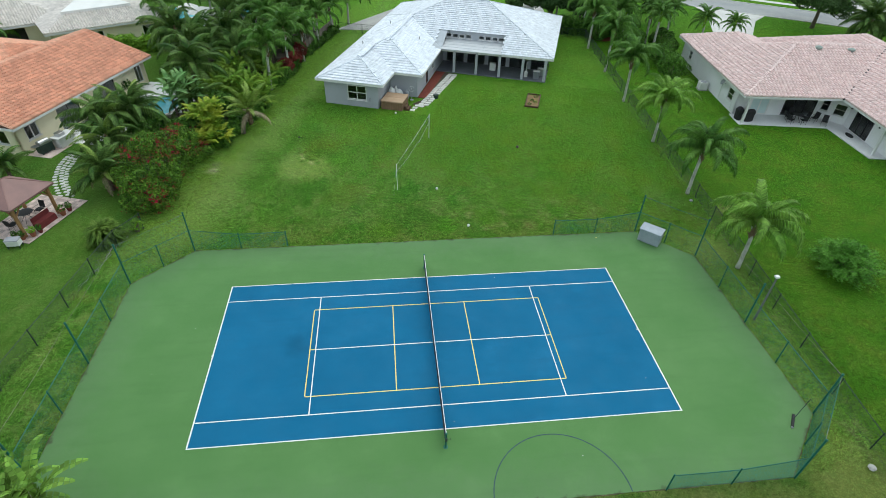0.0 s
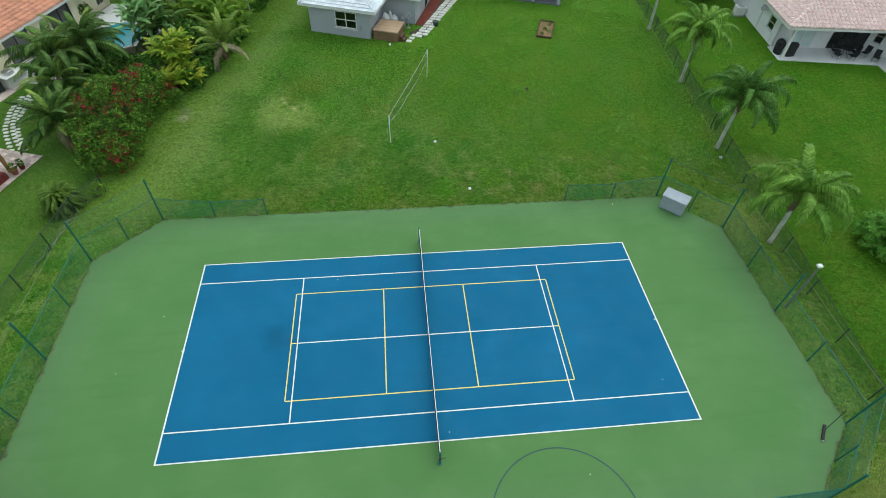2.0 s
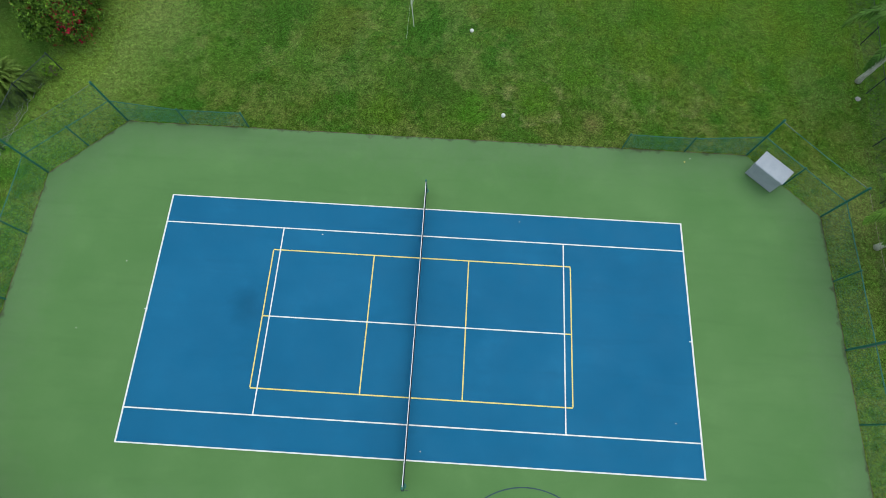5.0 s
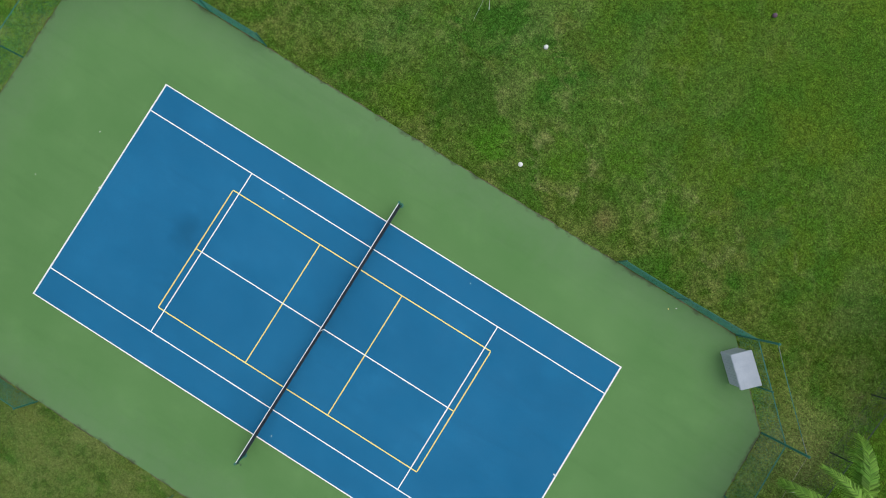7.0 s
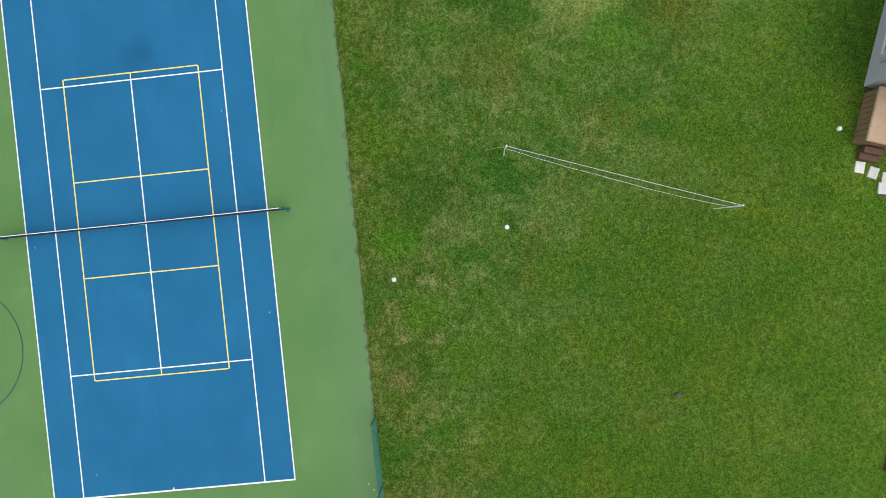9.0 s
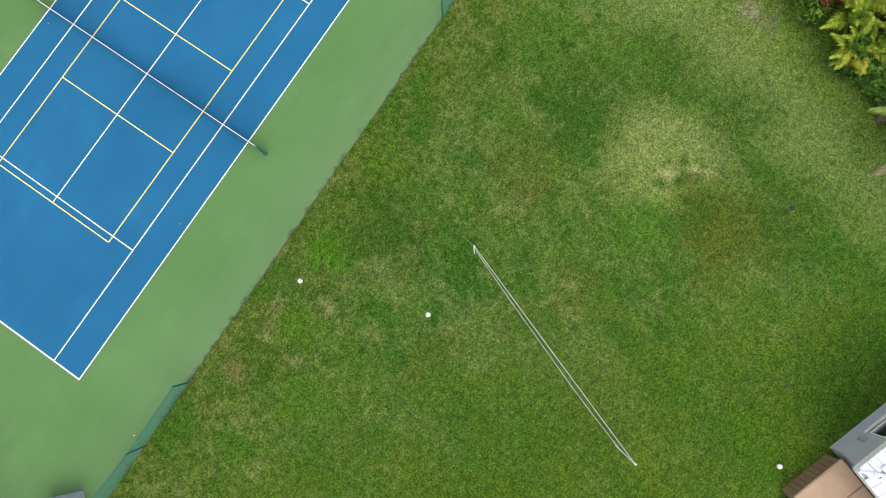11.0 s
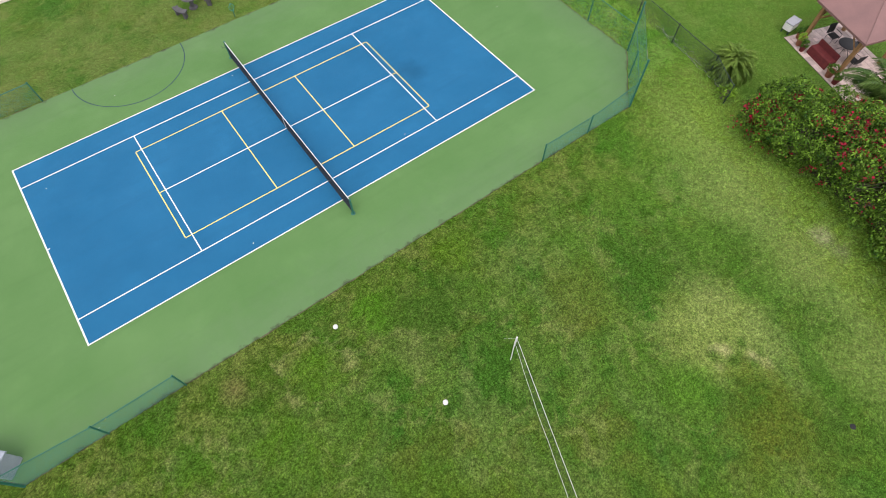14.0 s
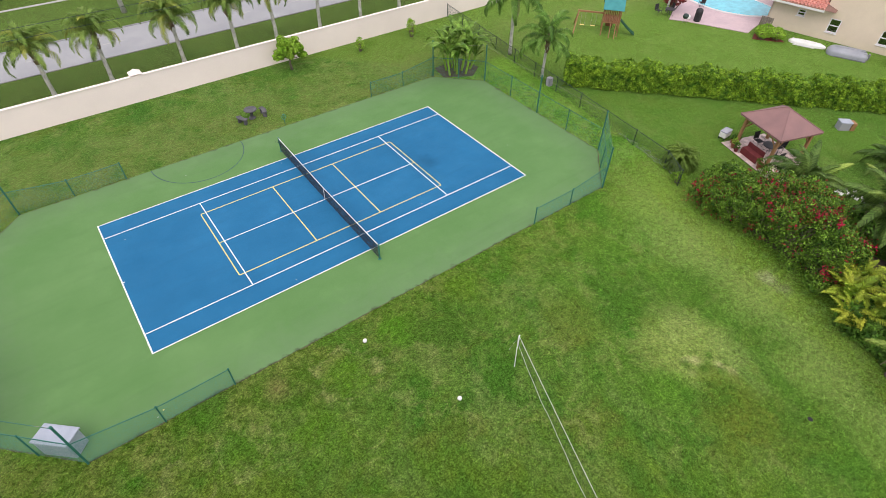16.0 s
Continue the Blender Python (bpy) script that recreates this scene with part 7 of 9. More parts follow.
def board_fence(x0, y0, x1, y1):
    ln, ang = math.hypot(x1 - x0, y1 - y0), math.degrees(math.atan2(y1 - y0, x1 - x0))
    f = thing("board_fence", pose(x0, y0, 0, 0, 0, ang), "weathered grey-brown timber board fence", "fence")
    bd = mesh_of("board", Shape().box(-0.068, -0.01, 0.02, 0.068, 0.012, 1.75), WOOD_GREY)
    rnd = random.Random(6)
    for k in range(int(ln / 0.145)):
        part("board", bd, None, f, m=pose(0.07 + 0.145 * k, 0, rnd.uniform(-0.02, 0.02), rnd.uniform(-1, 1), 0, 0))
    for z in (0.4, 1.4):
        part("rail", Shape().box(0, 0.015, z, ln, 0.055, z + 0.09), WOOD_GREY, f)


board_fence(-13.0, 41.5, -8.4, 57.2)


def pavilion():
    g = thing("pavilion", pose(-27.4, 13.4, 0, 0, 0, -18), "timber garden pavilion with a mauve-brown metal roof", "pavilion")
    for x in (-1.4, 1.4):
        for y in (-1.45, 1.45):
            p = part("post", Shape().box(-0.09, -0.09, 0.0, 0.09, 0.09, 2.15, bevel=0.012), WOOD, g, m=pose(x, y, 0.03))
            for dx, dy in ((-math.copysign(1, x), 0), (0, -math.copysign(1, y))):
                part("brace", Shape().tube([(0, 0, 1.45), (0.6 * dx, 0.6 * dy, 2.08)], 0.055, 4), WOOD, p)
    for x in (-1.4, 1.4):
        part("beam", Shape().box(x - 0.07, -1.6, 2.15, x + 0.07, 1.6, 2.35, bevel=0.01), WOOD, g)
    for y in (-1.45, 1.45):
        part("beam", Shape().box(-1.33, y - 0.07, 2.16, 1.33, y + 0.07, 2.34), WOOD, g)
    A, B, z0, z1 = 1.76, 1.84, 2.42, 3.52
    c = [(-A, -B, z0), (A, -B, z0), (A, B, z0), (-A, B, z0)]
    r = [(0.0, -0.12, z1), (0.0, 0.12, z1)]
    up = lambda q, d: (q[0], q[1], q[2] + d)
    sh = Shape().add([*c, *r, *[up(q, -0.05) for q in c], *[up(q, -0.06) for q in r]],
                     [(0, 1, 4), (1, 2, 5, 4), (2, 3, 5), (3, 0, 4, 5), (10, 7, 6), (10, 11, 8, 7), (11, 9, 8), (11, 10, 6, 9), (0, 6, 7, 1), (1, 7, 8, 2), (2, 8, 9, 3), (3, 9, 6, 0)])
    rf = part("roof", sh, CANOPY, g, "mauve-brown sheet metal hip roof")
    rib = Shape()
    for a, b in ((c[0], r[0]), (c[1], r[0]), (c[2], r[1]), (c[3], r[1]), (r[0], r[1])):
        rib.tube([up(a, 0.012), up(b, 0.012)], 0.03, 5)
    part("ridge_trim", rib, CANOPY, rf)
    part("edge_trim", Shape().box(-A, -B, 2.31, A, -B + 0.04, 2.38).box(-A, B - 0.04, 2.31, A, B, 2.38).box(-A, -B + 0.04, 2.31, -A + 0.04, B - 0.04, 2.38).box(A - 0.04, -B + 0.04, 2.31, A, B - 0.04, 2.38), CANOPY, rf)
    return g


pavilion()
GM = pose(-27.2, 13.3, 0, 0, 0, -18)
gp = thing("paver_patio", GM, "patio of tan square concrete pavers", "patio", kind="structure")
part("bed", Shape().box(-1.9, -2.0, -0.06, 1.95, 3.4, 0.0), SOIL, gp)
pv = mesh_of("paver", Shape().box(-0.14, -0.145, -0.02, 0.14, 0.145, 0.035, bevel=0.01), PAVER)
pr_ = random.Random(2)
for i in range(13):
    for j in range(2, 20):
        part("paver", pv, None, gp, m=pose(-1.75 + 0.296 * i, -2.45 + 0.3 * j, pr_.uniform(-0.006, 0.004)))
GZ = GM @ pose(0, 0, 0.035)
patio_table(GZ @ pose(-0.1, 0.2, 0), 0.5)
for u, v, r in ((-0.95, 0.2, 90), (0.1, 1.1, 0), (-0.2, -0.85, 180)):
    copy_thing(first, GZ @ pose(u, v, 0, 0, 0, r))
rb = thing("garden_bench", GZ @ pose(1.3, 0.2, 0, 0, 0, 90), "bench draped with dark red cloth under the pavilion", "bench")
part("seat", Shape().box(-0.75, -0.25, 0.3, 0.75, 0.22, 0.48, bevel=0.04), RED_CLOTH, rb)
part("skirt", Shape().box(-0.75, -0.26, 0.0, 0.75, -0.22, 0.34), RED_CLOTH, rb)
part("backrest", Shape().box(-0.75, 0.2, 0.0, 0.75, 0.26, 0.8, bevel=0.02), RED_CLOTH, rb)


def flower_pot(m, r, h, mat, seed, leafm, lb):
    p = thing("flower_pot", m, lb, "flower pot", "pots on the patio")
    part("pot", Shape().lathe([(r * 0.7, 0), (r, h), (r * 1.1, h), (r * 1.1, h + 0.03), (r * 0.85, h + 0.03), (r * 0.8, h - 0.03)], 14), mat, p)
    rng = np.random.default_rng(seed)
    q, nn = lobes_surface([(0, 0, h + 0.18, r * 1.2, r * 1.2, 0.25)], 70, rng)
    part("plant", leaf_quads(q, nn, 0.22, rng, 0.3), leafm, p)


for k, (u, v, r, h) in enumerate(((1.6, -1.2, 0.2, 0.32), (1.75, -0.75, 0.16, 0.25), (1.65, 1.4, 0.22, 0.35), (1.7, 1.95, 0.18, 0.28), (1.25, -1.7, 0.17, 0.26), (0.7, -1.75, 0.14, 0.2))):
    flower_pot(GZ @ pose(u, v, 0), r, h, TERRACOTTA if k % 2 == 0 else RED_CLOTH, k, LIME_LEAF if k == 0 else DARK_LEAF, "terracotta pot with a leafy plant on the patio")
bx = thing("cooler_box", GM @ pose(1.36, -2.45, -0.02, 0, 0, 20), "grey cooler box on a low stand beside the patio", "cooler")
part("body", Shape().box(-0.4, -0.25, 0.2, 0.4, 0.25, 0.6, bevel=0.03), PLASTIC_WHITE, bx)
part("lid", Shape().box(-0.42, -0.27, 0.6, 0.42, 0.27, 0.68, bevel=0.02), PLASTIC_GREY, bx)
for x in (-0.35, 0.35):
    for y in (-0.2, 0.2):
        part("leg", Shape().box(x - 0.03, y - 0.03, 0, x + 0.03, y + 0.03, 0.22), BLACK_STEEL, bx)
db = thing("storage_box", pose(-35.0, 14.95, -0.02, 0, 0, -40), "pale resin storage box with a grey lid on the lawn", "storage box")
part("body", Shape().box(-0.5, -0.3, 0, 0.3, 0.3, 0.6, bevel=0.03), PLASTIC_GREY, db)
part("lid", Shape().box(-0.54, -0.34, 0.6, 0.34, 0.34, 0.68, bevel=0.03), RESIN_BLUE, db)
part("wood_side", Shape().box(-0.86, -0.3, 0.0, -0.55, 0.3, 0.6, bevel=0.01), WOOD, db)
st = thing("stepping_stone_path", pose(0, 0, 0), "winding path of white stepping stones across the lawn", "path", kind="structure")
stn = mesh_of("stepping_stone", Shape().box(-0.17, -0.12, -0.05, 0.17, 0.12, 0.03, bevel=0.03), STONE_WHITE)
rnd_ = random.Random(12)
for j in range(17):
    t = j / 16
    for i in range(3):
        part("stepping_stone", stn, None, st, m=pose(-28.2 + 2.1 * t - 0.75 * math.sin(3.1 * t) + 0.4 * (i - 1) + rnd_.uniform(-0.05, 0.05), 23.3 - 6.6 * t + 0.18 * (i % 2), 0, 0, 0, rnd_.uniform(-15, 15)))


def play_set():
    p = thing("play_set", pose(-34.2, -6.8, -0.02, 0, 0, 130), "timber climbing frame with a teal roof, swing beam and slide", "play set")
    for x in (-0.75, 0.75):
        for y in (-0.75, 0.75):
            part("post", Shape().box(x - 0.05, y - 0.05, 0, x + 0.05, y + 0.05, 2.6, bevel=0.008), WOOD, p)
    part("platform", Shape().box(-0.8, -0.8, 1.2, 0.8, 0.8, 1.3), WOOD, p)
    for k in range(9):
        for y in (-0.8, 0.8):
            part("rail_slat", Shape().box(-0.7 + 0.165 * k, y - 0.012, 1.3, -0.6 + 0.165 * k, y + 0.012, 2.0), TERRACOTTA, p)
    part("roof", Shape().add([(-0.95, -1.05, 2.5), (0.95, -1.05, 2.5), (0.95, 0, 3.3), (-0.95, 0, 3.3), (-0.95, 1.05, 2.5), (0.95, 1.05, 2.5), (-0.95, -1.05, 2.46), (0.95, -1.05, 2.46), (0.95, 0, 3.26), (-0.95, 0, 3.26), (-0.95, 1.05, 2.46), (0.95, 1.05, 2.46)],
                             [(0, 1, 2, 3), (3, 2, 5, 4), (9, 8, 7, 6), (10, 11, 8, 9)]), TEAL_CLOTH, p, "teal canvas roof")
    part("swing_beam", Shape().box(-3.2, -0.06, 1.72, -0.75, 0.06, 1.87), WOOD, p)
    for y in (-1, 1):
        part("swing_leg", Shape().tube([(-3.35, y * 1.55, 0), (-3.1, 0, 1.85)], 0.06, 6), WOOD, p)
    for x in (-1.6, -2.6):
        sw = part("swing_seat", Shape().box(x - 0.22, -0.09, 0.5, x + 0.22, 0.09, 0.54, bevel=0.01), LINE_YELLOW, p)
        for d in (-0.2, 0.2):
            part("chain", Shape().tube([(x + d, 0, 0.54), (x + d, 0, 1.74)], 0.01, 4), STEEL, sw)
    sl = Shape()
    for k in range(8):
        t0, t1 = k / 8, (k + 1) / 8
        f = lambda t: (0.8 + 1.6 * t, 1.25 * (1 - t) ** 1.2 + 0.08)
        (x0, z0), (x1, z1) = f(t0), f(t1)
        sl.add([(x0, -0.25, z0), (x1, -0.25, z1), (x1, 0.25, z1), (x0, 0.25, z0), (x0, -0.28, z0 + 0.14), (x1, -0.28, z1 + 0.14), (x1, 0.28, z1 + 0.14), (x0, 0.28, z0 + 0.14)],
               [(0, 1, 2, 3), (0, 4, 5, 1), (3, 2, 6, 7)])
    part("slide", sl, GREEN_PLASTIC, p, "dark green plastic slide")
    part("climbing_board", Shape().add([(-0.35, 0.82, 1.25), (0.35, 0.82, 1.25), (0.35, 1.7, 0.0), (-0.35, 1.7, 0.0), (-0.35, 0.86, 1.3), (0.35, 0.86, 1.3), (0.35, 1.76, 0.0), (-0.35, 1.76, 0.0)], [(3, 2, 1, 0), (4, 5, 6, 7), (0, 1, 5, 4), (1, 2, 6, 5), (2, 3, 7, 6), (3, 0, 4, 7)]), TERRACOTTA, p, "red-brown climbing board")
    part("ladder", Shape().tube([(0.0, -1.4, 0), (0.0, -0.8, 1.25)], 0.05, 5).tube([(0.5, -1.4, 0), (0.5, -0.8, 1.25)], 0.05, 5), WOOD, p)
    return p


play_set()


def small_boat(m, lb, L, W2, H, square, mat, name):
    """An upturned hull: square runs from a pointed kayak (2) to a boxy dinghy (5)."""
    s, n, k_ = Shape(), 16, 12
    v = []
    for i in range(n + 1):
        t = 2 * i / n - 1
        w = W2 * max(0.03, (1 - abs(t) ** (square if t > 0 else square * 1.6))) ** (1 / square)
        h = H * max(0.2, 1 - abs(t) ** (square + 2)) ** 0.4
        for k in range(k_ + 1):
            a = math.pi * k / k_
            c, d = math.cos(a), math.sin(a)
            v.append((L / 2 * t, w * math.copysign(abs(c) ** 0.6, c), h * d ** 0.55))
    r = k_ + 1
    f = [(i * r + k, (i + 1) * r + k, (i + 1) * r + k + 1, i * r + k + 1) for i in range(n) for k in range(k_)]
    s.add(v, f + [tuple(range(r)), tuple(range(n * r + k_, n * r - 1, -1))])
    ob = thing(name, m, lb, "boat")
    part("hull", s, mat, ob, smooth=True)
    part("keel", Shape().box(-L * 0.42, -0.035, H - 0.03, L * 0.36, 0.035, H + 0.035, bevel=0.01), mat, ob)
    if name == "dinghy":
        for y in (-0.42, 0.42):
            part("strake", Shape().box(-L * 0.4, y - 0.03, H * 0.9, L * 0.32, y + 0.03, H * 0.97, bevel=0.01), mat, ob)
        part("rubbing_strip", Shape().box(-L * 0.46, -W2 - 0.03, 0.02, L * 0.3, -W2 + 0.02, 0.1).box(-L * 0.46, W2 - 0.02, 0.02, L * 0.3, W2 + 0.03, 0.1), PLASTIC_DARK, ob)
        part("motor_bracket", Shape().box(-L * 0.5 - 0.12, -0.2, 0.02, -L * 0.5 + 0.02, 0.2, 0.5, bevel=0.02), PLASTIC_DARK, ob)
    return ob


small_boat(pose(-48.35, 9.2, -0.02, 0, 0, -67), "grey upturned dinghy lying beside the house wall", 3.3, 0.9, 0.62, 4.0, surface("pale_grey_rubber", (0.30, 0.32, 0.355), (0.25, 0.27, 0.30), 1.2, 0.5, 0.1, 30, 0.05), "dinghy")
small_boat(pose(-47.6, 5.9, -0.02, 0, 0, 110), "white upturned kayak lying on the lawn", 3.2, 0.45, 0.34, 2.2, PLASTIC_WHITE, "kayak")
ld = thing("ladder", pose(-46.95, 6.1, 0.05, 0, 0, 110), "short white ladder leaning on the upturned kayak", "ladder")
for y, z in ((-0.02, 0.0), (0.34, 0.34)):
    part("rail", Shape().tube([(-0.75, y, z), (0.75, y, z)], 0.025, 6), PLASTIC_WHITE, ld)
for k in range(5):
    part("rung", Shape().tube([(-0.6 + 0.3 * k, -0.02, 0.0), (-0.6 + 0.3 * k, 0.34, 0.34)], 0.02, 6), PLASTIC_WHITE, ld)
ld = thing("ladder", pose(-46.9, 5.9, -0.02, 0, 0, 110), "white ladder lying on the lawn", "ladder")
part("rail", Shape().box(-0.9, -0.02, 0, 0.9, 0.02, 0.06).box(-0.9, 0.34, 0, 0.9, 0.38, 0.06), PLASTIC_WHITE, ld)
for k in range(6):
    part("rung", Shape().box(-0.8 + 0.3 * k, 0.02, 0.01, -0.74 + 0.3 * k, 0.34, 0.05), PLASTIC_WHITE, ld)
kg = thing("kettle_grill", pose(-42.2, -3.9, -0.02), "black kettle barbecue on thin legs", "grill")
part("bowl", Shape().lathe([(0.02, 0.5), (0.2, 0.55), (0.29, 0.72), (0.29, 0.76), (0.2, 0.95), (0.03, 1.0)], 14), BLACK_STEEL, kg)
for k in range(3):
    part("leg", Shape().tube([(0.15 * math.cos(2.1 * k), 0.15 * math.sin(2.1 * k), 0.56), (0.3 * math.cos(2.1 * k), 0.3 * math.sin(2.1 * k), 0)], 0.012, 5), STEEL, kg)
covered_grill(pose(-44.0, -3.6, 0.03, 0, 0, 30))
patio_table(pose(-42.6, -6.0, -0.02), 0.5, "round glass-topped patio table at the terrace edge")
for x, y, r in ((-43.4, -6.6, 60), (-42.0, -6.9, 170), (-47.6, -5.6, -40)):
    copy_thing(first, pose(x, y, 0.03 if x < -47 else 0.0, 0, 0, r))
sack = Shape().lathe([(0.16, 0), (0.22, 0.06), (0.21, 0.25), (0.12, 0.38), (0.04, 0.42)], 9)
tagged(part("storage_bag", sack, PLASTIC_WHITE, None, "", False, pose(-43.5, -4.3, 0.03)), "small white plastic sack beside the covered grill", "bag")
gt = thing("timber_gate", pose(-46.6, 1.35, -0.02, 0, 0, 103), "short weathered timber gate beside the house corner", "gate")
for k in range(7):
    part("board", Shape().box(0.16 * k, -0.012, 0.05, 0.16 * k + 0.145, 0.012, 1.5), WOOD_GREY, gt)
part("rail", Shape().box(0, 0.014, 0.35, 1.1, 0.05, 0.44).box(0, 0.014, 1.15, 1.1, 0.05, 1.24), WOOD_GREY, gt)
tagged(part("utility_box", Shape().box(-0.2, -0.2, 0, 0.2, 0.2, 0.7, bevel=0.02), PLASTIC_GREY, None, "", False, pose(-21.9, -2.5, -0.02)), "small grey utility box by the boundary fence", "utility box")
tagged(part("trash_bin", Shape().lathe([(0.22, 0), (0.27, 0.35), (0.28, 0.36), (0.28, 0.4), (0.24, 0.4)], 14), BLACK_STEEL, None, "", False, HM @ pose(10.5, 4.4, -0.02)), "small black bucket beside the stepping stones", "bucket")
# porch things
pf = thing("porch_heater", HM @ pose(19.0, 13.2, 0.06), "white patio heater on the porch", "heater")
part("pole", Shape().lathe([(0.22, 0), (0.22, 0.5), (0.15, 0.6), (0.035, 0.7), (0.03, 1.75)], 10), PLASTIC_WHITE, pf)
part("cap", Shape().lathe([(0.1, 1.7), (0.3, 1.85), (0.05, 1.92)], 12), STAINLESS, pf)
for u, v, mt, lb in ((20.2, 13.0, PLASTIC_DARK, "dark cabinet on the porch"), (15.0, 14.2, PLASTIC_WHITE, "white cushioned chair on the porch"), (20.6, 14.0, STAINLESS, "steel grill on the porch")):
    c = thing("porch_cabinet", HM @ pose(u, v, 0.06), lb, "cabinet")
    part("body", Shape().box(-0.35, -0.25, 0, 0.35, 0.25, 0.8, bevel=0.02), mt, c)
    part("top", Shape().box(-0.38, -0.28, 0.8, 0.38, 0.28, 0.85, bevel=0.01), PLASTIC_WHITE, c)
car = thing("car", pose(21.4, 69.0, 0, 0, 0, 80), "white car parked on the front drive", "car")
part("body", Shape().box(-2.2, -0.9, 0.3, 2.2, 0.9, 0.95, bevel=0.15).add([(-1.4, -0.78, 0.95), (1.2, -0.78, 0.95), (1.2, 0.78, 0.95), (-1.4, 0.78, 0.95), (-0.9, -0.65, 1.45), (0.5, -0.65, 1.45), (0.5, 0.65, 1.45), (-0.9, 0.65, 1.45)], [(4, 5, 6, 7), (0, 1, 5, 4), (1, 2, 6, 5), (2, 3, 7, 6), (3, 0, 4, 7)]), CAR_WHITE, car)
part("windscreen", Shape().add([(1.21, -0.7, 0.98), (1.21, 0.7, 0.98), (0.56, 0.6, 1.42), (0.56, -0.6, 1.42)], [(0, 1, 2, 3)]), DARK_FRAME, car)
for x in (-1.35, 1.35):
    for y in (-0.92, 0.74):
        part("wheel", Shape().tube([(x, y, 0.32), (x, y + 0.18, 0.32)], 0.32, 14), BLACK_STEEL, car)
# overhead lines along the street
def power_line(y, z, x0=-70, x1=60, r=0.018):
    s = Shape().tube([(x0 + (x1 - x0) * k / 24, y, z - 0.25 * (1 - (2 * k / 24 - 1) ** 2)) for k in range(25)], r, 5)
    tagged(part("overhead_cable", s, BLACK_STEEL, None), "thin black overhead cable along the street", "cable", "overhead cables")


power_line(-21.4, 6.3)
power_line(-21.6, 5.5)
for x in (-70.0, 60.0):
    pp = thing("utility_pole", pose(x, -21.5, -0.02), "round wooden utility pole beside the street", "utility pole", "utility poles")
    part("pole", Shape().lathe([(0.16, 0), (0.12, 6.6), (0.1, 6.62)], 10), WOOD_DARK, pp)
    part("crossarm", Shape().box(-0.06, -0.5, 6.2, 0.06, 0.5, 6.32), WOOD_DARK, pp)

# ---- palms, shrubs and trees ----
QF = [frond_mesh("frond", QUEEN, 3.7, 140, 0.85, 30, b, 0.044, 1.9, 0.5, i, 0.1, 0.024, 1.7) for i, b in enumerate((135, 155, 120))]
QLF = [frond_mesh("frond", QUEEN_LIGHT, 3.7, 140, 0.85, 30, b, 0.044, 1.9, 0.5, i + 5, 0.1, 0.024, 1.7) for i, b in enumerate((135, 155, 120))]
CF = [frond_mesh("frond", COCONUT, 4.2, 110, 0.95, 22, b, 0.048, 1.2, 0.15, i + 10, 0.12, 0.03, 1.35) for i, b in enumerate((95, 120, 80))]
AFG = [frond_mesh("frond", GREEN_ARECA, 2.0, 46, 0.55, 12, b, 0.036, 0.8, 0.3, i + 23) for i, b in enumerate((60, 90, 75))]
AF = [frond_mesh("frond", ARECA, 1.9, 42, 0.55, 10, b, 0.04, 0.7, 0.3, i + 20) for i, b in enumerate((65, 95, 75))]
CYF = [frond_mesh("frond", YOUNG_COCO, 3.6, 84, 0.8, 18, b, 0.032, 0.9, 0.15, i + 14, 0.12, 0.03, 1.5) for i, b in enumerate((60, 80, 70))]
QDEAD = frond_mesh("frond", DEAD_LEAF, 2.2, 26, 0.5, -20, 60, 0.035, 1.2, 0.3, 31)
CDEAD = frond_mesh("frond", DEAD_LEAF, 2.9, 44, 0.7, 0, 95, 0.045, 1.0, 0.2, 32)
YF = [frond_mesh("frond", YELLOW_LEAF, 2.6, 80, 0.8, 25, 140, 0.024, 1.9, 0.4, 33)]

SF = [frond_mesh("frond", STREET_LEAF, 3.0, 110, 0.85, 34, b, 0.030, 1.9, 0.4, i + 40, 0.1, 0.022, 1.3) for i, b in enumerate((150, 172, 162))]
QL = "queen palm with a pale ringed trunk and drooping feathery fronds"
for k, (x, y, h, light) in enumerate(((20.72, 4.85, 3.5, 1), (21.62, 13.95, 3.9, 0), (22.58, 22.85, 3.9, 1), (23.27, 32.08, 4.6, 0), (24.28, 40.75, 5.0, 0), (24.96, 49.23, 4.7, 0), (26.2, 55.8, 4.6, 0), (28.6, 50.4, 4.4, 0))):
    palm(pose(x, y, -0.02, 0, 0, 40 * k), QL, QLF if light else QF, PALE_BARK, h, 0.135, 0.11, 20, 100 + k, (0.15 * math.sin(k), 0.12 * math.cos(2 * k)), "palms along the boundary fence", -16, 52, FIBRE, dead=None, scale=1.0)
for k, (x, y, h) in enumerate(((11.08, -23.45, 3.6), (6.85, -23.6, 3.7), (1.03, -23.7, 3.5), (-3.66, -23.6, 3.8), (-7.41, -23.5, 4.0), (-11.9, -23.6, 4.0), (-16.4, -23.6, 4.1), (-21.0, -23.6, 4.2), (15.6, -23.6, 3.7))):
    palm(pose(x, y, -0.02, 0, 0, 70 * k), "queen palm with yellowing lower fronds beside the street", SF + SF + (YF if k < 3 else []), PALE_BARK, h * 1.08, 0.17, 0.13, 24, 140 + k, (0.2 * math.sin(k * 2), 0.1), "palms along the street", -18, 80, FIBRE, dead=YF[0], scale=1.0)
palm(pose(-23.15, -8.75, -0.02), QL, QF, PALE_BARK, 5.4, 0.16, 0.12, 18, 160, (0.1, 0.0), "", -50, 70, FIBRE, dead=QDEAD)
palm(pose(-22.5, -3.95, -0.02), QL, QF, PALE_BARK, 3.3, 0.13, 0.1, 16, 161, (0.0, 0.1), "", -45, 65, FIBRE, scale=0.85)
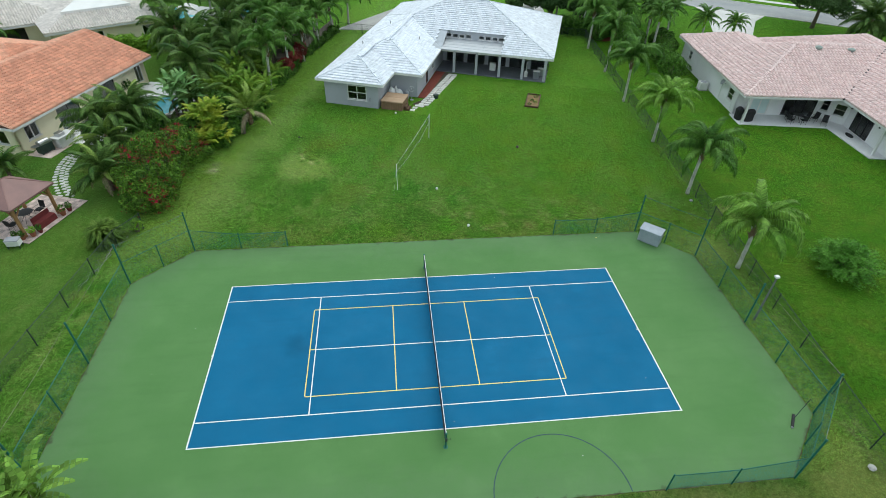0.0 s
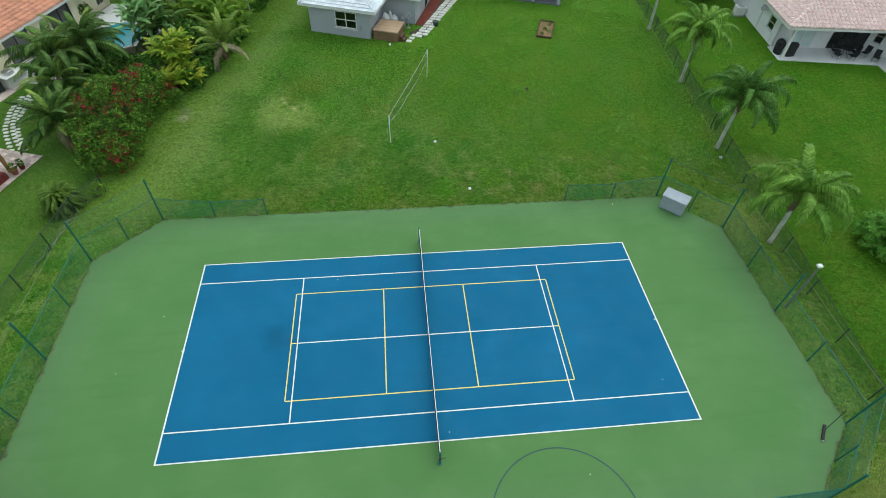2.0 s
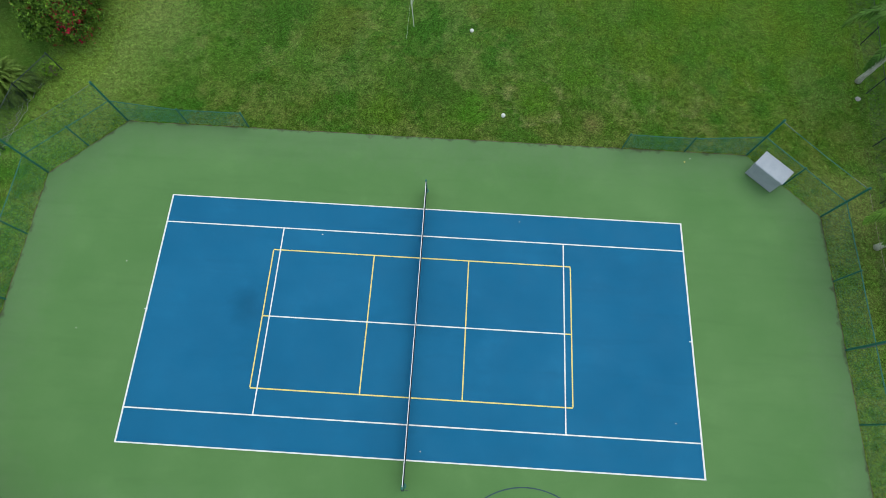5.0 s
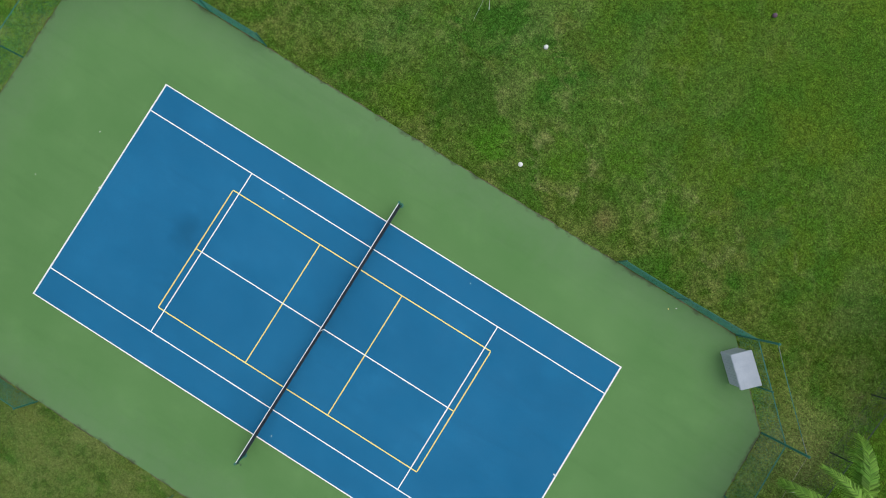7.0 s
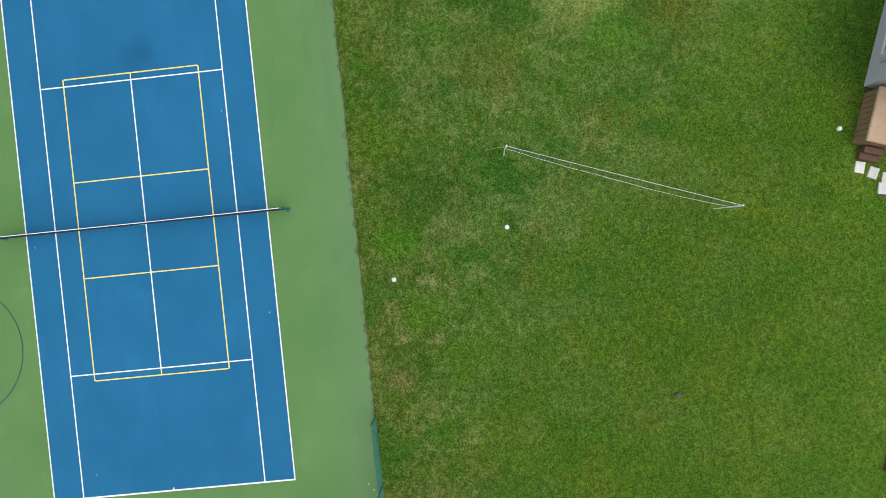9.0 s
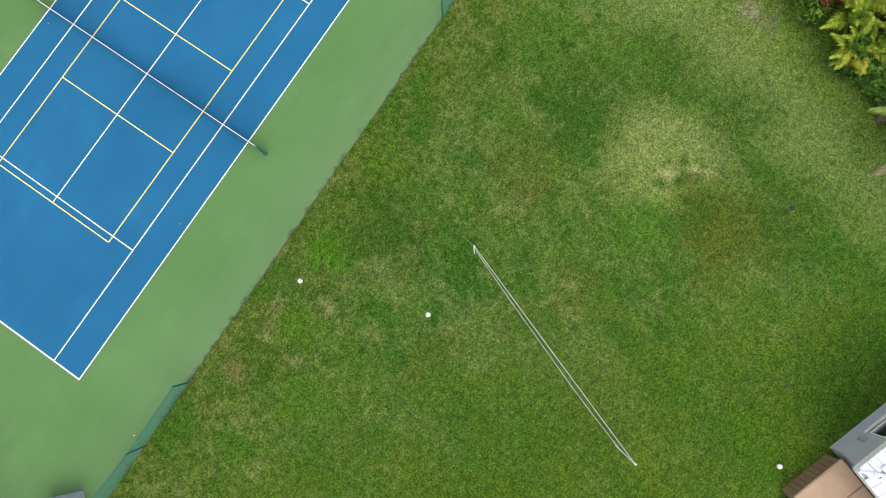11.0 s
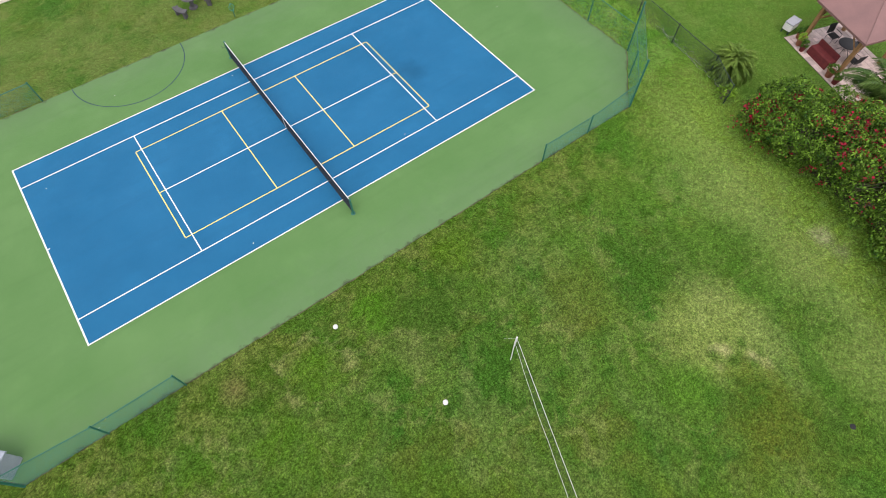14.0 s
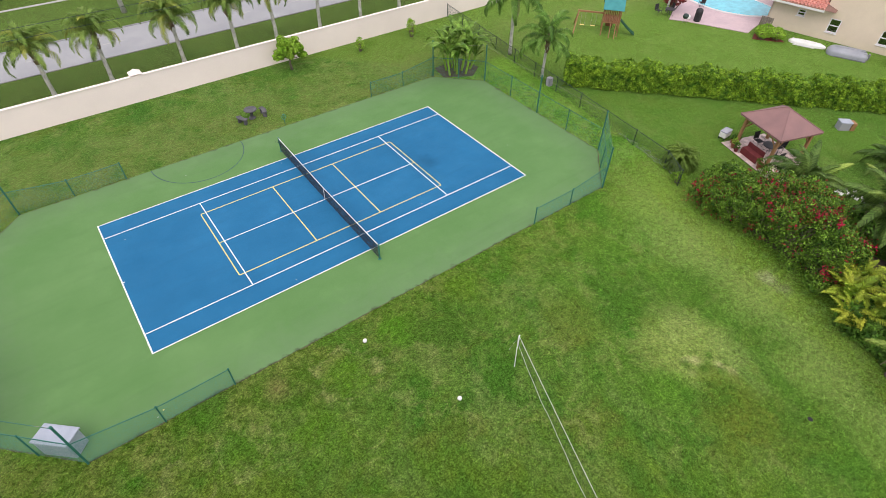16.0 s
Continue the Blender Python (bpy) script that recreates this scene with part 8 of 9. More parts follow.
# the garden of the orange house
CL = "coconut palm with long arching dark green fronds"
palm(pose(-23.4, 25.3, -0.02), CL, CF + CYF[:1], BARK, 2.7, 0.17, 0.13, 30, 170, (-0.3, 0.4), "garden coconut palms", -45, 66, FIBRE, dead=CDEAD, scale=0.92)
palm(pose(-25.3, 24.1, -0.02), CL, CF + CYF[:1], BARK, 2.6, 0.17, 0.13, 32, 171, (0.2, 0.2), "garden coconut palms", -45, 66, FIBRE, scale=0.95)
palm(pose(-21.0, 34.6, -0.02), CL, CF, BARK, 3.4, 0.18, 0.13, 20, 172, (0.2, 0.2), "garden coconut palms", -30, 80, FIBRE, dead=CDEAD)
palm(pose(-19.0, 42.5, -0.02), CL, CF, BARK, 4.2, 0.18, 0.13, 20, 173, (0.2, -0.1), "garden coconut palms", -35, 80, FIBRE)
palm(pose(-23.0, 17.4, -0.02), "young coconut palm with low arching fronds", CF + CYF[:1], BARK, 1.5, 0.16, 0.13, 24, 174, (-0.2, 0), "garden coconut palms", -12, 75, None, scale=0.74, dead=CDEAD)
palm(pose(-24.3, 21.7, -0.02), CL, CF + CYF[:1], BARK, 2.2, 0.16, 0.13, 24, 178, (0.1, -0.2), "garden coconut palms", -35, 66, FIBRE, dead=CDEAD, scale=0.78)
palm(pose(-31.3, 19.5, -0.02), "young coconut palm with low arching fronds", CF, BARK, 0.9, 0.14, 0.12, 16, 176, (0, 0), "garden coconut palms", 0, 75, None, scale=0.58)
palm(pose(-15.0, 26.6, -0.02), "leaning young coconut palm with dry lower fronds", CYF, BARK, 1.6, 0.2, 0.14, 17, 177, (0.6, 0.9), "garden coconut palms", -10, 85, FIBRE, dead=CDEAD, scale=0.85, dry=0.78)
for k, (x, y, h, sc) in enumerate(((-22.6, 40.2, 3.6, 1.0), (-17.2, 39.2, 3.0, 0.95), (-24.6, 44.5, 4.0, 1.0), (-19.6, 30.6, 1.6, 0.8), (-26.6, 47.5, 3.6, 0.95), (-14.4, 44.0, 3.4, 0.9), (-20.2, 49.8, 4.4, 1.0))):
    palm(pose(x, y, -0.02, 0, 0, 47 * k), CL, CF, BARK, h, 0.17, 0.13, 18, 190 + k, (0.25 * math.cos(k), 0.2), "garden coconut palms", -30, 80, FIBRE, scale=sc)
QG = ((-12.6, 41.6, 4.8), (-14.6, 52.0, 6.4), (-11.2, 57.6, 6.4), (-17.6, 52.5, 6.0), (-13.95, 36.9, 4.6), (-11.4, 45.6, 5.2), (-10.0, 50.5, 5.8), (-12.0, 53.5, 6.2), (-15.5, 48.5, 6.0), (-8.6, 56.2, 5.5), (-6.6, 60.5, 6.0))
for k, (x, y, h) in enumerate(QG):
    h = h if k in (0, 4) else 0.68 * h
    palm(pose(x, y, -0.02, 0, 0, 55 * k), QL, QF, PALE_BARK, h, 0.15, 0.11, 18, 180 + k, (0.2 * math.sin(k), 0.15), "garden queen palms", -15, 80, FIBRE, scale=1.0, dead=QDEAD if k == 0 else None)


def clump_palm(m, label, fronds, stems, seed, spread=0.7, height=1.2, scale=1.0, group=""):
    """Several thin stems from one root, each with its own fronds."""
    rnd = random.Random(seed)
    ob = thing("clumping_palm", m, label, "palm", group)
    for k in range(stems):
        a, r = rnd.uniform(0, 6.28), spread * math.sqrt(rnd.uniform(0.05, 1))
        h = height * rnd.uniform(0.4, 1.15)
        bx_, by_ = r * math.cos(a), r * math.sin(a)
        tx, ty = bx_ * 1.5, by_ * 1.5
        part("cane", Shape().tube([(bx_ * 0.6, by_ * 0.6, 0), (tx, ty, h)], [0.05, 0.035], 6), LIME_LEAF, ob)
        for j in range(7):
            mm = pose(tx, ty, h) @ pose(0, 0, 0, 0, 0, 51 * j + rnd.uniform(-20, 20)) @ pose(0, 0, 0, rnd.uniform(-15, 15), -rnd.uniform(20, 80), 0) @ Matrix.Scale(scale * rnd.uniform(0.8, 1.15), 4)
            part("frond", rnd.choice(fronds), None, ob, m=mm)
    return ob


AL = "golden yellow areca palm clump"
for k, (x, y, n, h, sc) in enumerate(((-17.5, 25.2, 18, 2.6, 0.72), (-16.9, 24.2, 7, 1.2, 0.7), (-15.9, 33.4, 8, 2.0, 1.0), (-15.0, 31.6, 6, 1.3, 0.95), (-18.6, 22.6, 5, 0.8, 0.85), (-17.4, 36.6, 6, 2.0, 1.0), (-16.2, 39.5, 6, 2.2, 1.0), (-14.6, 34.4, 7, 1.5, 0.9), (-14.3, 38.6, 6, 1.6, 0.9), (-18.6, 33.2, 6, 1.8, 1.0), (-15.4, 42.4, 5, 1.8, 1.0))):
    clump_palm(pose(x, y, -0.02), AL if k in (0, 1, 4) else "tall areca palm clump with yellow-green fronds", AF if k in (0, 1, 4) else AFG, n, 200 + k, 0.65 if k == 0 else 0.8, h, sc, "areca palms")
SAGO_G = [frond_mesh("frond", DATE_LEAF, 1.55, 56, 0.34, 25, b, 0.016, 1.3, 0.4, i + 60) for i, b in enumerate((120, 150))]
palm(pose(-21.05, 10.75, -0.02), "low bushy pygmy date palm on the lawn", SAGO_G, BARK, 0.35, 0.14, 0.12, 170, 210, (0, 0), "", -5, 88, None, scale=1.0)
FOX = [frond_mesh("frond", QUEEN, 2.5, 70, 0.45, 20, b, 0.055, 0.8, 0.9, i + 70) for i, b in enumerate((90, 110))]
for k, (x, y, h, sc) in enumerate(((32.6, 46.8, 4.8, 1.1), (35.8, 50.2, 4.6, 1.0), (30.4, 51.5, 4.6, 1.0), (46.4, 51.8, 2.3, 0.9), (41.4, 51.0, 3.2, 1.0), (33.4, 50.8, 4.4, 1.1))):
    palm(pose(x, y, -0.02, 0, 0, 33 * k), "bushy foxtail palm with plumed fronds", FOX, PALE_BARK, h, 0.16, 0.12, 22, 220 + k, (0.1, 0.1), "foxtail palms", -20, 75, LIME_LEAF, scale=sc)
for k, (x, y) in enumerate(((62.4, 47.8), (67.5, 48.0))):
    palm(pose(x, y, -0.02, 0, 0, 80 * k), "large date palm with a dense drooping crown", CF, BARK, 3.7, 0.3, 0.26, 38, 240 + k, (0, 0), "date palms", -50, 85, FIBRE, scale=0.95)


def paddle_mesh(name, material, length, width, stalk, start, bend, seed, torn=0.5):
    """A banana-like leaf: a rib with a blade torn into strips."""
    rnd = random.Random(seed)
    s, n = Shape(), 14
    pts, dirs, p = [], [], Vector((0, 0, 0))
    for i in range(n + 1):
        a = radians(start - bend * (i / n) ** 1.6)
        d = Vector((math.cos(a), 0, math.sin(a)))
        pts.append(p.copy())
        dirs.append(d)
        p = p + d * (length / n)
    s.tube(pts, [0.035 * (1 - 0.8 * i / n) for i in range(n + 1)], 4)
    i0 = int(stalk * n)
    for i in range(i0, n):
        t0, t1 = (i - i0) / (n - i0), (i + 1 - i0) / (n - i0)
        w0, w1 = (width * 0.5 * math.sin(math.pi * (0.06 + 0.92 * t)) ** 0.6 for t in (t0, t1))
        up = Vector((-dirs[i].z, 0, dirs[i].x))
        for side in (-1, 1):
            drop = rnd.uniform(-0.1, 0.35) if rnd.random() < torn else 0.05
            gap = dirs[i] * (0.02 if rnd.random() < torn else 0.0)
            o0 = Vector((0, side * w0, 0)) + up * (0.18 * w0 - drop * w0)
            o1 = Vector((0, side * w1, 0)) + up * (0.18 * w1 - drop * w1)
            s.add([pts[i] + gap, pts[i + 1], pts[i + 1] + o1, pts[i] + o0 + gap], [(0, 1, 2, 3)])
    return mesh_of(name, s, material)


BN = [paddle_mesh("leaf", BANANA_LEAF, 2.4, 0.42, 0.14, 45, b, i, 0.8) for i, b in enumerate((80, 110, 130))]
BP = [paddle_mesh("leaf", BIRD_LEAF, 2.4, 0.36, 0.36, 20, b, i + 9, 0.75) for i, b in enumerate((50, 80, 105))]


def paddle_plant(m, label, leaves, stems, per, height, spread, seed, name, scale=1.0, low=10, high=80):
    rnd = random.Random(seed)
    ob = thing(name, m, label, "plant", "")
    for k in range(stems):
        a, r = 2.4 * k, spread * math.sqrt((k + 0.3) / stems)
        h = height * rnd.uniform(0.55, 1.1)
        x, y = r * math.cos(a), r * math.sin(a)
        part("stem", Shape().tube([(x * 0.8, y * 0.8, 0), (x, y, h * 0.6), (x * 1.1, y * 1.1, h)], [0.10, 0.085, 0.05], 7), LIME_LEAF if name == "banana_plant" else BARK, ob)
        for j in range(per):
            mm = pose(x * 1.1, y * 1.1, h) @ pose(0, 0, 0, 0, 0, 137.5 * j + rnd.uniform(-15, 15)) @ pose(0, 0, 0, rnd.uniform(-20, 20), -rnd.uniform(low, high) + 30, 0) @ Matrix.Scale(scale * rnd.uniform(0.75, 1.1), 4)
            part("leaf", rnd.choice(leaves), None, ob, m=mm)
    return ob


paddle_plant(pose(-17.3, -9.0, -0.02), "clump of banana plants with torn pale green leaves", BN, 10, 9, 2.0, 1.5, 301, "banana_plant", 1.15, 30, 95)
paddle_plant(pose(-21.0, 30.3, -0.02), "giant bird of paradise with broad grey-green leaves", BP, 8, 9, 2.2, 1.0, 302, "bird_of_paradise", 1.2, 30, 105)


def bougainvillea():
    rng = np.random.default_rng(7)
    ob = thing("bougainvillea", pose(-19.5, 17.6, -0.02), "sprawling bougainvillea bush with crimson flowers", "bush")
    rnd = random.Random(77)
    lobes = [(0.0, -2.9, 0.8, 1.5, 1.3, 1.05), (0.1, -1.6, 1.3, 1.85, 1.7, 1.45), (-0.2, 0.4, 1.7, 2.1, 2.0, 1.7), (0.3, 2.3, 1.5, 1.95, 1.8, 1.5), (0.8, 3.8, 1.0, 1.5, 1.3, 1.1), (-1.5, 1.2, 1.3, 1.4, 2.0, 1.4)]
    for k in range(130):
        b = lobes[rnd.randrange(6)]
        a, e = rnd.uniform(0, 6.28), rnd.uniform(-0.3, 1.4)
        r = rnd.uniform(0.3, 0.75)
        q = rnd.uniform(0.95, 1.28)
        lobes.append((b[0] + q * b[3] * math.cos(a) * math.cos(e), b[1] + q * b[4] * math.sin(a) * math.cos(e), max(0.3, b[2] + q * b[5] * math.sin(e)), r, r, r * 0.8))
    p, n = lobes_surface(lobes, 52000, rng, 0.62, 1.12)
    part("foliage", leaf_quads(p, n, 0.125, rng, 0.6, 1.0), BOUG_LEAF, ob)
    # clusters of bracts on the outer skin
    c, cn = lobes_surface(lobes[:60], 900, rng, 1.0, 1.08)
    # most blossom stands on the open ends and along the crest
    want = 0.06 + 0.5 * (c[:, 1] < -2.4) + 0.22 * (c[:, 0] < -1.4) + 0.3 * (c[:, 2] > 2.7) + 0.2 * (c[:, 1] > 4.2)
    pick = rng.uniform(0, 1, len(c)) < want
    c, cn = c[pick], cn[pick]
    k = rng.choice(len(c), 5200)
    q = c[k] + rng.normal(0, 1, (5200, 3)) * rng.uniform(0.05, 0.24, len(c))[k][:, None] + cn[k] * 0.05
    tagged(part("blossom", leaf_quads(q[:3600], cn[k][:3600], 0.12, rng, 0.8, 0.8), BOUG_FLOWER, ob, "crimson bracts in clusters"), kind="stuff")
    tagged(part("faded_blossom", leaf_quads(q[3600:4400], cn[k][3600:4400], 0.12, rng, 0.8, 0.8), DEAD_BLOOM, ob, "faded brown bracts"), kind="stuff")
    s = Shape()
    for l in lobes[:30]:
        s.tube([(l[0] * 0.4, l[1] * 0.5, 0), (l[0] * 0.8, l[1] * 0.8, l[2] * 0.6), (l[0], l[1], l[2] + l[5] * 0.5)], [0.06, 0.04, 0.012], 5)
    tagged(part("stem", s, BARK, ob), kind="stuff")
    return ob


bougainvillea()


def hedge(x0, y0, x1, y1, w, h, n, seed, label, mat=None, size=0.2):
    """A clipped hedge with an uneven face."""
    rng = np.random.default_rng(seed)
    ln, ang = math.hypot(x1 - x0, y1 - y0), math.degrees(math.atan2(y1 - y0, x1 - x0))
    ob = thing("hedge", pose(x0, y0, -0.02, 0, 0, ang), label, "hedge")
    k = rng.choice(3, n, p=[0.42, 0.36, 0.22])
    u, s, t = rng.uniform(0, ln, n), rng.uniform(0, 1, n), rng.uniform(0, 1, n)
    wob = 0.16 * np.sin(u * 1.3) + 0.12 * np.sin(u * 2.9 + 1) + 0.1 * np.sin(u * 5.3)
    pts, nrm = np.zeros((n, 3)), np.zeros((n, 3))
    depth = rng.uniform(-0.30, 0.04, n)
    lump = np.sin(u * 4.1 + 3.0 * t) * np.sin(5.2 * t + 4.0 * s + u * 1.7) + 0.6 * np.sin(u * 9.3 - 7.0 * t + 6.0 * s)
    depth += 0.10 * lump
    gone = rng.uniform(0, 1, n) < np.clip(-0.45 * lump + 0.05, 0, 0.75)
    side = np.where(k == 0, -1.0, 1.0)
    hh = h + wob
    pts[:, 0] = u
    pts[:, 1] = np.where(k == 1, (s - 0.5) * w, side * (w / 2 + depth + 0.1 * np.sin(u * 2.1 + 4 * t)))
    pts[:, 2] = np.where(k == 1, hh + depth, 0.12 + (hh - 0.12) * t)
    nrm[:, 1], nrm[:, 2] = np.where(k == 1, 0, side), np.where(k == 1, 1, 0.3)
    pts, nrm = pts[~gone], nrm[~gone]
    part("foliage", leaf_quads(pts, nrm, size, rng, 0.6, 0.6), mat or HEDGE_LEAF, ob)
    s_ = Shape()
    rnd = random.Random(seed)
    for q in range(int(ln / 0.8)):
        x = 0.4 + 0.8 * q
        s_.tube([(x, 0, 0), (x + rnd.uniform(-0.2, 0.2), rnd.uniform(-0.2, 0.2), h * 0.8)], [0.05, 0.02], 5)
    # a solid dark box stands in for the shade among the inner twigs
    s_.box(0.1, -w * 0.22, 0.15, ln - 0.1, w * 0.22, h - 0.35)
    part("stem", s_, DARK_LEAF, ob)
    return ob


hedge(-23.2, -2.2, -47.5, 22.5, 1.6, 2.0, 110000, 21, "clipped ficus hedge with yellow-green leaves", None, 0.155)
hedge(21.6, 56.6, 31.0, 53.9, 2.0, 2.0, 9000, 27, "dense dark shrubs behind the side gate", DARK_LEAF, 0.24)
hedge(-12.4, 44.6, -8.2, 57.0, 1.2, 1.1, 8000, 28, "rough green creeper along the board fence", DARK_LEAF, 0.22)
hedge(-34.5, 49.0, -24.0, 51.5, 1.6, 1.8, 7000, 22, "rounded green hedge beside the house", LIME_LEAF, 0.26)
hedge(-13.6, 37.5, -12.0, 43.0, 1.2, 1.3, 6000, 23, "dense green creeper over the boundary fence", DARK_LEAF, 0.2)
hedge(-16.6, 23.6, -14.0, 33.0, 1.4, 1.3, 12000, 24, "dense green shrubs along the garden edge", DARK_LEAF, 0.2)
SH = "rounded dark green shrub in the garden"
for k, (x, y, rx, rz, n, sz, mt, lb) in enumerate((
        (31.4, 38.4, 1.75, 1.35, 5000, 0.18, DARK_LEAF, "clipped round dark green shrub beside the house"),
        (31.9, 42.4, 1.7, 1.4, 5000, 0.18, DARK_LEAF, "clipped round dark green shrub beside the house"), (33.8, 45.2, 1.2, 1.2, 2500, 0.18, DARK_LEAF, "clipped round dark green shrub beside the house"),
        (-12.5, -17.0, 0.4, 0.6, 260, 0.16, LIME_LEAF, "thin young sapling on the lawn"),
        (-18.0, -16.9, 0.45, 0.8, 420, 0.16, LIME_LEAF, "thin young sapling on the lawn"), (-45.2, 2.7, 0.75, 0.5, 1200, 0.17, LIME_LEAF, "low green shrub by the house corner"), (-46.1, 3.6, 0.75, 0.5, 1200, 0.17, LIME_LEAF, "low green shrub by the house corner"), (-46.2, 2.4, 0.7, 0.5, 1000, 0.17, LIME_LEAF, "low green shrub by the house corner"),
        (-49.8, 13.2, 0.9, 0.6, 1200, 0.2, DARK_LEAF, "low green shrub by the house wall"), (-19.4, 11.8, 0.5, 0.35, 320, 0.14, LIME_LEAF, "small pale weed shrub at the fence"),
        (-28.6, 36.6, 0.9, 0.8, 1500, 0.2, DARK_LEAF, SH), (-19.0, 38.8, 1.8, 1.3, 3600, 0.24, DARK_LEAF, SH), (-17.6, 30.0, 1.6, 1.2, 3600, 0.24, DARK_LEAF, SH), (-19.4, 25.4, 1.6, 1.1, 3600, 0.24, DARK_LEAF, SH),
        (-22.6, 25.0, 1.9, 1.2, 3800, 0.24, DARK_LEAF, SH), (-23.4, 21.6, 1.5, 1.1, 2600, 0.22, DARK_LEAF, SH), (-22.6, 19.4, 1.1, 0.9, 1800, 0.2, DARK_LEAF, SH), (-24.9, 22.9, 0.9, 0.7, 1300, 0.2, DARK_LEAF, SH), (-18.2, 27.2, 1.3, 1.0, 2600, 0.22, DARK_LEAF, SH), (-15.4, 35.4, 1.4, 1.1, 2800, 0.22, DARK_LEAF, SH), (-22.0, 38.0, 2.0, 1.6, 4200, 0.26, DARK_LEAF, SH), (-17.0, 44.5, 2.0, 1.6, 4200, 0.26, DARK_LEAF, SH),
        (29.6, 47.4, 1.8, 1.5, 3600, 0.24, DARK_LEAF, SH), (31.0, 53.6, 2.0, 1.7, 3600, 0.26, DARK_LEAF, SH), (27.4, 52.6, 1.4, 1.0, 2200, 0.24, DARK_LEAF, SH), (34.6, 49.0, 1.5, 1.3, 2600, 0.24, DARK_LEAF, SH),
        (-13.8, 49.5, 2.0, 1.8, 4200, 0.26, DARK_LEAF, SH), (-21.5, 47.5, 2.2, 1.8, 4200, 0.26, DARK_LEAF, SH))):
    shrub("shrub", pose(x, y, -0.02), lb, round_lobes(rx, rx, rz, 12, 401 + k, 0.1 if rz < 1 else 0.0), n, sz, mt, 401 + k, "shrub", "shrubs")
for k, (x, y) in enumerate(((-12.6, 40.2), (-11.6, 45.6), (-12.0, 42.6))):
    shrub("ti_plant", pose(x, y, -0.02), "red-leaved ti plant in the garden", round_lobes(0.9, 0.9, 0.9, 8, 440 + k, 0.5), 700, 0.4, TI_LEAF, 440 + k, "plant", "ti plants", aspect=0.25)


def spray_shrub(m, label, rx, rz, sprays, per, size, mat, seed):
    """An open shrub of many thin leafy branches that fan out from the ground."""
    rnd, rng = random.Random(seed), np.random.default_rng(seed)
    ob = thing("shrub", m, label, "shrub", "shrubs")
    stems, pts = Shape(), []
    for k in range(sprays):
        a, e = 2.4 * k + rnd.uniform(-0.2, 0.2), math.radians(rnd.uniform(8, 85))
        q = rnd.uniform(0.75, 1.12)
        tip = Vector((rx * q * math.cos(a) * math.cos(e), rx * q * math.sin(a) * math.cos(e), 0.15 + rz * q * math.sin(e)))
        mid = Vector((tip.x * 0.45, tip.y * 0.45, tip.z * 0.72 + 0.1))
        stems.tube([(tip.x * 0.05, tip.y * 0.05, 0), mid, tip], [0.02, 0.014, 0.004], 4)
        for j in range(per):
            t = rnd.uniform(0.3, 1.03)
            p = mid.lerp(tip, (t - 0.3) / 0.7)
            s_ = 0.17 * (1.2 - 0.7 * t)
            pts.append((p.x + rnd.gauss(0, s_), p.y + rnd.gauss(0, s_), max(0.05, p.z + rnd.gauss(0, s_ * 0.7))))
    pts = np.array(pts)
    nrm = np.tile((0.0, 0.0, 1.0), (len(pts), 1))
    part("foliage", leaf_quads(pts, nrm, size, rng, 0.42, 0.6, 0.3), mat, ob)
    tagged(part("stem", stems, BARK, ob), kind="stuff")
    return ob


spray_shrub(pose(27.4, 3.9, -0.02), "spreading lime-green shrub on the lawn", 2.2, 1.9, 230, 80, 0.16, FRESH_LEAF, 400)


def broad_tree(m, label, height, crown, n, size, seed, mat, limbs=7, bark=None):
    rng, rnd = np.random.default_rng(seed), random.Random(seed)
    ob = thing("tree", m, label, "tree", "trees")
    g = min(1.0, height / 7.0)
    s = Shape().tube([(0, 0, 0), (0.1, 0.05, height * 0.25), (0.0, 0.1, height * 0.5)], [0.32 * g, 0.24 * g, 0.18 * g], 9)
    lobes = []
    for k in range(limbs * 3):
        a = 2.4 * k + rnd.uniform(-0.3, 0.3)
        r = crown * math.sqrt((k + 0.5) / (limbs * 3)) * 0.85
        z = height * rnd.uniform(0.55, 0.95) - 0.1 * r
        e = (r * math.cos(a), r * math.sin(a), z)
        lobes.append((*e, crown * rnd.uniform(0.22, 0.36), crown * rnd.uniform(0.22, 0.36), crown * rnd.uniform(0.15, 0.24)))
        if k % 2 == 0:
            s.tube([(0.05, 0.08, height * 0.42), (e[0] * 0.5, e[1] * 0.5, z * 0.78), e], [0.13 * g, 0.08 * g, 0.02 * g], 6)
    part("trunk", s, bark or BARK, ob, smooth=True)
    p, nn = lobes_surface(lobes, n, rng, 0.35, 1.1)
    part("crown", leaf_quads(p, nn, size, rng, 0.6, 1.0), mat, ob)


broad_tree(pose(62.6, 57.6, -0.02), "large spreading oak beside the street", 7.2, 6.4, 20000, 0.3, 501, OAK_LEAF)
for k, (x, y, hh, c) in enumerate(((-22.0, 64.0, 7.0, 4.0), (-13.0, 66.0, 8.0, 4.5), (-28.0, 76.0, 8.0, 5.0), (-14.0, 60.0, 6.5, 3.5), (-40.0, 78.0, 8.0, 5.0), (30.0, 62.0, 7.0, 4.0), (24.5, 66.0, 7.0, 3.5), (80.0, 62.0, 8.0, 5.0), (-5.0, 78.0, 7.0, 4.0), (38.0, 60.0, 5.5, 3.0), (26.6, 58.6, 4.2, 2.6), (22.6, 60.6, 4.6, 2.8), (18.6, 63.5, 4.6, 2.6))):
    broad_tree(pose(x, y, -0.02, 0, 0, 40 * k), "dense dark green tree at the back of the gardens", hh, c, 6000, 0.36, 510 + k, OAK_LEAF)
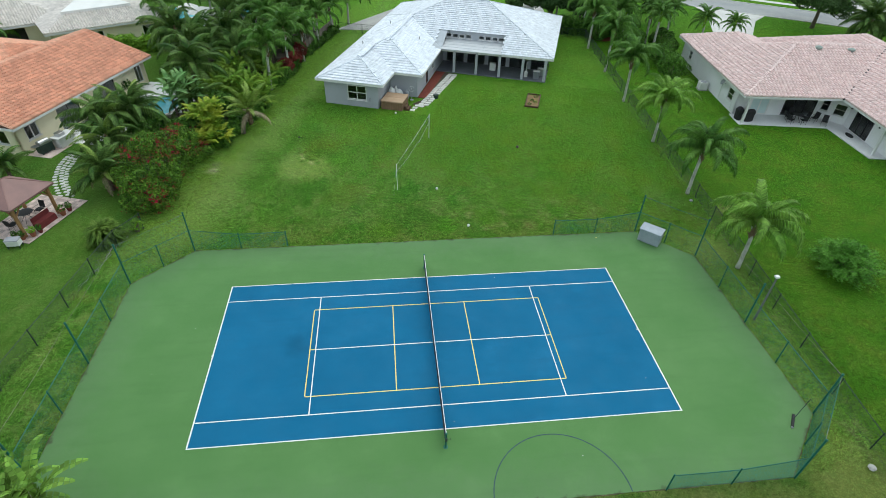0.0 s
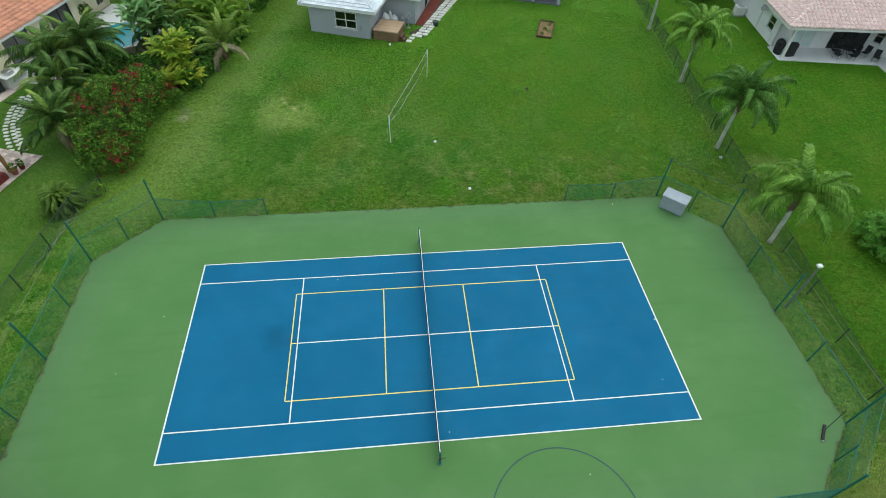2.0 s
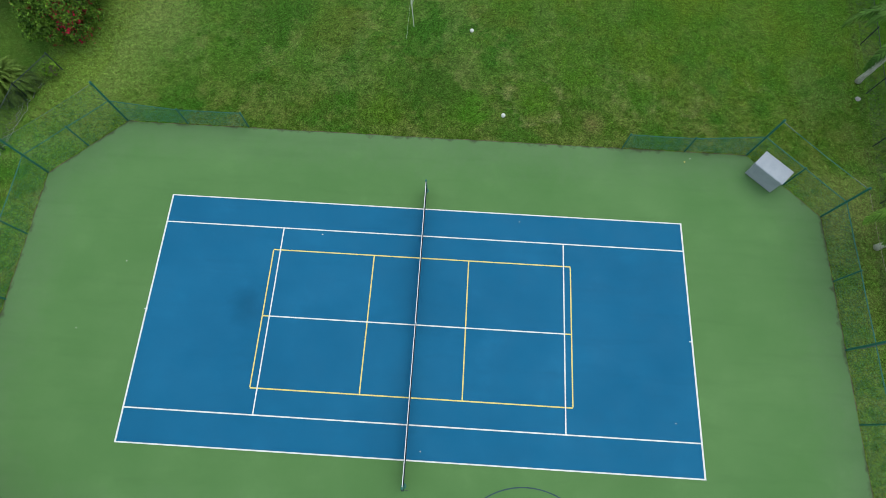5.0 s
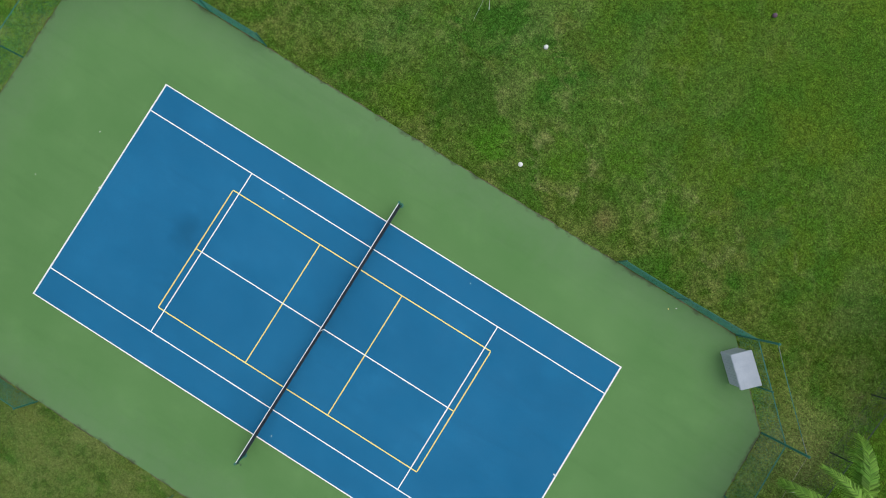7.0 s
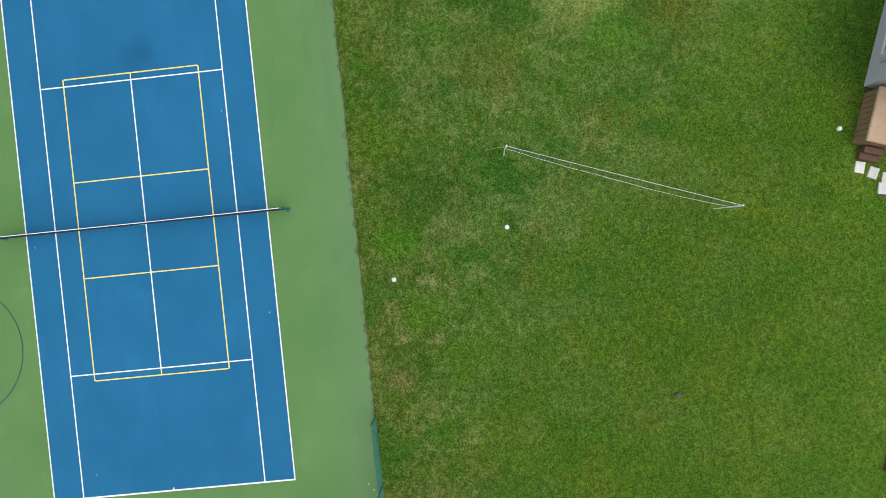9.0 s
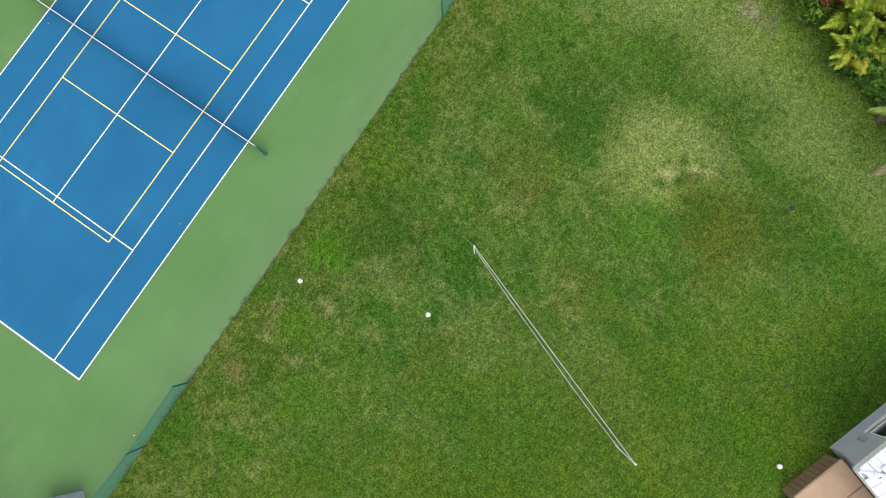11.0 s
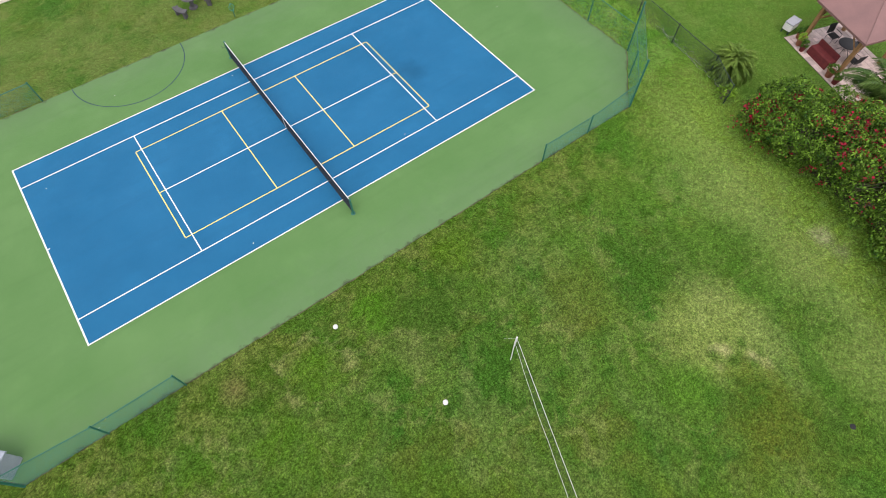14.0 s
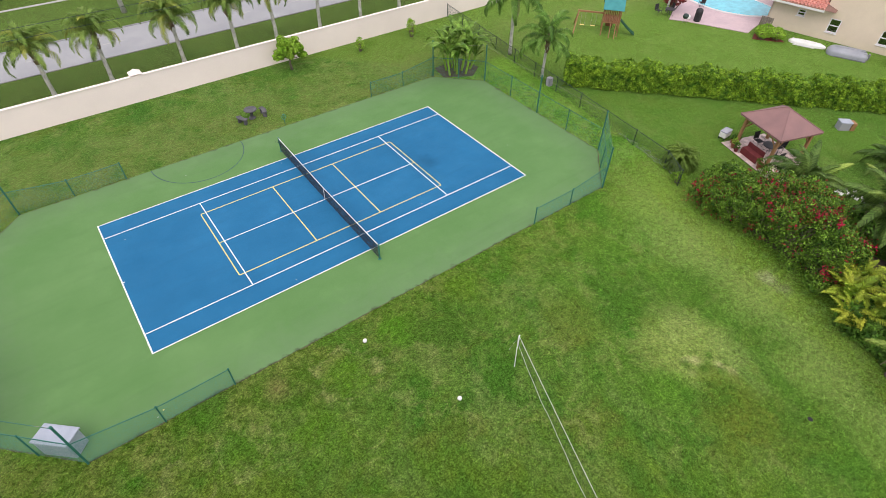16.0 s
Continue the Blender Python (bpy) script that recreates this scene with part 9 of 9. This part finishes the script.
for k, (x, y, h) in enumerate(((-24.0, 56.5, 5.5), (-18.0, 53.0, 6.0), (-16.0, 57.5, 6.5), (-30.0, 57.0, 4.0), (27.6, 60.0, 6.0), (23.6, 60.5, 6.0), (31.5, 57.2, 6.0), (-21.0, 61.0, 6.0), (-48.0, 50.0, 2.0))):
    palm(pose(x, y, -0.02, 0, 0, 77 * k), "tall palm at the back of the gardens", QF, PALE_BARK, h, 0.15, 0.12, 18, 530 + k, (0.2, 0.1), "far palms", -20, 80, None, scale=1.1)
broad_tree(pose(-5.9, -17.2, -0.02), "small leafy green tree beside the garden wall", 2.45, 1.3, 5200, 0.22, 520, LIME_LEAF, 8)
shrub("rust_plant", pose(-44.6, -6.9, -0.02), "rust-brown croton by the terrace", round_lobes(1.0, 1.0, 0.9, 8, 445, 0.3), 900, 0.34, TI_LEAF, 445, "plant", "", aspect=0.3)
palm(pose(-43.6, -7.0, -0.02, 0, 0, 20), "slim palm with a pale leaning trunk by the terrace", SF, PALE_BARK, 3.2, 0.12, 0.09, 12, 161, (-0.5, 0.4), "terrace palms", -30, 75, FIBRE)
hedge(40.0, -50.0, -60.0, -49.0, 2.2, 3.0, 16000, 26, "tall dark hedge beyond the street", OAK_LEAF, 0.5)
setting("mulch_bed_2", Shape().lathe([(1.6, -0.05), (1.6, 0.02), (1.2, 0.1)], 16), MULCH, "round bed of red wood mulch under the palms", "mulch bed", pose(28.4, 53.6, 0))
setting("mulch_bed_1", Shape().prism([(-44.5, 2.2), (-45.8, 1.6), (-47.2, 3.4), (-46.3, 4.4)], -0.05, 0.01), MULCH, "red wood mulch under the shrubs", "mulch bed")
broad_tree(pose(2.4, -38.3, -0.02), "young street tree beyond the street", 6.0, 2.6, 3000, 0.26, 540, OAK_LEAF, 4, PALE_BARK)
broad_tree(pose(-22.0, -38.5, -0.02), "young street tree beyond the street", 6.0, 2.6, 3000, 0.26, 541, OAK_LEAF, 4, PALE_BARK)
# soil under the planting
setting("garden_soil_1", Shape().prism([(-19.8, 14.2), (-18.9, 17.5), (-18.2, 22.5), (-15.8, 27.0), (-14.4, 38.0), (-10.0, 57.0), (-12.0, 58.0), (-24.0, 47.0), (-23.5, 27.5), (-22.2, 19.0), (-20.9, 14.6)], -0.06, 0.0), SOIL, "dark soil and litter under the garden planting", "garden bed")
setting("garden_soil_2", Shape().prism([(-19.0, -10.6), (-16.0, -10.4), (-15.6, -8.6), (-17.8, -7.4), (-19.2, -8.4)], -0.06, 0.005), SOIL, "dark soil under the banana plants", "garden bed")


# ---- grass blades on the lawns that the camera passes nearest ----
def grass_blades(regions, per_m2, seed, keep):
    """Short leaning blades, scattered evenly over rectangles (x0, y0, x1, y1), where keep(x, y) holds."""
    rng = np.random.default_rng(seed)
    xs, ys = [], []
    for x0, y0, x1, y1 in regions:
        n = int((x1 - x0) * (y1 - y0) * per_m2)
        xs.append(rng.uniform(x0, x1, n))
        ys.append(rng.uniform(y0, y1, n))
    x, y = np.concatenate(xs), np.concatenate(ys)
    ok = keep(x, y)
    x, y = x[ok], y[ok]
    n = len(x)
    a, b = rng.uniform(0, 6.283, n), rng.uniform(0, 6.283, n)
    h, w, lean = rng.uniform(0.025, 0.065, n), rng.uniform(0.006, 0.011, n), rng.uniform(0.2, 1.3, n)
    v = np.zeros((n, 3, 3), np.float32)
    v[:, 0] = np.stack([x - w * np.cos(a), y - w * np.sin(a), np.full(n, -0.022)], 1)
    v[:, 1] = np.stack([x + w * np.cos(a), y + w * np.sin(a), np.full(n, -0.022)], 1)
    v[:, 2] = np.stack([x + h * np.sin(lean) * np.cos(b), y + h * np.sin(lean) * np.sin(b), -0.02 + h * np.cos(lean)], 1)
    me = bpy.data.meshes.new("grass")
    me.vertices.add(3 * n)
    me.vertices.foreach_set("co", v.ravel())
    me.loops.add(3 * n)
    me.loops.foreach_set("vertex_index", np.arange(3 * n, dtype=np.int32))
    me.polygons.add(n)
    me.polygons.foreach_set("loop_start", np.arange(0, 3 * n, 3, dtype=np.int32))
    me.update(calc_edges=True)
    me.validate()
    me.materials.append(BLADES)
    return tagged(new("grass", me), "short mown grass blades of the lawn", "grass", "", "stuff")


def on_lawn(x, y):
    cx, half = x - (XE + XW) / 2, (XE - XW) / 2
    pad = (np.abs(cx) < half + 0.02) & (np.abs(y) < CY + 0.02) & (np.abs(cx) + np.abs(y) < half + CY - CH + 0.03)
    u, v = (x + 8.0) * 0.9455 - (y - 33.05) * 0.3256, (x + 8.0) * 0.3256 + (y - 33.05) * 0.9455
    house = ((u > -0.1) & (u < 5.7) & (v > 0.0)) | ((u > 5.5) & (u < 11.1) & (v > 0.1)) | ((u > 8) & (v > 12.0))
    return ~pad & ~house


def thin_out(x, y):
    """Fewer blades towards the far end of the yard and on the neighbour's lawn."""
    h = np.modf(np.abs(np.sin(x * 127.1 + y * 311.7) * 43758.5))[0]
    fence = 20.45 + 0.0963 * y
    return on_lawn(x, y) & (h < np.clip((46.0 - y) / 14.0, 0, 1)) & (h < np.clip((x + 19.5) / 3.0, 0, 1)) & ((x < fence) | (h < np.clip((43.0 - x) / 20.0, 0, 0.5)))


grass_blades([(-19.5, 9.0, 25.0, 46.0)], 430, 31, thin_out)
grass_blades([(21.0, -10.0, 43.0, 25.5)], 150, 33, thin_out)
grass_blades([(-20.5, -18.9, 20.0, -6.0), (18.4, -6.0, 22.0, 12.0), (-22.0, -6.0, -18.4, 12.0), (15.3, 6.0, 18.6, 9.4), (-18.6, 6.0, -15.3, 9.4)], 260, 32, on_lawn)
